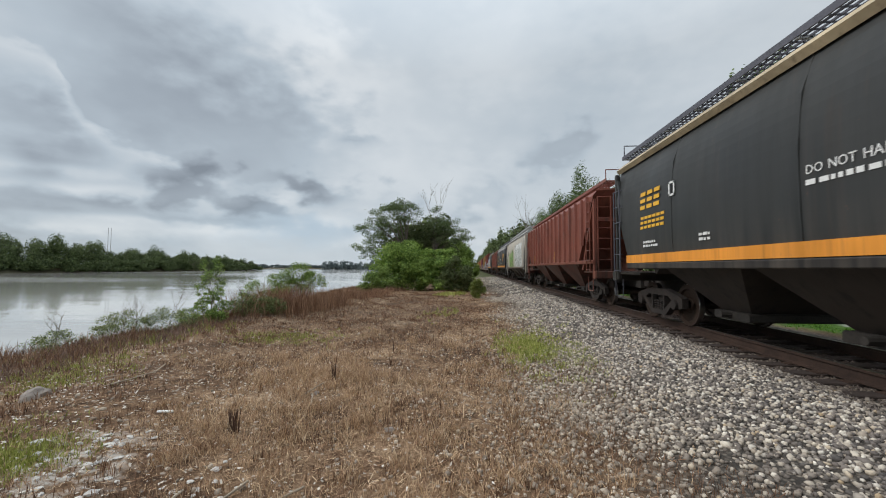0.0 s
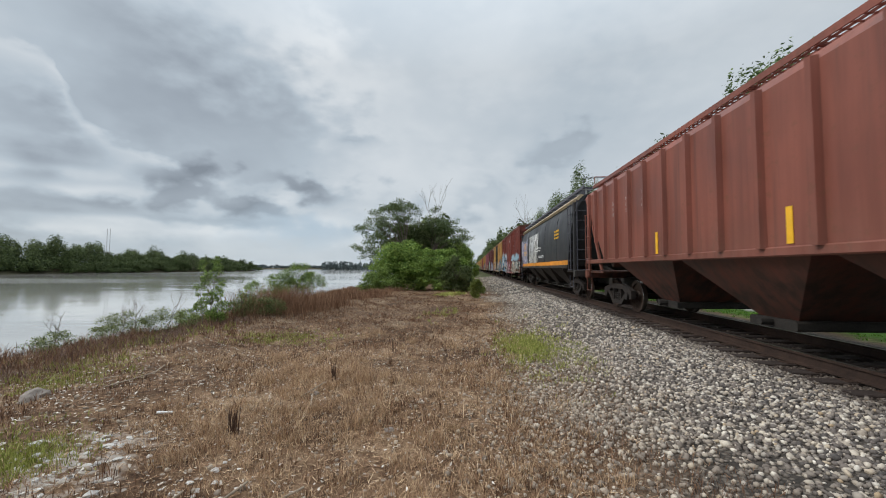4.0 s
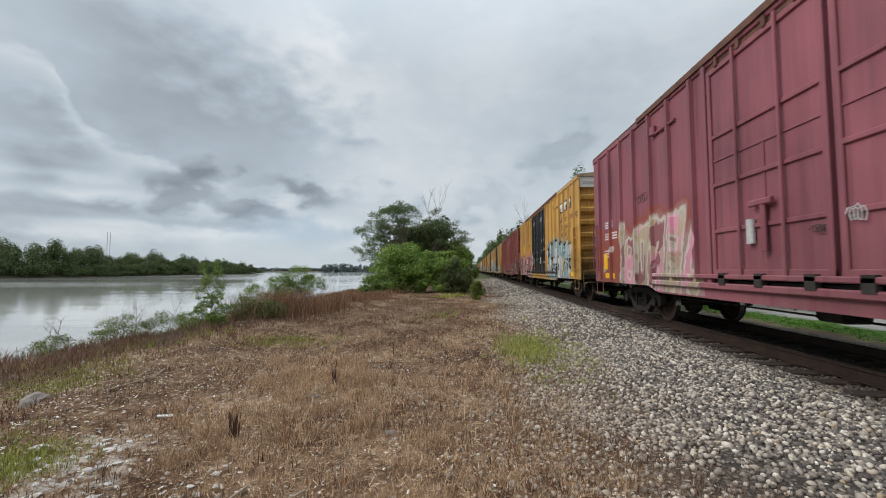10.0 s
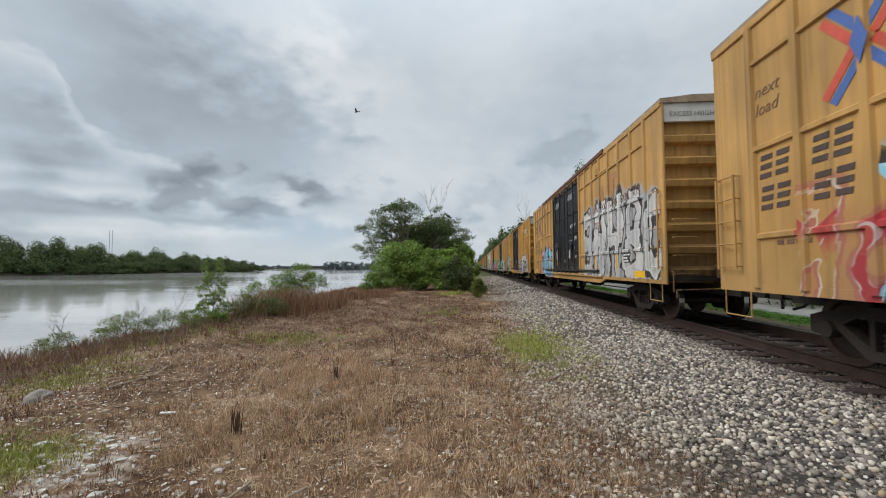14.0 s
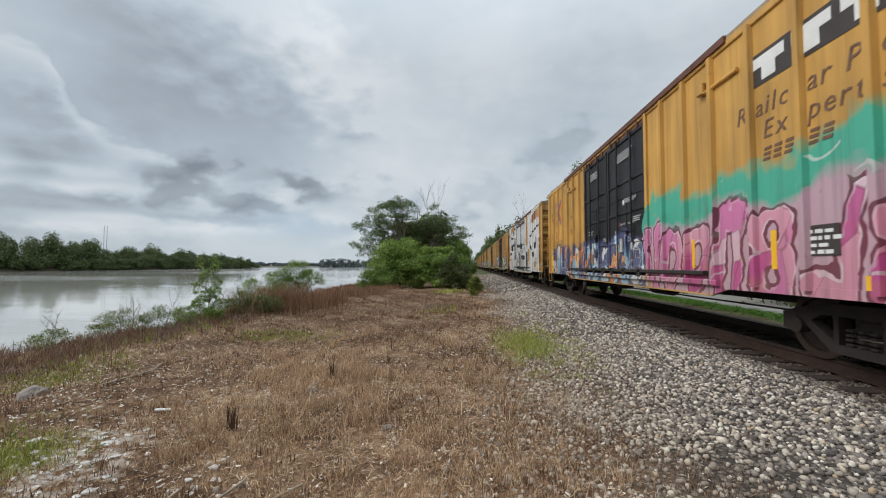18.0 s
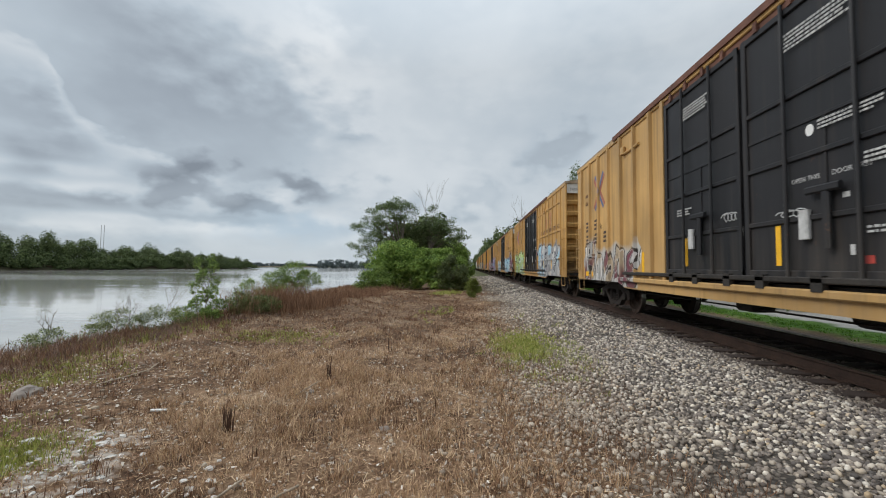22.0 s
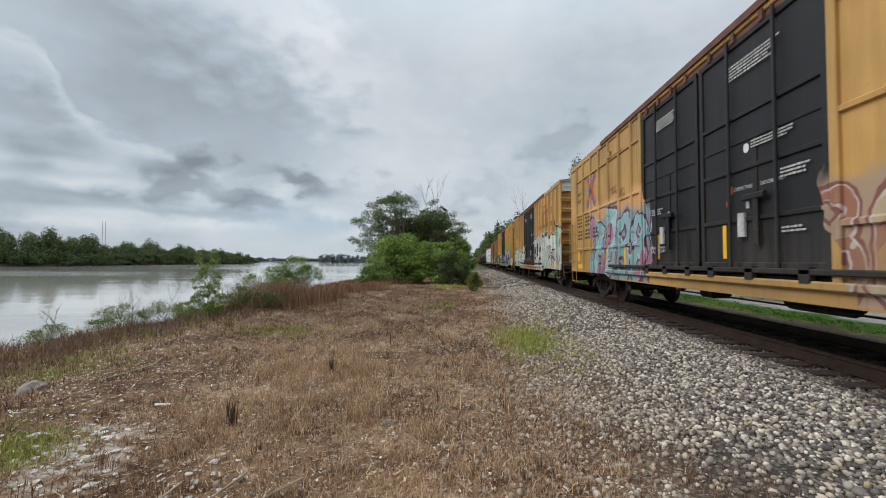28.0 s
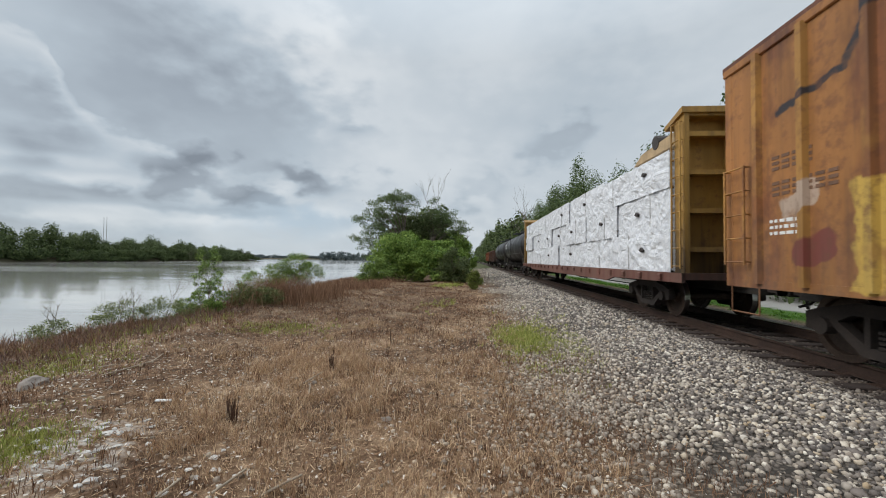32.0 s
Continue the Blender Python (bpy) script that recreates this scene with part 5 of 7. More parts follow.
def words(parent, text, size, y, z, mat, x, clear=(), lean=0.0, gap=.05):
    """Letter by letter, stepping over the posts at the given places."""
    for ch in text:
        if ch == " ":
            y -= size * .35
            continue
        ob = lettering(ch, size, (x, y, z), mat, parent, lean=lean)
        w = max(-v.co.y for v in ob.data.vertices)
        for p in clear:
            if y - w < p + .06 and y > p - .06:
                y = p - .065
        ob.location = (x, y, z)
        y -= w + size * gap


def blocks(parent, y, z, count, h, w, mat, x, lean=.12, step=1.35, name="marking"):
    """Plain leaning bars where a number or a mark stands, three stacked for each sign."""
    for k in range(count):
        a, s = y - k * w * step, Solid()
        for lo, hi in ((0, .22), (.39, .61), (.78, 1.0)):
            s.prism([(a - w - lean * h * lo, z + lo * h), (a - lean * h * lo, z + lo * h), (a - lean * h * hi, z + hi * h), (a - w - lean * h * hi, z + hi * h)], 0, x, x + .006)
        part(name, s, mat, parent)


def small_print(parent, y, z, rows, length, h, mat, x=-1.637, name="stencil"):
    s = Solid()
    rr = random.Random(int(y * 100 + z * 10))
    for k in range(rows):
        a, zz = y, z - k * h * 1.7
        while a > y - length * rr.uniform(.75, 1):
            w = h * rr.uniform(.7, 2.4)
            s.box(x, x + .006, a - w, a, zz, zz + h * rr.uniform(.8, 1))
            a -= w + h * rr.uniform(.4, .9)
    return tagged(part(name, s, mat, parent), kind="stuff")


def ladder(root, x0, y0, y1, z0, z1, rungs, mat, off=.09, face="side"):
    s = Solid()
    for k in range(rungs):
        z = z0 + (z1 - z0) * k / (rungs - 1)
        if face == "side":
            s.rod([(x0, y0, z), (x0 - off, y0, z), (x0 - off, y1, z), (x0, y1, z)], .013, 6)
        else:
            s.rod([(y0, x0, z), (y0, x0 - off, z), (y1, x0 - off, z), (y1, x0, z)], .013, 6)
    for y in (y0, y1) if off != .1 else ():
        if face == "side":
            s.box(x0 - off - .012, x0 - off + .012, y - .02, y + .02, z0 - .05, z1 + .02)
        else:
            s.box(y - .02, y + .02, x0 - off - .012, x0 - off + .012, z0 - .05, z1 + .02)
    return part("ladder", s, mat, root)


def stirrup(root, y0, y1, mat, x=-1.60, z0=.92, z1=.52):
    part("step", Solid().rod([(x, y0, z0), (x, y0, z1), (x, y1, z1), (x, y1, z0)], .012, 6), mat, root)


def under_gear(root, L, tc, mat=None):
    s = Solid().box(-.22, .22, -.3, L + .3, .66, .98)
    for y in np.arange(tc + 1.8, L - tc - 1.6, 1.45):
        s.box(-1.42, 1.42, y, y + .1, .80, 1.0)
    part("center_sill", s, UNDER_BLACK, root)
    tank = Solid().tube((-.55, L * .42, .72), (-.55, L * .42 + 1.0, .72), .2, 12)
    part("air_tank", tank, UNDER_BLACK, root)
    part("brake_valve", Solid().soft(-.9, -.5, L * .56, L * .56 + .4, .55, .9, .05), UNDER_BLACK, root)
    part("brake_rod", Solid().tube((-.75, tc + 1.2, .60), (-.75, L - tc - 1.2, .60), .018, 6), UNDER_BLACK, root)
    for sign, y in ((1, 0.0), (-1, L)):
        part("coupler", shared(("coupler", sign), lambda: coupler_mesh(sign)), None, root).location = (0, y - .0, 0)
        part("brake_hose", shared(("hose", sign), lambda: hose_mesh(sign)), None, root).location = (0, y, 0)
    add_truck(root, tc)
    add_truck(root, L - tc)


LOGO_BLUE = plain("logo_blue", (0.07, 0.13, 0.36), .55, 0, .2, 4)
LOGO_RED = plain("logo_red", (0.56, 0.085, 0.05), .55, 0, .2, 4)
FADED_RED = plain("faded_red_lettering", (0.36, 0.12, 0.085), .6, 0, .3, 5)
DULL_BLUE = plain("faded_blue_lettering", (0.12, 0.15, 0.27), .6, 0, .3, 5)
INK_BROWN = plain("worn_dark_lettering", (0.075, 0.050, 0.038), .65, 0, .35, 8)
DULL_RED = plain("dull_red_spray", (0.28, 0.05, 0.05), .6, 0, .3, 6)
GHOST_RED = plain("ghost_red_lettering", (0.43, 0.20, 0.085), .6, 0, .3, 5)
CHALK = plain("chalky_white_stencil", (0.46, 0.46, 0.45), .7, 0, .3, 9)
FADED_INK = plain("faded_brown_lettering", (0.16, 0.085, 0.05), .65, 0, .35, 6)
PALE_INK = plain("worn_grey_lettering", (0.20, 0.19, 0.18), .65, 0, .3, 6)
DIM_WHITE = plain("dull_white_panel", (0.62, 0.60, 0.56), .65, 0, .2, 3)


def arrows_logo(root, y, z, k=1.0, x=-1.637, inks=None, proud=.06):
    """Four pairs of arms, blue and red, that meet in a blue lozenge."""
    blue, red = inks or (LOGO_BLUE, LOGO_RED)

    def slab(pts, mat, at_x):
        part("logo_mark", Solid().prism([(y - a * k, z + b * k) for a, b in pts], 0, at_x, at_x + .004), mat, root)
    for sx in (-1, 1):
        for sz in (-1, 1):
            for side, mat in ((.085, blue), (-.085, red)):
                arm = [(.10, side - .068), (.86, side - .068), (.86, side + .068), (.10, side + .068)]
                slab([(sx * (.653 * f - .757 * n_), sz * (.757 * f + .653 * n_)) for f, n_ in arm], mat, x)
    slab([(-.13, 0), (0, .34), (.13, 0), (0, -.34)], blue, x - proud)


DOOR_PARTS = ("door", "panel_joint", "door_frame", "door_rib", "lock_bar", "lever", "far_door")
# these take a slightly darkened body colour, standing in for post shadow lines
SHADED_PARTS = ("side_post", "side_rail", "ladder", "step", "hand_rail", "cut_lever", "grab_iron")


def boxcar(u, label, base, door, pieces, style="smooth", L=18.75, H=5.12, door_span=(6.95, 12.0), logo=None, placard="EXCESS HEIGHT CAR", group="boxcars of the train",
           rust=.35, seed=0, posts=None, tape=True, load=True, dust=.5, doortype="plug", ink=None, patches=0.0, strokes=(), rib=None, end=None):
    root = holder("boxcar", label, "boxcar", group)
    CARS.append((root, u))
    paint = rib_paint = car_paint("boxcar_paint", None, pieces, rust, .5, dust, patches, .35, strokes)
    door_paint = paint
    X, z0 = 1.585, .93
    d0, d1 = door_span
    rr = random.Random(seed + 17)
    # sides
    for a, b in ((0.0, d0), (d1, L)):
        part("side_wall", Solid().box(-X, -X + .05, a, b, z0, H - .10), paint, root)
    part("side_wall", Solid().box(X - .05, X, 0, d0, z0, H - .1).box(X - .05, X, d1, L, z0, H - .1), paint, root)
    part("floor", Solid().box(-X + .05, X - .05, .04, L - .04, .98, 1.10), UNDER_BLACK, root)
    # ends, pressed into deep horizontal corrugations
    for sgn, y in ((1, 0.0), (-1, L)):
        prof, n = [], 7
        prof.append((y + sgn * .17, z0))
        lo, hi = 1.05, H - .56
        for k in range(n):
            a = lo + (hi - lo) * k / n
            st = (hi - lo) / n
            prof += [(y + sgn * .17, a), (y + sgn * .03, a + st * .10), (y + sgn * .0, a + st * .36), (y + sgn * .17, a + st * .52)]
        prof += [(y + sgn * .17, H - .10), (y + sgn * .22, H - .10)]
        prof += [(y + sgn * .22, z0)]
        part("end_wall", Solid().prism(prof, 0, -X + .05, X - .05), paint, root)
        part("end_panel", Solid().box(-X + .05, X - .05, *sorted((y + sgn * .03, y + sgn * .12)), H - .54, H - .12), DIM_WHITE if placard else paint, root, "dull white panel" if placard else "")
        for sx in (-1, 1):
            part("corner_post", Solid().soft(*sorted((sx * (X - .06), sx * (X + .012))), *sorted((y - sgn * .01, y + sgn * .17)), z0 - .02, H - .06, .02), paint, root)
    if placard:
        lettering(placard, .15, (-1.40, .022, H - .42), PALE_INK, root, turn="end")
    # roof with seams, eaves and top chord
    ring = [(-X - .03, H - .12), (-X - .03, H - .02), (-.9, H + .05), (.9, H + .05), (X + .03, H - .02), (X + .03, H - .12)]
    roof = Solid().prism(ring, 1, -.02, L + .02)
    for y in np.arange(1.2, L - .5, 1.28):
        roof.box(-1.5, 1.5, y, y + .07, H + .0, H + .085)
    part("roof", roof, EAVE_TAN if door is not None and doortype == "plug" else EAVE_RUST, root)
    part("top_chord", Solid().soft(-X - .035, -X + .01, 0, L, H - .20, H - .07, .015), paint, root)
    part("eave_rail", Solid().box(-X - .075, -X - .02, d0 - 3.1, d1 + 2.9, H - .13, H - .01), EAVE_RUST, root, "rust-brown eave strip")
    # posts and rails
    if posts is None:
        posts = [.9, 1.75, 2.65, 3.52, 4.38, 5.25, 6.1] if style == "panel" else [.62, 1.55, 2.45, 3.35, 4.3, 5.2, 6.1]
    ys = [y for p in posts for y in (p, L - p) if not d0 - .15 < y < d1 + .15]
    for y in ys:
        w, dp = (.052, .05) if style == "panel" else (.045, .075)
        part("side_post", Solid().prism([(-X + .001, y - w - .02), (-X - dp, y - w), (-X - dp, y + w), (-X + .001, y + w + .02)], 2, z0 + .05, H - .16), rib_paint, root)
    if style == "panel":
        for a, b in ((.95, d0 - .12), (d1 + .12, L - .95)):
            for z in (1.74, 3.05, 4.37):
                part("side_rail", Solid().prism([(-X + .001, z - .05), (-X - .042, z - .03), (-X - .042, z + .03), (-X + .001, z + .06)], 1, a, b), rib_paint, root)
    for y in (d0 - .06, d1 + .06):
        part("door_post", Solid().soft(-X - .06, -X + .02, y - .06, y + .06, z0 + .12, H - .14, .015), paint, root)
    # side sill: shallow over the trucks, deeper between them
    sill = [(0.1, z0 + .1), (0.1, z0 - .02), (4.0, z0 - .02), (4.5, z0 - .16), (L - 4.5, z0 - .16), (L - 4.0, z0 - .02), (L - .1, z0 - .02), (L - .1, z0 + .1)]
    part("side_sill", Solid().prism(sill, 0, -X - .012, -X + .06), paint, root)
    part("side_sill", Solid().prism(sill, 0, X - .06, X + .012), paint, root)
    part("sill_ledge", Solid().soft(-X - .09, -X - .005, 4.2, L - 4.2, z0 + .02, z0 + .13, .02), paint, root)
    # doors
    if doortype == "plug":
        mid = (d0 + d1) / 2 + .12
        part("door_track", Solid().soft(-X - .10, -X + .0, d0 - 2.4, d1 + 2.2, z0 + .20, z0 + .28, .015), door_paint if door is None else UNDER_BLACK, root)
        part("door_header", Solid().box(-X + .0, -X + .08, d0, d1, H - .34, H - .1), EAVE_RUST, root)
        for a, b in ((d0 + .02, mid - .04), (mid + .04, d1 - .02)):
            zb, zt = z0 + .26, H - .30
            dr = part("door", Solid().box(-X + .005, -X + .05, a, b, zb, zt), door_paint, root)
            fr = Solid().soft(-X - .035, -X + .01, a, a + .09, zb, zt, .012).soft(-X - .035, -X + .01, b - .09, b, zb, zt, .012)
            fr.soft(-X - .03, -X + .01, a, b, zb, zb + .1, .012).soft(-X - .03, -X + .01, a, b, zt - .1, zt, .012)
            part("door_frame", fr, door_paint, dr)
            for z in (1.95, 2.75, 3.60):
                part("door_rib", Solid().soft(-X - .028, -X + .01, a + .08, b - .08, z - .035, z + .035, .01), door_paint, dr)
            for f in (.30, .68):
                y = a + (b - a) * f
                part("lock_bar", Solid().tube((-X - .055, y, zb - .06), (-X - .055, y, zt + .06), .026, 8), door_paint, dr)
            y = a + (b - a) * .45
            part("lever", Solid().soft(-X - .09, -X - .03, y - .05, y + .05, 1.55, 2.25, .02).soft(-X - .1, -X - .04, y - .2, y + .25, 2.22, 2.32, .02), door_paint, dr)
            y = a + (b - a) * .58
            part("latch_box", Solid().soft(-X - .07, -X + .004, y - .07, y + .07, 1.68, 2.05, .02), CHALK, dr, "pale worn latch box")
            part("panel_joint", Solid().soft(-X - .012, -X + .008, a + .09, b - .09, 3.16, 3.20, .004).soft(-X - .012, -X + .008, y - .30, y - .26, 1.98, 3.16, .004), door_paint, dr)
            for f in (.12, .5, .86):
                y = a + (b - a) * f
                part("roller", Solid().box(-X - .10, -X - .02, y - .08, y + .08, z0 + .10, z0 + .30), UNDER_BLACK, dr)
            for k in range(4):
                y = a + (b - a) * (.15 + .24 * k)
                part("hanger", Solid().box(-X - .05, -X + .0, y - .04, y + .04, zt - .02, zt + .14), EAVE_RUST, dr)
        if door is not None and door[0] < .2:
            small_print(root, d0 + .28 + 1.5, 4.42, 5, 1.1, .030, CHALK, -X - .0375)
            small_print(root, mid + .45 + 1.2, 4.42, 5, .9, .030, CHALK, -X - .0375)
            small_print(root, d0 + 1.3, 3.10, 3, .8, .026, CHALK, -X - .03)
            small_print(root, d0 + .75, 2.55, 3, .45, .030, CHALK, -X - .03)
            small_print(root, d0 + .75, 1.75, 2, .4, .030, CHALK, -X - .03)
            small_print(root, mid + 1.9, 2.45, 3, .45, .030, CHALK, -X - .03)
            xd = -X + .003
            lettering("OPEN THIS", .085, (xd, d0 + 1.75, 2.42), CHALK, root)
            lettering("DOOR FIRST", .085, (xd, d0 + 1.17, 2.42), CHALK, root)
            ring = [(d0 + 1.45 + .06 * math.cos(a), 3.05 + .075 * math.sin(a)) for a in np.linspace(0, 6.28, 17)[:-1]]
            part("door_sign", Solid().prism(ring, 0, xd - .002, xd + .004), WHITE_PAINT, root, "white round sign")
            for k in range(5):
                y, z = rr.uniform(d0 + .3, d1 - .3), rr.uniform(1.35, 2.4)
                part("sticker", Solid().box(-X - .001, xd, y, y + rr.uniform(.04, .11), z, z + rr.uniform(.05, .14)), CHALK if k % 4 else RED_PAINT, root)
            for y in (d0 + 1.95, mid + 1.6):
                part("reflector", Solid().box(-X - .001, xd, y, y + .09, 1.35, 1.9), YELLOW_TAPE, root)
    else:
        slide = Solid().box(-X + .02, -X + .06, d0, d1, z0 + .1, H - .25)
        n = 17
        for k in range(n):
            z = z0 + .25 + (H - .6 - z0) * k / n
            st = (H - .6 - z0) / n
            slide.prism([(-X + .02, z), (-X - .05, z + st * .25), (-X - .05, z + st * .5), (-X + .02, z + st * .75)], 1, d0 + .18, d1 - .1)
        dr = part("door", slide, door_paint, root)
        part("door_frame", Solid().soft(-X - .06, -X + .02, d0, d0 + .16, z0 + .1, H - .22, .02), door_paint, dr)
        part("door_frame", Solid().soft(-X - .06, -X + .02, d1 - .1, d1, z0 + .1, H - .22, .02), door_paint, dr)
        part("door_track", Solid().soft(-X - .10, -X + .0, d0 - 3.0, d1 + 1.0, z0 + .04, z0 + .14, .015), EAVE_RUST, root)
        part("lever", Solid().soft(-X - .11, -X - .03, d1 - .5, d1 - .42, 1.5, 2.2, .02), door_paint, dr)
    part("far_door", Solid().box(X - .05, X + .02, d0, d1, z0 + .2, H - .25), door_paint, root)
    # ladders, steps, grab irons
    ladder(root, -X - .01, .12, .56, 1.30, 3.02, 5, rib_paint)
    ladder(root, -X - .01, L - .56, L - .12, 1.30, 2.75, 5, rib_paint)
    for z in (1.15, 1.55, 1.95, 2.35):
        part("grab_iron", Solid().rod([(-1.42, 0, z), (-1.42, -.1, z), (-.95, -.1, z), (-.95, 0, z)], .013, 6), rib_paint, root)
    part("brake_platform", Solid().box(-.55, 1.0, -.32, .02, 1.28, 1.34).box(-.5, -.42, -.3, .02, 1.05, 1.3).box(.9, .98, -.3, .02, 1.05, 1.3), paint, root)
    bw = part("brake_wheel", Solid().lathe([(.28, -.02), (.31, 0), (.28, .02), (.26, 0), (.28, -.02)], (0, 0, 0), 18).box(-.015, .015, -.27, .27, -.02, .02).box(-.015, .015, -.02, .02, -.27, .27), paint, root)
    bw.location, bw.rotation_euler = (.35, -.16, 2.35), (0, 0, radians(90))
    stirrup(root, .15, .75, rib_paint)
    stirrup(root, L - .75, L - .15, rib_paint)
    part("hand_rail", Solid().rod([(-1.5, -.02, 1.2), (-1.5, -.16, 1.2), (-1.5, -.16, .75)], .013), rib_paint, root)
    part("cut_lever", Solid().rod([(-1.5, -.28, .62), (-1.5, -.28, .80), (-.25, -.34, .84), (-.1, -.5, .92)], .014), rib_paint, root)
    # hatch bracket under the eave
    for y in (4.55, L - 4.55):
        part("bracket", Solid().soft(-X - .10, -X + .0, y - .09, y + .09, H - .72, H - .52, .03).soft(-X - .06, -X + .0, y - .95, y + .05, H - .74, H - .67, .02), paint, root)
    # reflective tape and stencils
    if tape:
        xs_ = -X - .006
        for y, z, w, h in ((1.35, 1.02, .75, .17), (3.0, 1.25, .10, .55), (5.0, 1.25, .10, .55), (L - 1.0, 1.3, .34, .5), (L - 1.35, 1.02, .8, .17), (L - 4.2, 1.2, .12, .5), (L - 5.6, 1.2, .12, .5)):
            if rr.random() < .75:
                part("reflector", Solid().box(xs_, xs_ + .005, y - w / 2, y + w / 2, z, z + h), YELLOW_TAPE, root)
        part("placard", Solid().box(xs_ - .004, xs_ + .004, 2.0, 2.42, 1.42, 1.80), BLACK_PAINT, root, "black stencil plate")
        small_print(root, 2.40, 1.70, 4, .38, .05, WHITE_PAINT, xs_ - .008)
    if logo is not None:
        x = -X - .008
        mark_at = (L - 2.65, 3.77) if style == "panel" else (L - 2.45, 3.80)
        mark_inks = (LOGO_BLUE, LOGO_RED) if seed in (2, 5, 7, 11, 15, 19, 20, 21) else (DULL_BLUE, FADED_RED)
        if logo in ("wide", "faint"):
            ink, name_ink = (FADED_INK, FADED_RED) if logo == "wide" else (FADED_INK, GHOST_RED)
            arrows_logo(root, *mark_at, .80, x, mark_inks)
            words(root, "RAILCAR POOLING EXPERTS", .29, 5.8, 3.17, ink, x + .004, ys, gap=.02)
            for a, b, lo, hi in ((4.55, 3.75, 3.95, 4.15), (4.28, 4.02, 3.45, 3.95), (3.62, 2.85, 3.95, 4.15), (3.36, 3.10, 3.45, 3.95), (2.7, 2.3, 3.45, 3.8), (2.2, 1.8, 3.8, 4.15)):
                if logo == "wide" or 2.9 < a < 4.3:
                    part("logo_mark", Solid().box(x, x + .004, b, a, lo, hi), name_ink, root, "faded red company mark")
        elif logo in ("box", "box_low"):
            arrows_logo(root, *mark_at, .80, x, mark_inks)
            p0, pz, ts, ty = (1.2, 3.95, .38, 3.6) if logo == "box" else (.65, 3.77, .25, 2.75)
            part("logo_plate", Solid().box(x, x + .004, p0, p0 + 2.2, pz, pz + .48), BLACK_PAINT, root, "black logo band")
            for k in range(3):
                a = p0 + 2.08 - k * .7
                part("logo_mark", Solid().prism([(a - .58, pz + .26), (a - .58, pz + .42), (a, pz + .42), (a, pz + .26), (a - .16, pz + .26), (a - .16, pz + .06), (a - .42, pz + .06), (a - .42, pz + .26)], 0, x - .004, x), WHITE_PAINT, root)
            words(root, "Railcar Pooling", ts, ty + .1, pz - .45, FADED_INK, x + .004, ys, .2)
            words(root, "Experts", ts, ty - .45, pz - .45 - ts * .95, FADED_INK, x + .004, ys, .2)
            blocks(root, ty - .45, pz - .45 - ts * 1.8, 6, ts * .5, ts * .34, FADED_INK, x, .2, 1.5)
        if load:
            lettering("next", .26, (x + .004, L - .97, 3.80), FADED_INK, root, lean=.25)
            lettering("load", .26, (x + .004, L - .97, 3.53), FADED_INK, root, lean=.25)
        for e, z in ((L - 1.02, 2.58), (L - 1.92, 2.58), (L - 1.02, 2.12), (L - 1.92, 2.12), (L - 2.80, 2.12)):
            blocks(root, e, z, 2, .34, .22, INK_BROWN, x)
        small_print(root, L - 1.3, 1.72, 2, .7, .07, FADED_INK, x)
    else:
        x = -X - .006
        pen = ink or WHITE_PAINT
        for e in (2.1, L - 1.0):
            blocks(root, e, 2.58, 4, .20, .13, pen, x, 0)
            blocks(root, e, 2.22, 6, .20, .13, pen, x, 0)
        small_print(root, L - .95, 1.85, 3, .6, .05, WHITE_PAINT, x)
        small_print(root, d0 + 1.9, 4.3, 4, .9, .034, CHALK, -X - .0375)
    if doortype == "plug":
        for k in range(2):
            scribble(root, rr.uniform(d0 + 1.2, d1 - .4), rr.uniform(1.35, 2.1), rr.uniform(.18, .40), rr.uniform(.12, .28), CHALK if k or door is not None else BLACK_PAINT, -X - .034, seed * 7 + k, .007)
        for k in range(2):
            scribble(root, rr.choice((rr.uniform(1.4, 5.5), rr.uniform(13.4, 17.2))), rr.uniform(2.5, 3.3), rr.uniform(.3, .6), rr.uniform(.15, .35), BLACK_PAINT if k else DULL_RED, -X - .006, seed * 11 + k, .007)
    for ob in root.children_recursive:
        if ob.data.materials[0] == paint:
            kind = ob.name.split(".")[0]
            c = door if door is not None and kind in DOOR_PARTS else (rib or tuple(q * .93 for q in base)) if kind in SHADED_PARTS else end or base if kind in ("end_wall", "end_panel") else base
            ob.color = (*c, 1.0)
    under_gear(root, L, 2.35 if L > 17 else 2.1)
    return root


EAVE_TAN = rust_metal("weathered_tan_roof_edge", (0.20, 0.13, 0.075), (0.44, 0.34, 0.23), .8, .0)
EAVE_RUST = rust_metal("rusty_roof_edge", (0.075, 0.032, 0.022), (0.19, 0.085, 0.055), .8, .1)


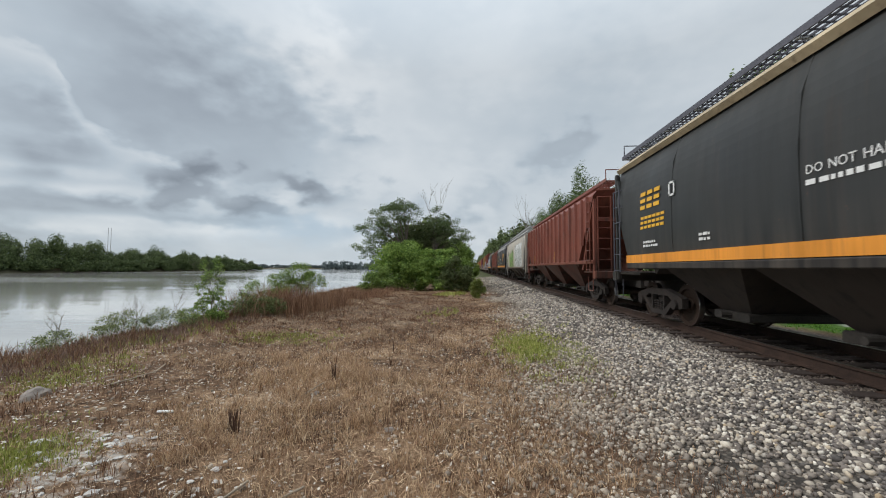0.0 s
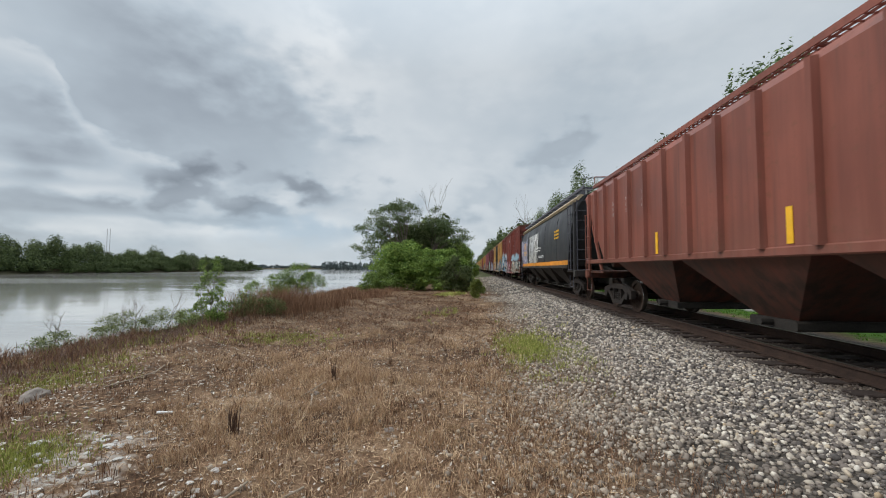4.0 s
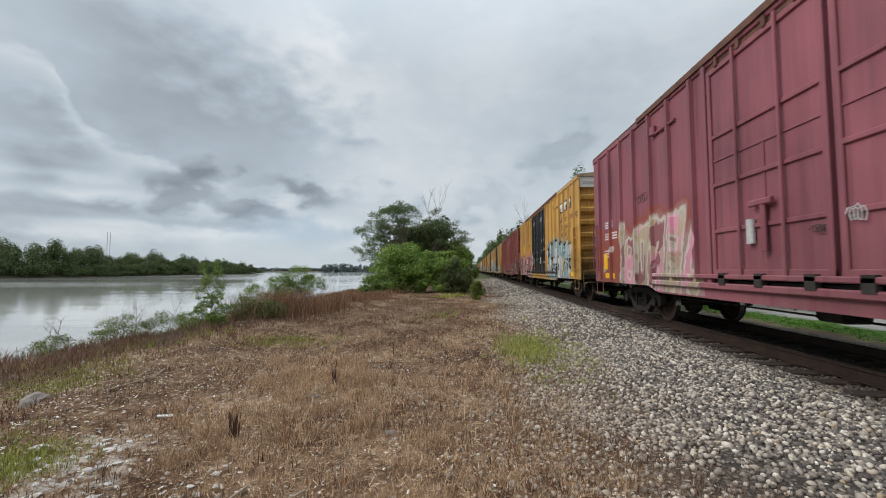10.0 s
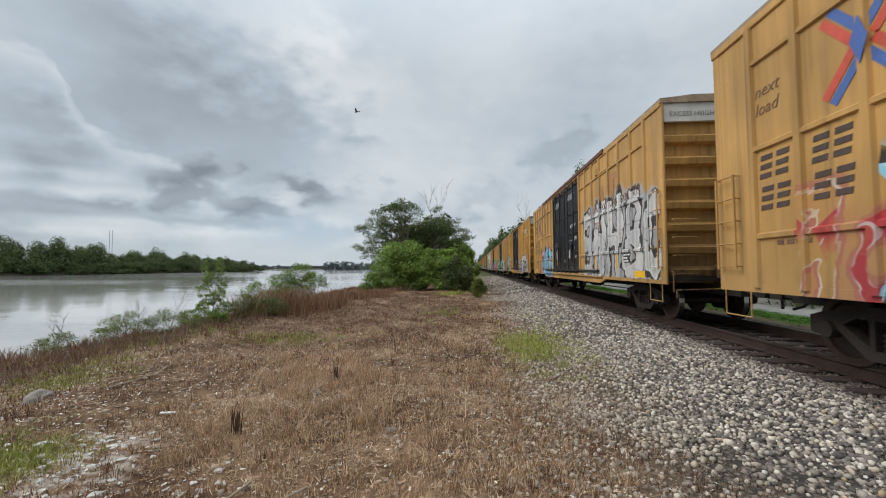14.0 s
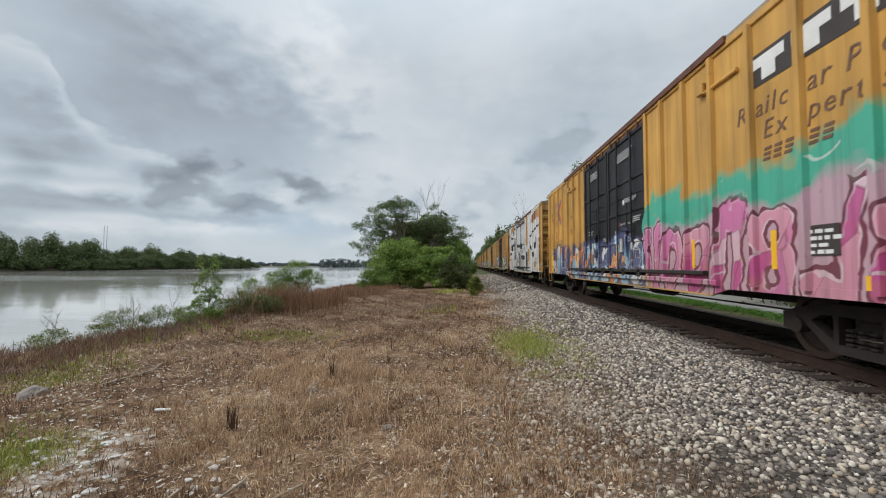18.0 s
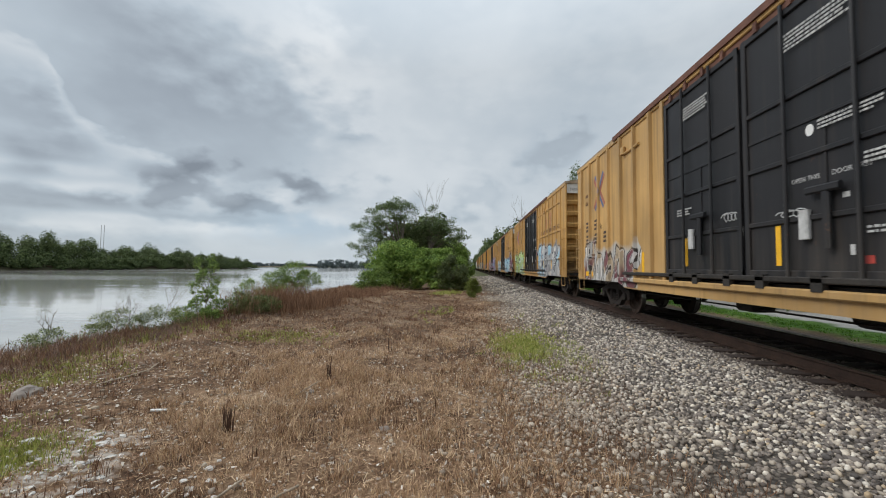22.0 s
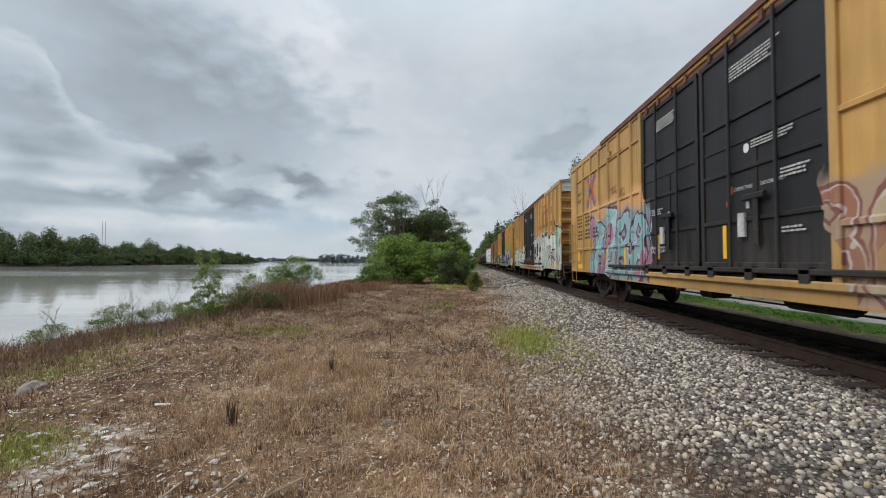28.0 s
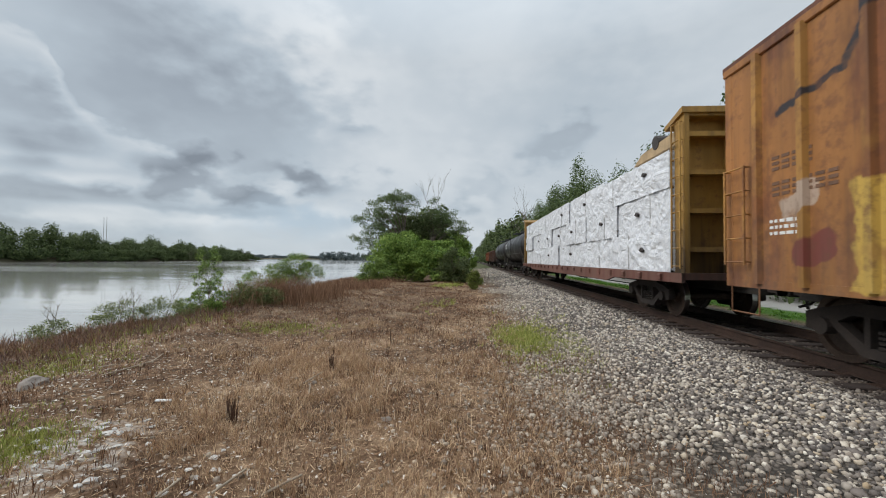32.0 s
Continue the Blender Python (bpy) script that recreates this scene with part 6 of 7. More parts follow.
# ---------------------------------------------------------------- covered hoppers
def hopper(u, label, base, L=16.4, H=4.35, ribbed=False, stripe=None, pieces=(), walkway=None, rust=.3, chute=None, trim=None, ink=None, emblem=False, crest=False, strokes=()):
    root = holder("hopper_car", label, "hopper car", "covered hoppers of the train")
    CARS.append((root, u))
    paint = car_paint("hopper_paint", base, pieces, rust, .45, .6, strokes=strokes)
    # chute: darker colour with underside shade painted into bays, platforms and sill
    low = car_paint("shaded_bay_paint", chute, (), rust, .6, .8) if chute else paint
    wk = walkway or paint
    X = 1.60
    zb = 1.42 if not ribbed else 1.58
    end = 2.1
    # tub: section of the side, run between the sloping ends
    if ribbed:
        sect = [(-X, zb), (-X, H - .25), (-X + .12, H - .08), (-.9, H), (.9, H), (X - .12, H - .08), (X, H - .25), (X, zb)]
    else:
        sect = [(-X + .02, zb), (-X - .01, zb + .6), (-X - .01, zb + 1.5), (-X + .06, zb + 2.2), (-X + .26, H - .22), (-X + .50, H - .02), (-.7, H + .06),
                (.7, H + .06), (X - .5, H - .02), (X - .26, H - .22), (X - .06, zb + 2.2), (X + .01, zb + 1.5), (X + .01, zb + .6), (X - .02, zb)]
        for _ in range(2):
            cut = [sect[0]]
            for (xa, za), (xb, zb_) in zip(sect, sect[1:]):
                cut += [(xa * .75 + xb * .25, za * .75 + zb_ * .25), (xa * .25 + xb * .75, za * .25 + zb_ * .75)]
            sect = cut + [sect[-1]]
    n = len(sect)
    v, f = [], []
    def inset(z):
        k = max(0, min(1, (z - zb) / (H - .7 - zb)))
        return (1 - k) * (end if ribbed else 1.25) + k * .12
    for side in (0, 1):
        v += [(x, inset(z) if side == 0 else L - inset(z), z) for x, z in sect]
    f += [(i, (i + 1) % n, n + (i + 1) % n, n + i) for i in range(n)]
    f += [tuple(range(n - 1, -1, -1)), tuple(range(n, 2 * n))]
    tub = Solid().add(v, f)
    part("tub", tub, paint, root, smooth=False)
    # sloping bays under the tub
    bays = 3 if ribbed else 4
    span_ = (L - 5.6) / bays
    for k in range(bays):
        a = 2.8 + k * span_
        c = a + span_ / 2
        w = .42
        top = [(-X + .03, a + .02), (X - .03, a + .02), (X - .03, a + span_ - .02), (-X + .03, a + span_ - .02)]
        bot = [(-.75, c - w), (.75, c - w), (.75, c + w), (-.75, c + w)]
        vv = [(x, y, zb + .02) for x, y in top] + [(x, y, .48) for x, y in bot]
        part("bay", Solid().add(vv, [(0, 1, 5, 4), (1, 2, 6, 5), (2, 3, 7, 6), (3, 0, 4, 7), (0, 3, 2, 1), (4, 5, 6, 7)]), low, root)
        part("outlet_gate", Solid().soft(-.85, .85, c - w - .1, c + w + .1, .32, .48, .03).tube((-1.05, c, .42), (-.8, c, .42), .06, 8), UNDER_BLACK, root)
    # end slope sheets
    for sgn, e in ((1, 0.0), (-1, L)):
        pr = [(e + sgn * 2.9, zb), (e + sgn * .5, H - 1.0), (e + sgn * .5, H - 1.12), (e + sgn * 2.6, zb - .25)]
        part("slope_sheet", Solid().prism(pr, 0, -X + .1, X - .1), paint, root)
        for sx in (-1, 1):
            part("end_post", Solid().soft(*sorted((sx * (X - .02), sx * (X - .14))), *sorted((e + sgn * .22, e + sgn * .34)), 1.0, H - .35, .02), paint, root)
            part("end_brace", Solid().prism([(e + sgn * .3, H - .55), (e + sgn * .42, H - .55), (e + sgn * 1.75, 1.25), (e + sgn * 1.6, 1.25)], 0, *sorted((sx * (X - .03), sx * (X - .1)))), paint, root)
        part("end_sill", Solid().soft(-X, X, *sorted((e, e + sgn * .28)), .95, 1.22, .02), paint, root)
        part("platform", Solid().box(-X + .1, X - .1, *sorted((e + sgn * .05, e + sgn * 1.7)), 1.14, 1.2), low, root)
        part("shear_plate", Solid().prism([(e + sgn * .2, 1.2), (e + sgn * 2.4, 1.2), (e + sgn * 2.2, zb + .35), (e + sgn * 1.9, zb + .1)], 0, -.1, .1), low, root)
    ladder(root, -X + .02, .36, .80, 1.25, H - .45, 8, wk)
    ladder(root, .22, -1.45, -1.0, 1.25, H - .3, 8, wk, .08, "end")
    ladder(root, -X + .02, L - .8, L - .36, 1.25, H - .9, 6, wk)
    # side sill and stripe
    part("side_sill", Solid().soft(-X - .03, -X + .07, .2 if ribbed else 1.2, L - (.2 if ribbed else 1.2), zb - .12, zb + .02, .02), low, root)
    part("side_sill", Solid().box(X - .07, X + .03, .2, L - .2, zb - .12, zb + .02), paint, root)
    if stripe:
        part("stripe", Solid().box(-X - .022, -X + .03, 1.12, L - 1.12, zb + .03, zb + .235), stripe, root, "yellow-orange stripe")
    if ribbed:
        m = 13
        for k in range(m):
            y = end + .25 + (L - 2 * end - .5) * k / (m - 1)
            part("side_post", Solid().prism([(-X, y - .07), (-X - .09, y - .045), (-X - .09, y + .045), (-X, y + .07)], 2, zb, H - .2), paint, root)
        for y in (.75, 1.45, L - 1.45, L - .75):
            zlow = zb + (end - min(y, L - y)) / end * (H - .7 - zb)
            part("side_post", Solid().prism([(-X, y - .07), (-X - .09, y - .045), (-X - .09, y + .045), (-X, y + .07)], 2, zlow, H - .2), paint, root)
    else:
        part("top_chord", Solid().prism([(-X + .20, H - .30), (-X + .12, H - .2), (-X + .32, H - .02), (-X + .44, H - .06)], 1, .1, L - .1), trim or paint, root)
        if crest:
            for k in range(4):
                a, b = .105 * k, .105 * k + .085
                part("crest_strip", Solid().prism([(-X + .05 + .5 * a, H - .62 + a), (-X + .02 + .5 * a, H - .61 + a), (-X + .02 + .5 * b, H - .61 + b), (-X + .05 + .5 * b, H - .60 + b)], 1, .1, L - .1), trim, root)
        for y in np.arange(3.4, L - 2, 3.3):
            part("seam", Solid().prism([(-X + .005, zb + .05), (-X - .018, zb + .6), (-X - .018, zb + 1.5), (-X + .055, zb + 2.2), (-X + .25, H - .25), (-X + .27, H - .25), (-X + .08, zb + 2.2), (-X + .02, zb + 1.5)], 1, y, y + .035), paint, root)
    # roof hatches and running boards
    part("hatch_cover", Solid().soft(-.32, .32, 1.0, L - 1.0, H + .02, H + .22, .06), wk, root)
    for sx in (-1, 1):
        s = Solid()
        x0, x1 = sorted((sx * .72, sx * 1.22))
        for x in np.linspace(x0, x1, 6):
            s.box(x - .008, x + .008, -.1, L + .1, H + .20, H + .235)
        for y in np.arange(-.1, L + .12, .16):
            s.box(x0, x1, y, y + .02, H + .205, H + .23)
        rb = part("running_board", s, wk, root)
        s = Solid()
        for y in np.arange(.2, L, 1.28):
            s.box(*sorted((sx * 1.0, sx * 1.06)), y, y + .05, H - .1, H + .21).box(x0, x1, y, y + .05, H + .17, H + .2)
        tagged(part("bracket", s, GALVANISED if not ribbed else wk, rb), kind="stuff")
        s = Solid()
        xo = sx * 1.22
        s.box(xo - .012, xo + .012, -.1, L + .1, H + .19, H + .30)
        part("kick_rail", s, wk, rb)
    for e in (.0, L):
        part("hand_rail", Solid().rod([(-1.2, e, H + .22), (-1.2, e, H + .62), (1.2, e, H + .62), (1.2, e, H + .22)], .016), wk, root)
    # markings
    x = -X - .020
    if ink:
        blocks(root, L - 2.05, 2.76, 3, .42, .27, ink, x, .15)
        blocks(root, L - 2.05, 2.28, 6, .30, .16, ink, x, .15, 1.3)
        small_print(root, L - 2.2, 1.92, 2, .7, .055, WHITE_PAINT, x)
        small_print(root, L - 4.6, 1.92, 2, .4, .055, WHITE_PAINT, x)
        part("placard", Solid().box(x, x + .005, L - 3.75, L - 3.5, 2.85, 2.9).box(x, x + .005, L - 3.75, L - 3.5, 3.12, 3.16).box(x, x + .005, L - 3.75, L - 3.7, 2.85, 3.16).box(x, x + .005, L - 3.55, L - 3.5, 2.85, 3.16), WHITE_PAINT, root)
        small_print(root, 8.6, 2.02, 2, 1.9, .045, WHITE_PAINT, x)
        if not ribbed:
            words(root, "DO NOT HAMMER ON CAR", .165, 9.9, 2.5, WHITE_PAINT, x)
            small_print(root, 9.9, 2.36, 1, 2.1, .07, WHITE_PAINT, x)
            blocks(root, 3.9, 2.76, 3, .42, .27, ink, x, .15)
        if emblem:
            ring = [(4.6 + .36 * math.cos(a), 2.75 + .62 * math.sin(a)) for a in np.linspace(0, 6.28, 20)[:-1]]
            part("logo_mark", Solid().prism(ring, 0, x, x + .005), HOPPER_STRIPE, root, "orange oval emblem")
    else:
        if ribbed:
            for y in (3.4, 6.6, 10.4, 13.0):
                part("reflector", Solid().box(-X - .012, -X - .004, y, y + .11, zb + .05, zb + .55), YELLOW_TAPE, root)
            for k in range(3):
                blocks(root, L - 3.0 - k * .99, 2.85, 1, .42, .26, CHALK, -X - .01, 0)
        else:
            blocks(root, L - 1.9, 2.95, 3, .22, .14, BLACK_PAINT, -X - .02)
            blocks(root, L - 1.9, 2.65, 6, .22, .13, BLACK_PAINT, -X - .02)
    stirrup(root, .25, .8, wk, z0=1.0)
    stirrup(root, L - .8, L - .25, wk, z0=1.0)
    part("center_sill", Solid().box(-.22, .22, -.3, 2.8, .66, .98), UNDER_BLACK, root)
    part("center_sill", Solid().box(-.22, .22, L - 2.8, L + .3, .66, .98), UNDER_BLACK, root)
    for sign, y in ((1, 0.0), (-1, L)):
        part("coupler", shared(("coupler", sign), lambda: coupler_mesh(sign)), None, root).location = (0, y, 0)
        part("brake_hose", shared(("hose", sign), lambda: hose_mesh(sign)), None, root).location = (0, y, 0)
    add_truck(root, 1.75)
    add_truck(root, L - 1.75)
    return root


# colours
GOLD, TAN_GOLD, PALE_GOLD = (0.55, 0.305, 0.076), (0.48, 0.275, 0.088), (0.50, 0.305, 0.115)
OXIDE, PLUM, MAROON = (0.205, 0.050, 0.036), (0.265, 0.085, 0.105), (0.135, 0.038, 0.035)
COAL = (0.016, 0.016, 0.018)
WHT, SILV, GRY, BLK = (.72, .72, .70), (.55, .56, .57), (.28, .29, .30), (.025, .025, .028)
SKYB, CYAN, TEAL, MINT, LIME = (.36, .60, .74), (.12, .45, .68), (.05, .32, .36), (.48, .66, .56), (.42, .60, .16)
NAVY, PURP, LAV, PINK, MAGE = (.05, .08, .22), (.16, .08, .22), (.40, .34, .52), (.72, .32, .42), (.55, .08, .28)
CRIM, ORNG, LEMN, CREAM, SAND = (.45, .035, .05), (.72, .25, .03), (.75, .58, .10), (.66, .60, .48), (.48, .38, .26)
FOREST, GREEN, WINE = (.045, .115, .055), (.08, .36, .08), (.17, .035, .07)

HOPPER_STRIPE = car_paint("stripe_paint", (.78, .30, .035), (), .2, .45, .3)
BEIGE_TRIM = car_paint("beige_trim_paint", (.42, .34, .22), (), .4, .6, .3)
GREY_TRIM = car_paint("grey_trim_paint", (.40, .40, .39), (), .2, .6, .3)
INK_YELLOW = plain("yellow_stencil_paint", (.78, .43, .03), .5, 0, .12, 5)
DARK_WALK = plain("dark_walkway_paint", (.10, .10, .12), .6, .3, .2)

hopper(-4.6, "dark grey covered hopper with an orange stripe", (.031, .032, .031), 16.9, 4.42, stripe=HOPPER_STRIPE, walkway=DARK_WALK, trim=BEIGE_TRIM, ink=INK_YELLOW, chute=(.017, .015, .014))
hopper(14.0, "rust-red ribbed covered hopper", (.205, .062, .041), 16.4, 4.12, True, rust=.85)
hopper(31.7, "pale grey covered hopper with green and white sprayed letters", (.42, .38, .315), 16.5, 4.42,
       pieces=[(8.9, 13.3, 1.4, 3.0, [(.10, .28, .04), (.17, .40, .06), (.30, .46, .12)], (.07, .03, .03), .75), (2.4, 8.0, 1.45, 3.6, [WHT, (.62, .66, .66), WHT], (.03, .07, .03), 1.1), (15.3, 16.2, 1.5, 2.5, [(.17, .40, .06), (.10, .28, .04)], (.07, .03, .03), .5)],
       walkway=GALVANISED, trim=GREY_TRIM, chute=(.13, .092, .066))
hopper(49.7, "black covered hopper with an orange stripe", (.026, .027, .027), 16.5, 4.42, stripe=HOPPER_STRIPE, crest=True,
       strokes=[(11.9 - .33 * k, 1.85 + .1 * (k % 3), 11.7 - .33 * k, 2.35 - .12 * (k % 2), .014, (.42, .42, .42)) for k in range(11)] + [(11.6 - .33 * k, 2.3, 11.85 - .33 * k, 1.95, .012, (.36, .36, .36)) for k in range(9)], walkway=DARK_WALK, trim=GREY_TRIM, ink=INK_YELLOW, emblem=True, chute=(.014, .013, .013))
hopper(67.2, "faded red ribbed covered hopper", (.215, .070, .048), 16.2, 4.12, True, rust=.7)
hopper(84.9, "dark grey covered hopper with white sprayed letters", (.036, .038, .042), 17.3, 4.42, stripe=HOPPER_STRIPE,
       pieces=[(9.0, 12.6, 1.45, 4.1, [WHT, SILV, (.6, .6, .56)], BLK, 1.3), (13.8, 17.3, 1.45, 3.4, [WHT, LAV, SILV], NAVY, .8)], walkway=DARK_WALK, trim=BEIGE_TRIM, ink=INK_YELLOW, chute=(.018, .016, .015))

INKY, MILK = (.030, .029, .034), (.70, .70, .69)

boxcar(103.6, "oxide red boxcar with blue and cream sprayed letters", OXIDE, None,
       [(.3, 6.7, 1.2, 2.6, [(.42, .62, .72)], (.42, .62, .72), 1.0), (.2, 6.7, .8, 2.1, [CREAM, (.52, .44, .34), CREAM, (.45, .54, .50), CREAM, OXIDE], (.05, .05, .055), .62), (8.0, 12.6, .8, 1.9, [OXIDE, WHT, PINK], BLK, .7), (12.0, 18.6, .8, 3.1, [SKYB, CYAN, NAVY, WHT], BLK, .85)], placard="", seed=1)
boxcar(124.4, "yellow boxcar with black doors and teal sprayed letters", TAN_GOLD, COAL,
       [(.0, 4.2, .8, 2.4, [TEAL, (.10, .42, .46), PINK, TEAL], WINE, .9), (4.2, 9.2, .8, 2.0, [NAVY, SAND, WHT], BLK, .6), (12.2, 18.0, .8, 2.3, [NAVY, CRIM, LAV, (.40, .26, .09)], (.5, .4, .3), 1.4)], "panel", logo="faint", placard="", seed=2)
boxcar(145.1, "dark brown boxcar with white sprayed letters", MAROON, None,
       [(.2, 6.6, .8, 2.35, [WHT, (.6, .66, .72), WHT, NAVY], (.35, .35, .42), .7), (11.5, 16.4, .8, 2.75, [MINT, (.34, .54, .50), (.42, .60, .56), (.30, .48, .46)], (.04, .055, .055), .8)], placard="EXCESSIVE HEIGHT", seed=3)
boxcar(166.0, "plum-coloured boxcar with faded sprayed letters", PLUM, None,
       [(.2, 5.4, .8, 2.0, [SAND, (.32, .18, .12), CREAM], (.10, .05, .05), .8), (12.6, 18.1, .8, 2.5, [(.30, .075, .052)], (.30, .075, .052), 1.4), (12.4, 16.4, .8, 2.3, [(.5, .22, .18), SAND, PINK, PLUM], (.55, .5, .42), .7)], placard="EXCESS HEIGHT", seed=4, L=18.6)
boxcar(186.6, "golden yellow boxcar with black doors", GOLD, COAL,
       [(1.2, 6.6, .8, 2.6, [SILV, WHT, (.36, .5, .52)], BLK, 1.1), (11.9, 18.7, .8, 2.3, [(.26, .11, .10), SAND, (.34, .2, .22), PINK], (.06, .03, .03), 1.1)], logo="box", seed=5)
boxcar(207.0, "red boxcar with grey patches on its side", (.245, .068, .054), None,
       [(3.0, 6.7, .9, 1.95, [(.09, .075, .075), OXIDE, (.16, .06, .05), (.22, .17, .165)], (.20, .10, .09), .7), (.6, 2.2, .9, 2.6, [(.17, .10, .095), OXIDE, (.30, .24, .22)], (.16, .06, .05), .8), (12.5, 16.5, .8, 2.1, [(.26, .12, .11), (.30, .20, .19), OXIDE], (.24, .12, .1), .8)], placard="", seed=6, L=18.6, rust=.4)
boxcar(227.4, "tan yellow boxcar with green and grey sprayed letters", TAN_GOLD, COAL,
       [(2.4, 5.6, .8, 1.95, [GRY, CYAN, (.16, .36, .40), MINT], (.30, .42, .20), .6), (15.4, 16.9, .8, 2.1, [CRIM, (.5, .25, .12), TAN_GOLD], (.40, .15, .1), .9), (11.8, 16.0, .8, 2.6, [(.10, .40, .66), (.16, .50, .74), (.10, .40, .66), (.30, .62, .80)], BLK, .85)], "panel", logo="faint", seed=7)
boxcar(248.1, "yellow boxcar with large silver sprayed letters", TAN_GOLD, COAL,
       [(.4, 6.3, 1.0, 3.35, [SILV, WHT, (.60, .60, .60), SILV], (.045, .045, .05), 1.5), (12.2, 15.6, .8, 2.3, [CYAN, (.2, .62, .78), PINK], BLK, .5)], "panel", logo="faint", seed=8)
boxcar(268.8, "golden boxcar with grey sprayed letters", GOLD, COAL,
       [(.8, 6.7, .8, 2.2, [SILV, LAV, WHT], BLK, .8), (15.2, 18.6, .8, 2.7, [GRY, SILV, MINT], BLK, 1.2)], logo="box", seed=9)
boxcar(289.4, "sandy yellow boxcar with dark green sprayed letters", PALE_GOLD, COAL,
       [(1.8, 5.0, .8, 2.3, [WHT, MINT, SILV], (.18, .20, .18), .8), (4.7, 7.0, .8, 2.5, [FOREST, (.36, .46, .36), (.10, .20, .11)], MINT, 1.3), (6.7, 12.1, .8, 2.4, [(.10, .16, .11), MINT, COAL, COAL], BLK, 1.1), (12.1, 17.6, .8, 2.7, [FOREST, (.36, .46, .36), FOREST, (.14, .24, .14)], MINT, 1.4)], logo="wide", seed=10)
boxcar(310.1, "golden boxcar with pink and teal sprayed letters", GOLD, COAL,
       [(.6, 6.9, 1.8, 2.75, [(.06, .42, .30)], (.06, .42, .30), 1.2), (.4, 6.9, .8, 2.3, [(.66, .20, .40), MAGE, PINK, (.72, .50, .58)], WINE, .9), (7.0, 17.4, .8, 2.1, [SKYB, WHT, ORNG, NAVY], (.12, .10, .14), .75)], logo="box", seed=11)
boxcar(330.8, "boxcar overpainted in white with black shapes", TAN_GOLD, (.10, .095, .095),
       [(.7, 18.1, .8, 5.6, [MILK], MILK, 1.6)],
       strokes=[(16.0, 4.75, 13.9, 4.75, .30, TAN_GOLD), (16.4, 4.0, 15.2, 3.88, .10, INKY), (15.2, 3.88, 13.4, 4.7, .09, INKY), (17.95, 3.3, 17.95, 4.5, .10, (.09, .05, .03)),
                (17.65, 1.55, 17.65, 3.4, .09, INKY), (17.65, 3.3, 18.0, 3.1, .10, INKY), (16.35, 1.3, 16.35, 4.5, .055, INKY), (16.2, 3.05, 15.3, 3.0, .30, (.055, .045, .045)), (15.3, 2.9, 14.9, 2.75, .20, INKY),
                (14.9, 2.9, 13.55, 3.75, .10, INKY), (13.45, 3.7, 13.45, 1.95, .14, INKY), (13.5, 1.95, 14.0, 1.8, .12, INKY), (14.05, 1.8, 14.05, 1.0, .14, INKY), (15.1, 2.55, 14.8, 2.55, .14, TAN_GOLD),
                (15.75, 1.5, 15.75, 1.75, .20, TAN_GOLD), (17.3, 1.85, 16.8, 1.85, .09, TAN_GOLD), (17.6, 2.45, 15.7, 2.45, .13, INKY), (12.8, 1.3, 12.8, 2.2, .18, TAN_GOLD), (18.2, 2.4, 18.2, 3.2, .12, TAN_GOLD),
                (7.2, 1.0, 11.8, 1.15, .12, INKY), (7.3, 1.9, 9.3, 2.0, .16, INKY), (8.3, 1.5, 8.4, 2.5, .20, INKY), (7.5, 2.75, 9.6, 2.9, .22, INKY), (7.7, 2.75, 8.4, 2.75, .17, MILK), (9.3, 2.5, 9.3, 3.6, .12, INKY),
                (10.2, 1.4, 10.3, 2.3, .20, INKY), (10.9, 1.7, 11.6, 1.75, .14, INKY), (10.0, 2.95, 11.8, 3.0, .12, INKY), (7.0, 4.65, 12.0, 4.68, .10, (.05, .03, .025)), (9.5, 1.2, 9.5, 4.6, .07, INKY), (7.0, 1.2, 7.0, 4.8, .10, INKY),
                (12.05, 1.2, 12.05, 4.8, .09, INKY), (5.6, 1.0, 5.6, 2.9, .22, INKY), (6.2, 1.2, 6.2, 2.0, .3, INKY), (6.1, 3.2, 6.1, 4.9, .42, TAN_GOLD), (4.6, 1.6, 5.2, 2.2, .28, TAN_GOLD), (4.9, 2.9, 3.2, 2.0, .10, INKY),
                (3.2, 2.0, 1.9, 3.0, .13, INKY), (1.9, 3.0, 1.9, 1.3, .11, INKY), (3.5, 4.4, 2.3, 4.6, .28, (.30, .11, .06)), (4.3, 3.4, .9, 3.9, .07, INKY), (2.9, 1.35, 2.4, 1.4, .16, TAN_GOLD), (.75, 1.0, .75, 3.5, .08, INKY), (1.2, 4.6, .6, 4.6, .30, TAN_GOLD)],
       logo="plain", seed=12, load=False, placard="")
boxcar(351.6, "orange-tan boxcar with small green sprayed letters", (.43, .235, .078), COAL,
       [(.8, 6.9, .8, 2.3, [(.42, .60, .40), (.34, .52, .34), (.42, .60, .40), (.30, .33, .33)], (.10, .03, .09), 1.0), (12.2, 17.2, .8, 2.75, [(.40, .48, .42), SILV, (.45, .50, .44), (.12, .07, .12), MINT], (.07, .04, .07), .9)], "panel", logo="faint", placard="EXCESS HEIGHT CAR", seed=13)
boxcar(372.3, "sandy boxcar with black doors and tags", PALE_GOLD, COAL,
       [(.8, 6.6, .8, 1.75, [SILV, LEMN, LAV, SAND], BLK, .6), (13.6, 18.0, .8, 2.0, [WINE, SAND, WHT], BLK, .8)], logo="wide", seed=14, placard="")
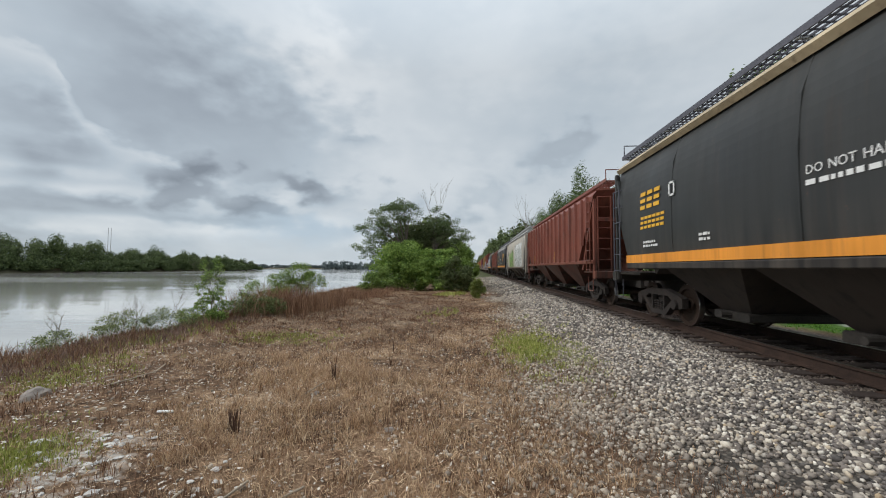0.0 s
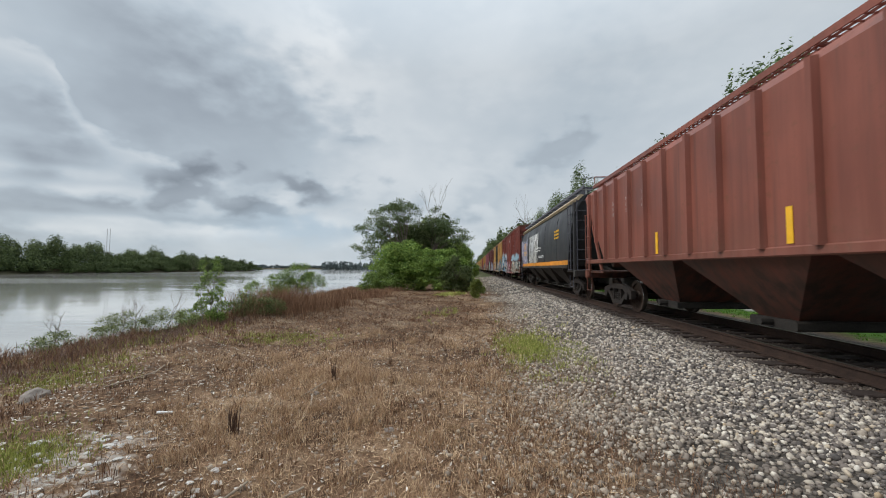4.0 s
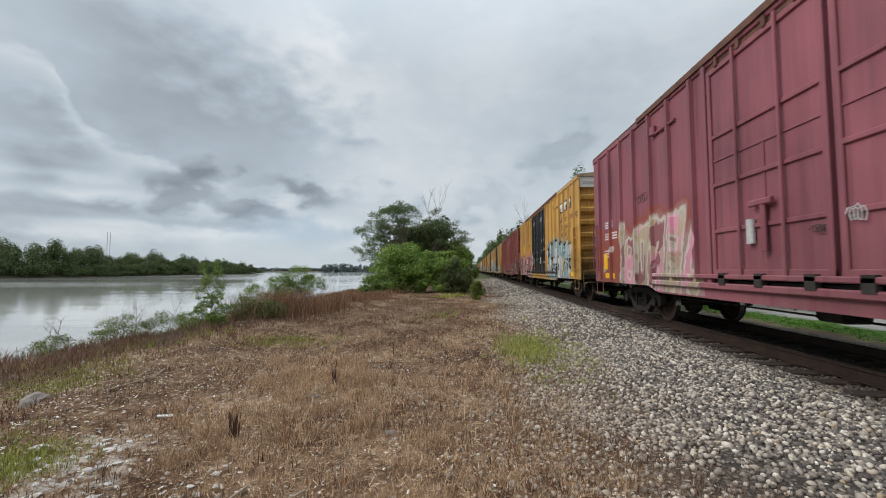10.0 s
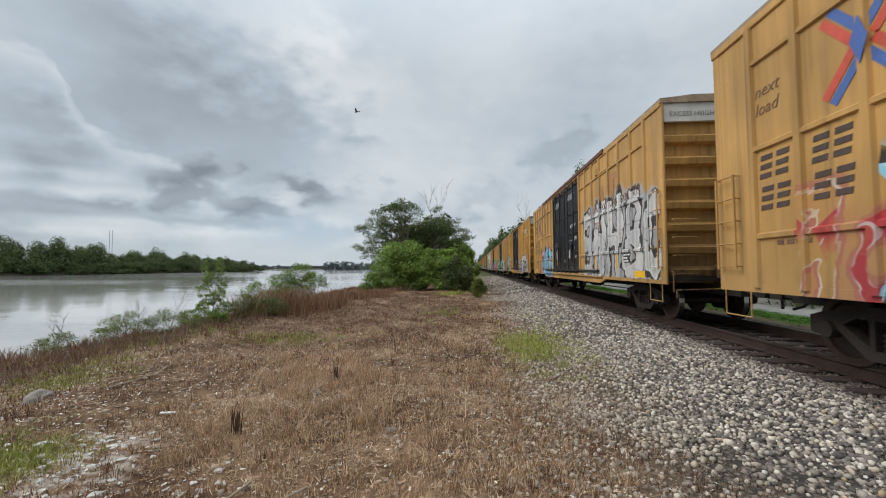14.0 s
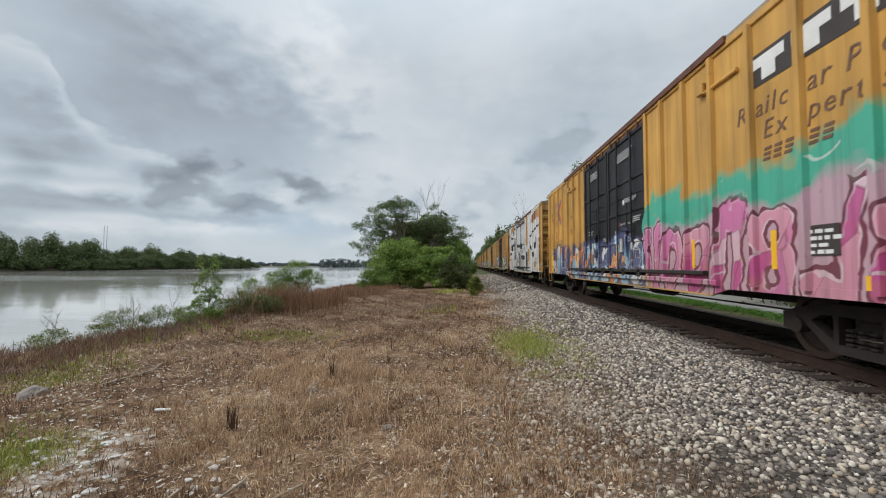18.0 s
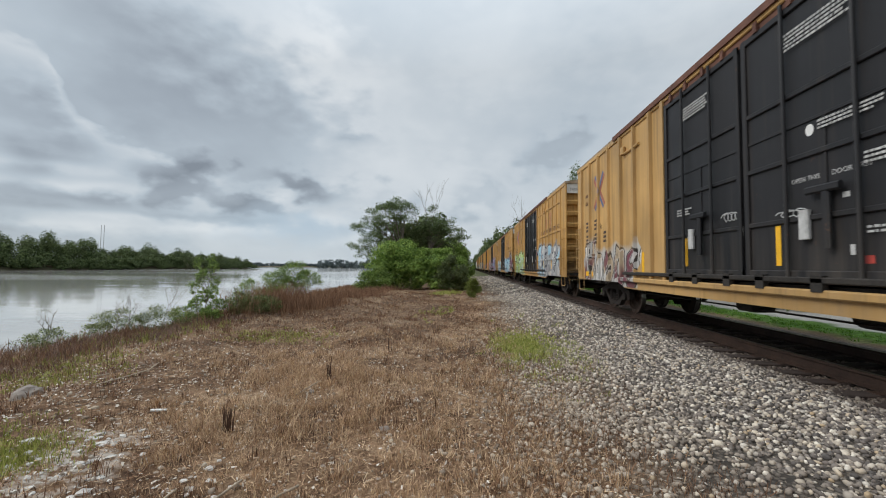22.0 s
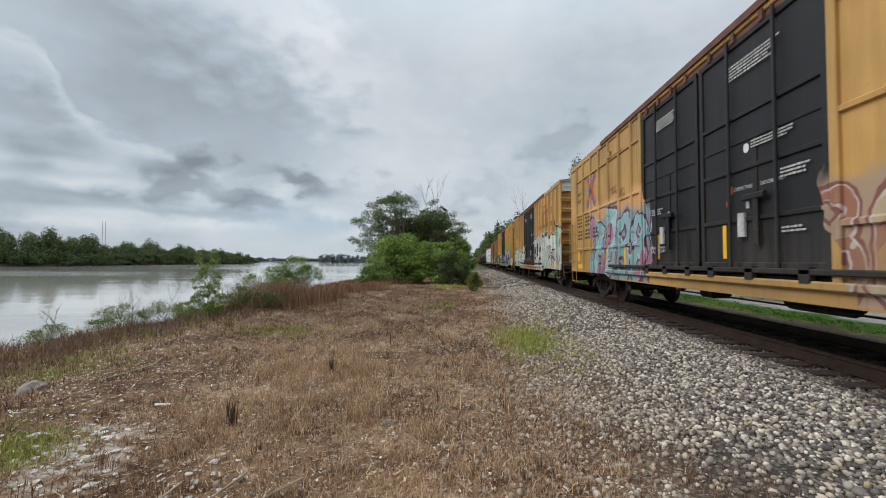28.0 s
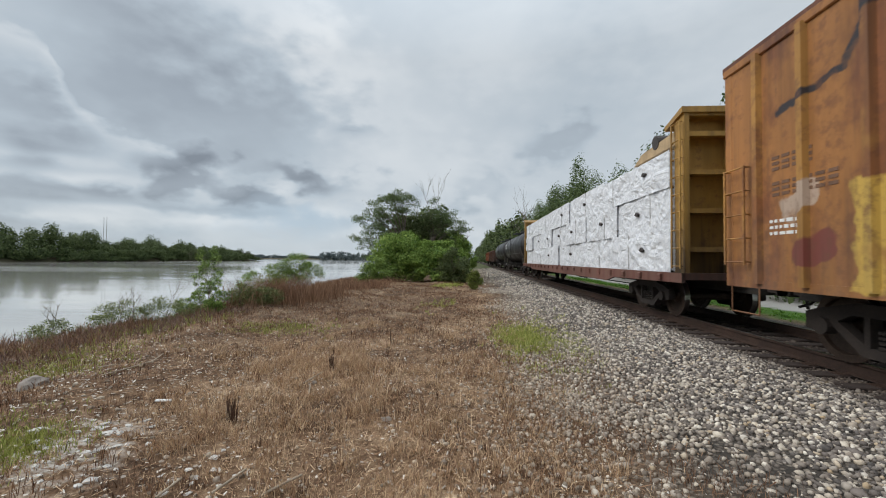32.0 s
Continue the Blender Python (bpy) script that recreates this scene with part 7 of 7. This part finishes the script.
boxcar(393.0, "tan yellow boxcar with grey and blue sprayed letters", TAN_GOLD, COAL,
       [(1.0, 6.7, .8, 2.5, [SILV, SKYB, WHT, GRY, SKYB, (.5, .52, .54)], (.06, .07, .10), 1.0), (12.3, 18.0, .8, 2.3, [LIME, MINT, (.52, .64, .30)], (.10, .12, .05), .9)], "panel", logo="faint", seed=15)
boxcar(413.7, "tan boxcar with icy blue sprayed letters", TAN_GOLD, COAL,
       [(.0, 2.5, .8, 2.5, [PURP, (.06, .06, .09), SKYB, (.30, .06, .12), WHT], BLK, .3), (1.5, 2.4, 1.9, 2.7, [(.05, .045, .08), (.12, .07, .16)], (.05, .045, .08), 1.0), (2.3, 7.0, .8, 2.3, [SKYB, (.50, .70, .76), WHT, CYAN], NAVY, .8), (12.2, 17.5, .8, 2.1, [(.30, .58, .60), SKYB, WHT], NAVY, .6)], "panel", logo="faint", seed=16)
boxcar(434.5, "sandy boxcar with blue and violet sprayed letters", PALE_GOLD, COAL,
       [(1.0, 6.9, .8, 2.65, [SKYB, (.30, .55, .80), LAV, (.42, .36, .5)], (.15, .12, .2), 1.2), (7.0, 12.0, .8, 2.1, [COAL, (.20, .30, .30), MAGE], BLK, .8), (12.0, 18.3, .8, 2.5, [(.44, .26, .24), LAV, (.40, .30, .18), (.30, .36, .36)], (.30, .10, .16), 1.0)], logo="faint", seed=17)
boxcar(455.2, "golden boxcar with pink sprayed letters", GOLD, COAL,
       [(1.0, 6.6, .8, 2.1, [PINK, LEMN, (.70, .24, .30)], CRIM, .7), (12.3, 15.8, .8, 1.9, [PURP, LAV], NAVY, .6)], logo="box", seed=18)
boxcar(475.9, "tan yellow boxcar with faded red sprayed letters", (.46, .27, .088), COAL,
       [(2.6, 6.8, .8, 2.4, [(.34, .15, .10), (.42, .24, .12), SAND], (.20, .08, .07), .8), (11.9, 16.2, 1.5, 3.1, [(.60, .34, .15)], (.60, .34, .15), 1.4), (11.6, 16.2, .8, 2.75, [(.24, .44, .47), (.34, .56, .60), (.42, .15, .26), (.26, .46, .50)], (.10, .03, .07), 1.0)], "panel", logo="faint", seed=19)
boxcar(496.6, "tan boxcar with black and mint sprayed letters", TAN_GOLD, COAL,
       [(.0, 6.9, .8, 2.85, [MINT, WHT, (.56, .70, .58), WHT], (.03, .035, .035), 1.1), (11.8, 17.6, .8, 2.3, [WHT, MINT, (.68, .72, .62)], (.04, .07, .04), 1.2)], logo="wide", seed=20)
boxcar(516.97, "golden boxcar with violet, green and maroon letters", GOLD, COAL,
       [(.0, 2.2, .8, 1.6, [WHT, SILV], WHT, 1.2), (.9, 3.6, .9, 2.8, [GREEN, (.12, .42, .12)], (.15, .45, .15), 1.6), (2.0, 7.0, .8, 2.3, [NAVY, PURP, (.10, .10, .26), LAV], (.5, .5, .56), .9), (7.0, 12.2, .8, 1.9, [COAL, GREEN, LAV], BLK, .8)], logo="box_low", seed=21,
       strokes=[(18.7, 1.2, 12.2, 1.3, .95, (.13, .42, .15)), (18.2, 1.6, 17.2, 1.9, .32, (.05, .24, .09)), (17.9, 1.75, 17.55, 1.8, .12, (.6, .66, .6)),
                (16.3, 1.5, 15.5, 1.55, -.85, WHT), (16.3, 1.5, 15.5, 1.55, -.67, WINE), (13.5, 1.3, 12.9, 1.6, -.58, WHT), (13.5, 1.3, 12.9, 1.6, -.40, WINE)])
boxcar(537.4, "weathered orange boxcar with a brown corrugated door", (.35, .155, .050), (.055, .034, .030),
       [(3.6, 4.8, .8, 2.0, [(.16, .05, .04), TEAL, SKYB], (.3, .25, .22), .5)],
       strokes=[(8.7, 1.3, 11.8, 1.25, .42, (.46, .41, .29)), (10.95, 1.9, 10.95, 2.0, .24, INKY), (11.6, 2.1, 11.65, 2.1, .14, (.45, .62, .05)), (9.6, 2.9, 9.6, 3.2, .33, (.50, .27, .08)),
                (9.6, 3.05, 9.62, 3.1, .13, (.7, .68, .62)), (12.2, 3.45, 9.8, 3.65, .12, (.13, .10, .08)), (13.2, 1.3, 13.2, 1.9, .33, (.55, .36, .08)), (14.6, 3.4, 13.6, 3.55, -.05, INKY), (13.6, 3.55, 13.3, 4.1, -.05, INKY),
                (13.3, 4.1, 12.2, 4.0, -.06, INKY), (14.4, 2.0, 14.1, 2.2, -.18, (.45, .34, .26)), (14.2, 1.4, 13.9, 1.5, -.2, (.18, .05, .04)), (11.2, 1.15, 9.4, 1.1, .10, (.12, .08, .06)), (3.3, 1.35, .8, 1.45, .42, (.15, .10, .085)),
                (1.0, 3.85, .6, 3.8, .15, (.12, .24, .5)), (4.6, .98, .4, .98, .09, (.5, .46, .4)), (4.6, 4.0, 3.0, 4.05, .10, (.13, .08, .06)), (5.0, 2.6, 4.9, 1.3, .12, (.42, .40, .40)), (7.9, 2.9, 7.2, 2.8, .07, (.5, .48, .46)), (6.4, 2.3, 6.2, 1.6, .08, (.5, .48, .46))],
       rib=(.40, .205, .055), end=(.44, .255, .050),
       L=15.7, H=4.55, door_span=(5.2, 8.4), placard="", seed=22, rust=1.0, posts=[.75, 1.55, 2.4, 3.25, 4.1, 4.9, 5.7, 6.5], doortype="slide", group="boxcars of the train", tape=False, ink=FADED_INK, patches=.8)


# ---------------------------------------------------------------- lumber car, tank cars, gondola
def wrap_paint():
    """Creased plastic sheet, taut in places and sagging in others."""
    m, nt, b = surface("white_lumber_wrap")
    p = coords(nt)
    n1, n2 = fuzz(nt, stretch(nt, p, (1, 1, 1.6)), 1.7, 3, .5, 1.2), fuzz(nt, p, 9, 4, .6, .8)
    put(nt, b.inputs["Base Color"], ramp(nt, n2, [(0.3, (.58, .60, .64)), (0.6, (.76, .77, .79))]))
    b.inputs["Roughness"].default_value = .38
    relief(nt, b, calc(nt, "ADD", n1, calc(nt, "MULTIPLY", n2, .08)), .9, .09)
    return m


WRAP = wrap_paint()
WRAP_TORN = plain("torn_wrap_board", (.42, .30, .17), .8, 0, .3, 3)
LOADS = []


def lumber_car(u, L=23.6):
    root = holder("lumber_flatcar", "yellow centre-beam flatcar loaded with wrapped lumber", "flatcar")
    CARS.append((root, u))
    yel = car_paint("flatcar_paint", (.36, .205, .05), (), .8, .5, .5)
    brown = car_paint("flatcar_deck_paint", (.15, .06, .045), (), .8, .6, .5)
    part("deck", Solid().box(-1.5, 1.5, 0, L, .92, 1.06), brown, root)
    sill = [(0, 1.06), (0, .86), (3.8, .82), (4.4, .70), (L - 4.4, .70), (L - 3.8, .82), (L, .86), (L, 1.06)]
    part("side_sill", Solid().prism(sill, 0, -1.54, -1.47), brown, root)
    part("side_sill", Solid().prism(sill, 0, 1.47, 1.54), brown, root)
    for y in np.arange(.8, L, 1.05):
        part("tie_down", Solid().soft(-1.60, -1.52, y, y + .14, .88, 1.02, .02), brown, root)
    for e, s in ((0, 1), (L, -1)):
        bh = part("bulkhead", Solid().box(-1.45, 1.45, *sorted((e + s * .34, e + s * .42)), 1.06, 4.38), yel, root)
        for x in (-1.45, -.5, .45, 1.35):
            part("bulkhead_post", Solid().box(x, x + .11, *sorted((e + s * .05, e + s * .36)), 1.06, 4.42), yel, bh)
        for z in (1.5, 2.3, 3.1, 3.9, 4.32):
            part("bulkhead_rail", Solid().box(-1.45, 1.45, *sorted((e + s * .08, e + s * .36)), z, z + .1), yel, bh)
        part("bulkhead_cap", Solid().prism([(e + s * .02, 4.38), (e + s * .75, 4.20), (e + s * .75, 4.30), (e + s * .02, 4.50)], 0, -1.5, 1.5), yel, bh)
    part("center_beam", Solid().box(-.06, .06, .4, L - .4, 1.06, 1.35).box(-.06, .06, .4, L - .4, 4.2, 4.4), yel, root)
    for y in np.arange(1.5, L - 1, 1.72):
        part("beam_post", Solid().box(-.07, .07, y, y + .14, 1.3, 4.3), yel, root)
    ladder(root, -1.48, .06, .40, 1.2, 4.2, 9, yel, .05)
    under_gear(root, L, 2.6)
    # bundles: each one is strapped wrap round boards
    rr = random.Random(8)
    rows = [(1.08, .92), (2.02, .92), (2.96, .92)]
    for lev, (z, h) in enumerate(rows):
        n = (6, 7, 5)[lev]
        w = (L - 1.5) / n
        for k in range(n):
            for sx in (-1, 1):
                a = .62 + k * w + rr.uniform(.0, .04)
                b = a + w - .06 - rr.uniform(0, .05)
                top = z + h - (.12 if lev == 2 and k == 0 else 0)
                x0, x1 = (-1.38 + rr.uniform(-.06, .05), -.09) if sx < 0 else (.09, 1.38)
                bun = holder("lumber_bundle", "bundle of lumber in wrinkled white wrap on the flatcar", "lumber", "bundles on the flatcar")
                s = Solid().soft(x0, x1, a, b, z, top, .05)
                # the sheet over the face hangs in loose folds
                if sx < 0:
                    ny, nz = 34, 11
                    vs = []
                    for q in range(nz + 1):
                        for r in range(ny + 1):
                            yy, zz = a + (b - a) * r / ny, z - .02 + (top - z + .03) * q / nz
                            fold = .05 * noise.noise((yy * 2.1, zz * 2.6, k + 7.0 * lev)) + .035 * abs(noise.noise((yy * 5 + zz * 4, zz * 3, k + 3.0 * lev)))
                            rim = min(1.0, 6 * min(r / ny, 1 - r / ny) + .2)
                            vs.append((x0 - .02 - abs(fold) * 1.3 * rim, yy, zz))
                    s.add(vs, [(q * (ny + 1) + r, (q + 1) * (ny + 1) + r, (q + 1) * (ny + 1) + r + 1, q * (ny + 1) + r + 1) for q in range(nz) for r in range(ny)])
                part("wrap", s, WRAP, bun)
                for q in range(1):
                    y = a + (b - a) * rr.uniform(.2, .8)
                    part("strap", Solid().box(x0 - .05, x1 + .008, y, y + .02, z - .002, top + .012), CHALK, bun)
                if sx < 0 and rr.random() < .5:
                    y = a + (b - a) * rr.uniform(.2, .8)
                    part("tear", Solid().prism([(y, z + .5), (y + .12, z + .56), (y + .2, z + .48), (y + .08, z + .44)], 0, x0 - .10, x0 + .002), BLACK_PAINT, bun)
                LOADS.append((bun, u))
    bun = holder("lumber_stack", "short stack of bare boards with a dark rolled tarpaulin", "lumber")
    part("board", Solid().prism([(.62, 3.9), (2.9, 3.9), (2.4, 4.12), (.62, 4.2)], 0, -1.3, -.1), WRAP_TORN, bun)
    part("tarpaulin", Solid().tube((-1.32, 1.6, 4.2), (-.2, 1.6, 4.25), .17, 12), BLACK_PAINT, bun)
    LOADS.append((bun, u))


def tank_car(u, L=16.2):
    root = holder("tank_car", "plain black tank car with top platform", "tank car", "tank cars of the train")
    CARS.append((root, u))
    black = car_paint("tank_paint", (.022, .022, .024), (), .2, .4, .4)
    s = Solid()
    R_, zc, prof = 1.46, 2.55, []
    for k in range(7):
        a = k / 6 * math.pi / 2
        prof.append((R_ * math.sin(a), .9 - .6 * math.cos(a)))
    for k in range(6, -1, -1):
        a = k / 6 * math.pi / 2
        prof.append((R_ * math.sin(a), L - .9 + .6 * math.cos(a)))
    s.lathe(prof, (0, 0, 0), 28)
    s.v = [(-y, x, z + zc) for x, y, z in s.v]
    part("tank", s, black, root, smooth=True)
    part("dome", Solid().tube((0, L / 2, zc + R_ - .1), (0, L / 2, zc + R_ + .35), .5, 16), black, root)
    part("top_platform", Solid().box(-1.1, 1.1, L / 2 - 1.1, L / 2 + 1.1, zc + R_ - .02, zc + R_ + .03).rod([(-1.1, L / 2 - 1.1, zc + R_), (-1.1, L / 2 - 1.1, zc + R_ + .9), (-1.1, L / 2 + 1.1, zc + R_ + .9), (-1.1, L / 2 + 1.1, zc + R_)], .02), black, root)
    ladder(root, -1.45, L / 2 - .25, L / 2 + .25, 1.1, zc + R_, 9, black)
    for e in (.3, L - 1.5):
        part("saddle", Solid().box(-1.2, 1.2, e, e + 1.2, 1.0, 1.5), black, root)
    part("hand_rail", Solid().tube((-1.52, .6, 1.9), (-1.52, L - .6, 1.9), .018), black, root)
    small_print(root, L - 2, 2.9, 2, 1.2, .2, WHITE_PAINT, -1.47)
    under_gear(root, L, 2.0)


def gondola(u, L=16.0, base=(.10, .05, .035)):
    root = holder("gondola", "brown open gondola car", "gondola", "gondolas of the train")
    CARS.append((root, u))
    pnt = car_paint("gondola_paint", base, (), .7, .6, .5)
    for x in (-1.55, 1.5):
        part("side_wall", Solid().box(x, x + .05, 0, L, 1.0, 2.9).soft(x - .04, x + .09, 0, L, 2.85, 2.98, .02), pnt, root)
    for y in (0, L - .06):
        part("end_wall", Solid().box(-1.5, 1.5, y, y + .06, 1.0, 2.9), pnt, root)
    part("floor", Solid().box(-1.5, 1.5, .05, L - .05, 1.0, 1.1), pnt, root)
    for y in np.arange(.6, L, 1.2):
        part("side_post", Solid().box(-1.62, -1.54, y, y + .1, 1.0, 2.85), pnt, root)
    under_gear(root, L, 2.0)


lumber_car(554.6)
tank_car(579.8)
tank_car(597.6)
gondola(615.4)
gondola(633.0, base=(.24, .08, .035))

# ---------------------------------------------------------------- loose things on the bank
def lump(name, label, x, y, size, flat, mat, cat, seed, fineness=2):
    bm = bmesh.new()
    bmesh.ops.create_icosphere(bm, subdivisions=fineness, radius=size)
    off = Vector((seed * .37, seed * .11, 0))
    for v in bm.verts:
        n = v.co.normalized()
        k = 1 + .55 * noise.noise(n * 1.3 + off) + .25 * noise.noise(n * 3.1 + off)
        v.co = Vector((n.x * 1.15, n.y * .85, n.z * flat)) * size * k
    me = bpy.data.meshes.new(name)
    bm.to_mesh(me)
    bm.free()
    me.materials.append(mat)
    ob = tagged(new(name, me), label, cat)
    ob.location = (x, y, float(height(x, y)) + size * flat * .25)
    ob.rotation_euler = (0, 0, seed * 1.7)
    return ob


GREY_ROCK = plain("grey_rock", (.25, .215, .185), .95, 0, .4, 9, .6)
PALE_ROCK = plain("pale_limestone", (.58, .555, .52), .9, 0, .3, 8, .5)
lump("rock", "flat grey rock half sunk in the soil", -5.45, 4.66, .15, .6, GREY_ROCK, "rock", 901, 2)
lump("rock", "pale stone lying in the weeds", -.83, 4.04, .05, .6, GREY_ROCK, "rock", 902)
lump("rock", "pale stone lying in the weeds", -2.04, 5.17, .045, .6, GREY_ROCK, "rock", 903)
rr = random.Random(31)
for k in range(110):
    a, d = rr.uniform(0, 6.28), rr.random() ** .8
    cx, cy = ((-3.42, 3.5), (-3.22, 2.95), (-2.1, 3.05))[0 if k < 55 else 1 if k < 90 else 2]
    lump("rock", "broken pale stone on bare soil", cx + .55 * d * math.cos(a), cy + .42 * d * math.sin(a), rr.uniform(.008, .04) * (1.4 if k % 9 == 0 else 1), .5, PALE_ROCK, "rock", 910 + k, 1)
s = Solid().soft(-.075, .075, -.02, .02, 0, .02, .006)
ob = thing("litter", s, WHITE_PAINT, "white scrap lying on the ground", "litter")
ob.location, ob.rotation_euler = (-3.4, 4.25, float(height(-3.4, 4.25)) + .03), (0, .05, .3)
DRIFT = plain("bleached_wood", (.34, .28, .21), .9, 0, .3, 8, .4)
for pts in ([(-4.83, 4.96), (-4.76, 5.33), (-4.70, 5.66), (-4.84, 6.02)], [(-5.33, 5.42), (-5.12, 5.45)], [(-6.2, 17.2), (-5.6, 17.4)], [(-2.19, 2.69), (-2.14, 2.88)], [(-1.81, 2.74), (-1.71, 3.0)],
            [(-1.43, 2.72), (-1.24, 2.94)], [(-2.18, 5.02), (-2.08, 5.2), (-1.99, 5.31)], [(-1.93, 4.73), (-2.02, 5.0)]):
    s = Solid().rod([(x, y, float(height(x, y)) + .03 + .03 * k) for k, (x, y) in enumerate(pts)], .009, 6)
    thing("stick", s, DRIFT, "bleached dry stick on the ground", "stick", "sticks on the bank")
def stalks(label, x, y, tall, n, r, mat, seed):
    g = random.Random(seed)
    root = holder("dead_stump", label, "plant", "", (x, y, float(height(x, y))))
    for k in range(n):
        s = Solid()
        a, d = g.uniform(0, 6.28), g.uniform(0, .05)
        f = (d * math.cos(a), d * math.sin(a), -.02)
        h = tall * g.uniform(.35, 1)
        e = (f[0] + g.uniform(-.12, .12) * h, f[1] + g.uniform(-.12, .12) * h, h)
        s.tube(f, e, r * g.uniform(.6, 1.2), 5, r * .4)
        part("stalk", s, mat, root)


DARK_STEM = plain("dark_dead_stem", (.085, .045, .028), .9, 0, .3, 9, .4)
stalks("dark dead weed stump standing upright", -2.40, 3.92, .27, 34, .006, DARK_STEM, 77)
stalks("brown dead stalks standing in straw", -1.95, 5.6, .26, 16, .006, DARK_STEM, 78)
stalks("brown dead stalks standing in straw", -1.5, 7.6, .30, 5, .007, DARK_STEM, 79)

# a bird crosses the sky over the train
bird = holder("bird", "small dark bird in flight", "bird")
FEATHER = plain("dark_feathers", (.05, .048, .05), .8, 0, .2)
part("body", Solid().tube((-.02, 0, 0), (.14, 0, 0), .045, 8, .02).tube((-.02, 0, 0), (-.14, 0, 0), .045, 8, .025), FEATHER, bird)
part("tail", Solid().prism([(.13, -.02), (.24, -.06), (.24, .06), (.13, .02)], 2, -.004, .004), FEATHER, bird)
for sgn in (-1, 1):
    part("wing", Solid().add([(-.08, .03 * sgn, .02), (.06, .03 * sgn, .02), (.10, .34 * sgn, .10), (.0, .30 * sgn, .11), (-.08, .03 * sgn, .03), (.06, .03 * sgn, .03), (.10, .34 * sgn, .107), (.0, .30 * sgn, .117)],
                             [(0, 1, 2, 3), (4, 7, 6, 5), (0, 4, 5, 1), (1, 5, 6, 2), (2, 6, 7, 3), (3, 7, 4, 0)]), FEATHER, bird)


def motions():
    for ob, u in CARS + LOADS:
        walk(ob, [(0.0, pose(TRACK, u, 0)), (SECONDS, pose(TRACK, u - SPEED * SECONDS, 0))])
    turn = math.degrees(SPEED / WHEEL_R)
    for k, axles in AXLES.items():
        first = axles[0]
        walk(first, [(i / FPS, pose(0, .89 * k, WHEEL_R, turn * i / FPS)) for i in range(int(SECONDS * FPS) + 1)])
        for w in axles[1:]:
            w.rotation_mode = "QUATERNION"
            keys = w.animation_data_create()
            keys.action = first.animation_data.action
            keys.action_slot = first.animation_data.action_slot
    walk(bird, [(0.0, pose(190, 60, 70, 0, 0, -10)), (12.6, pose(14.4, 24.0, 14.6, 0, 0, -8)), (13.4, pose(1.8, 24.6, 11.6, 0, 0, -8)), (SECONDS, pose(-260, 50, 40, 0, 0, -8))])


motions()
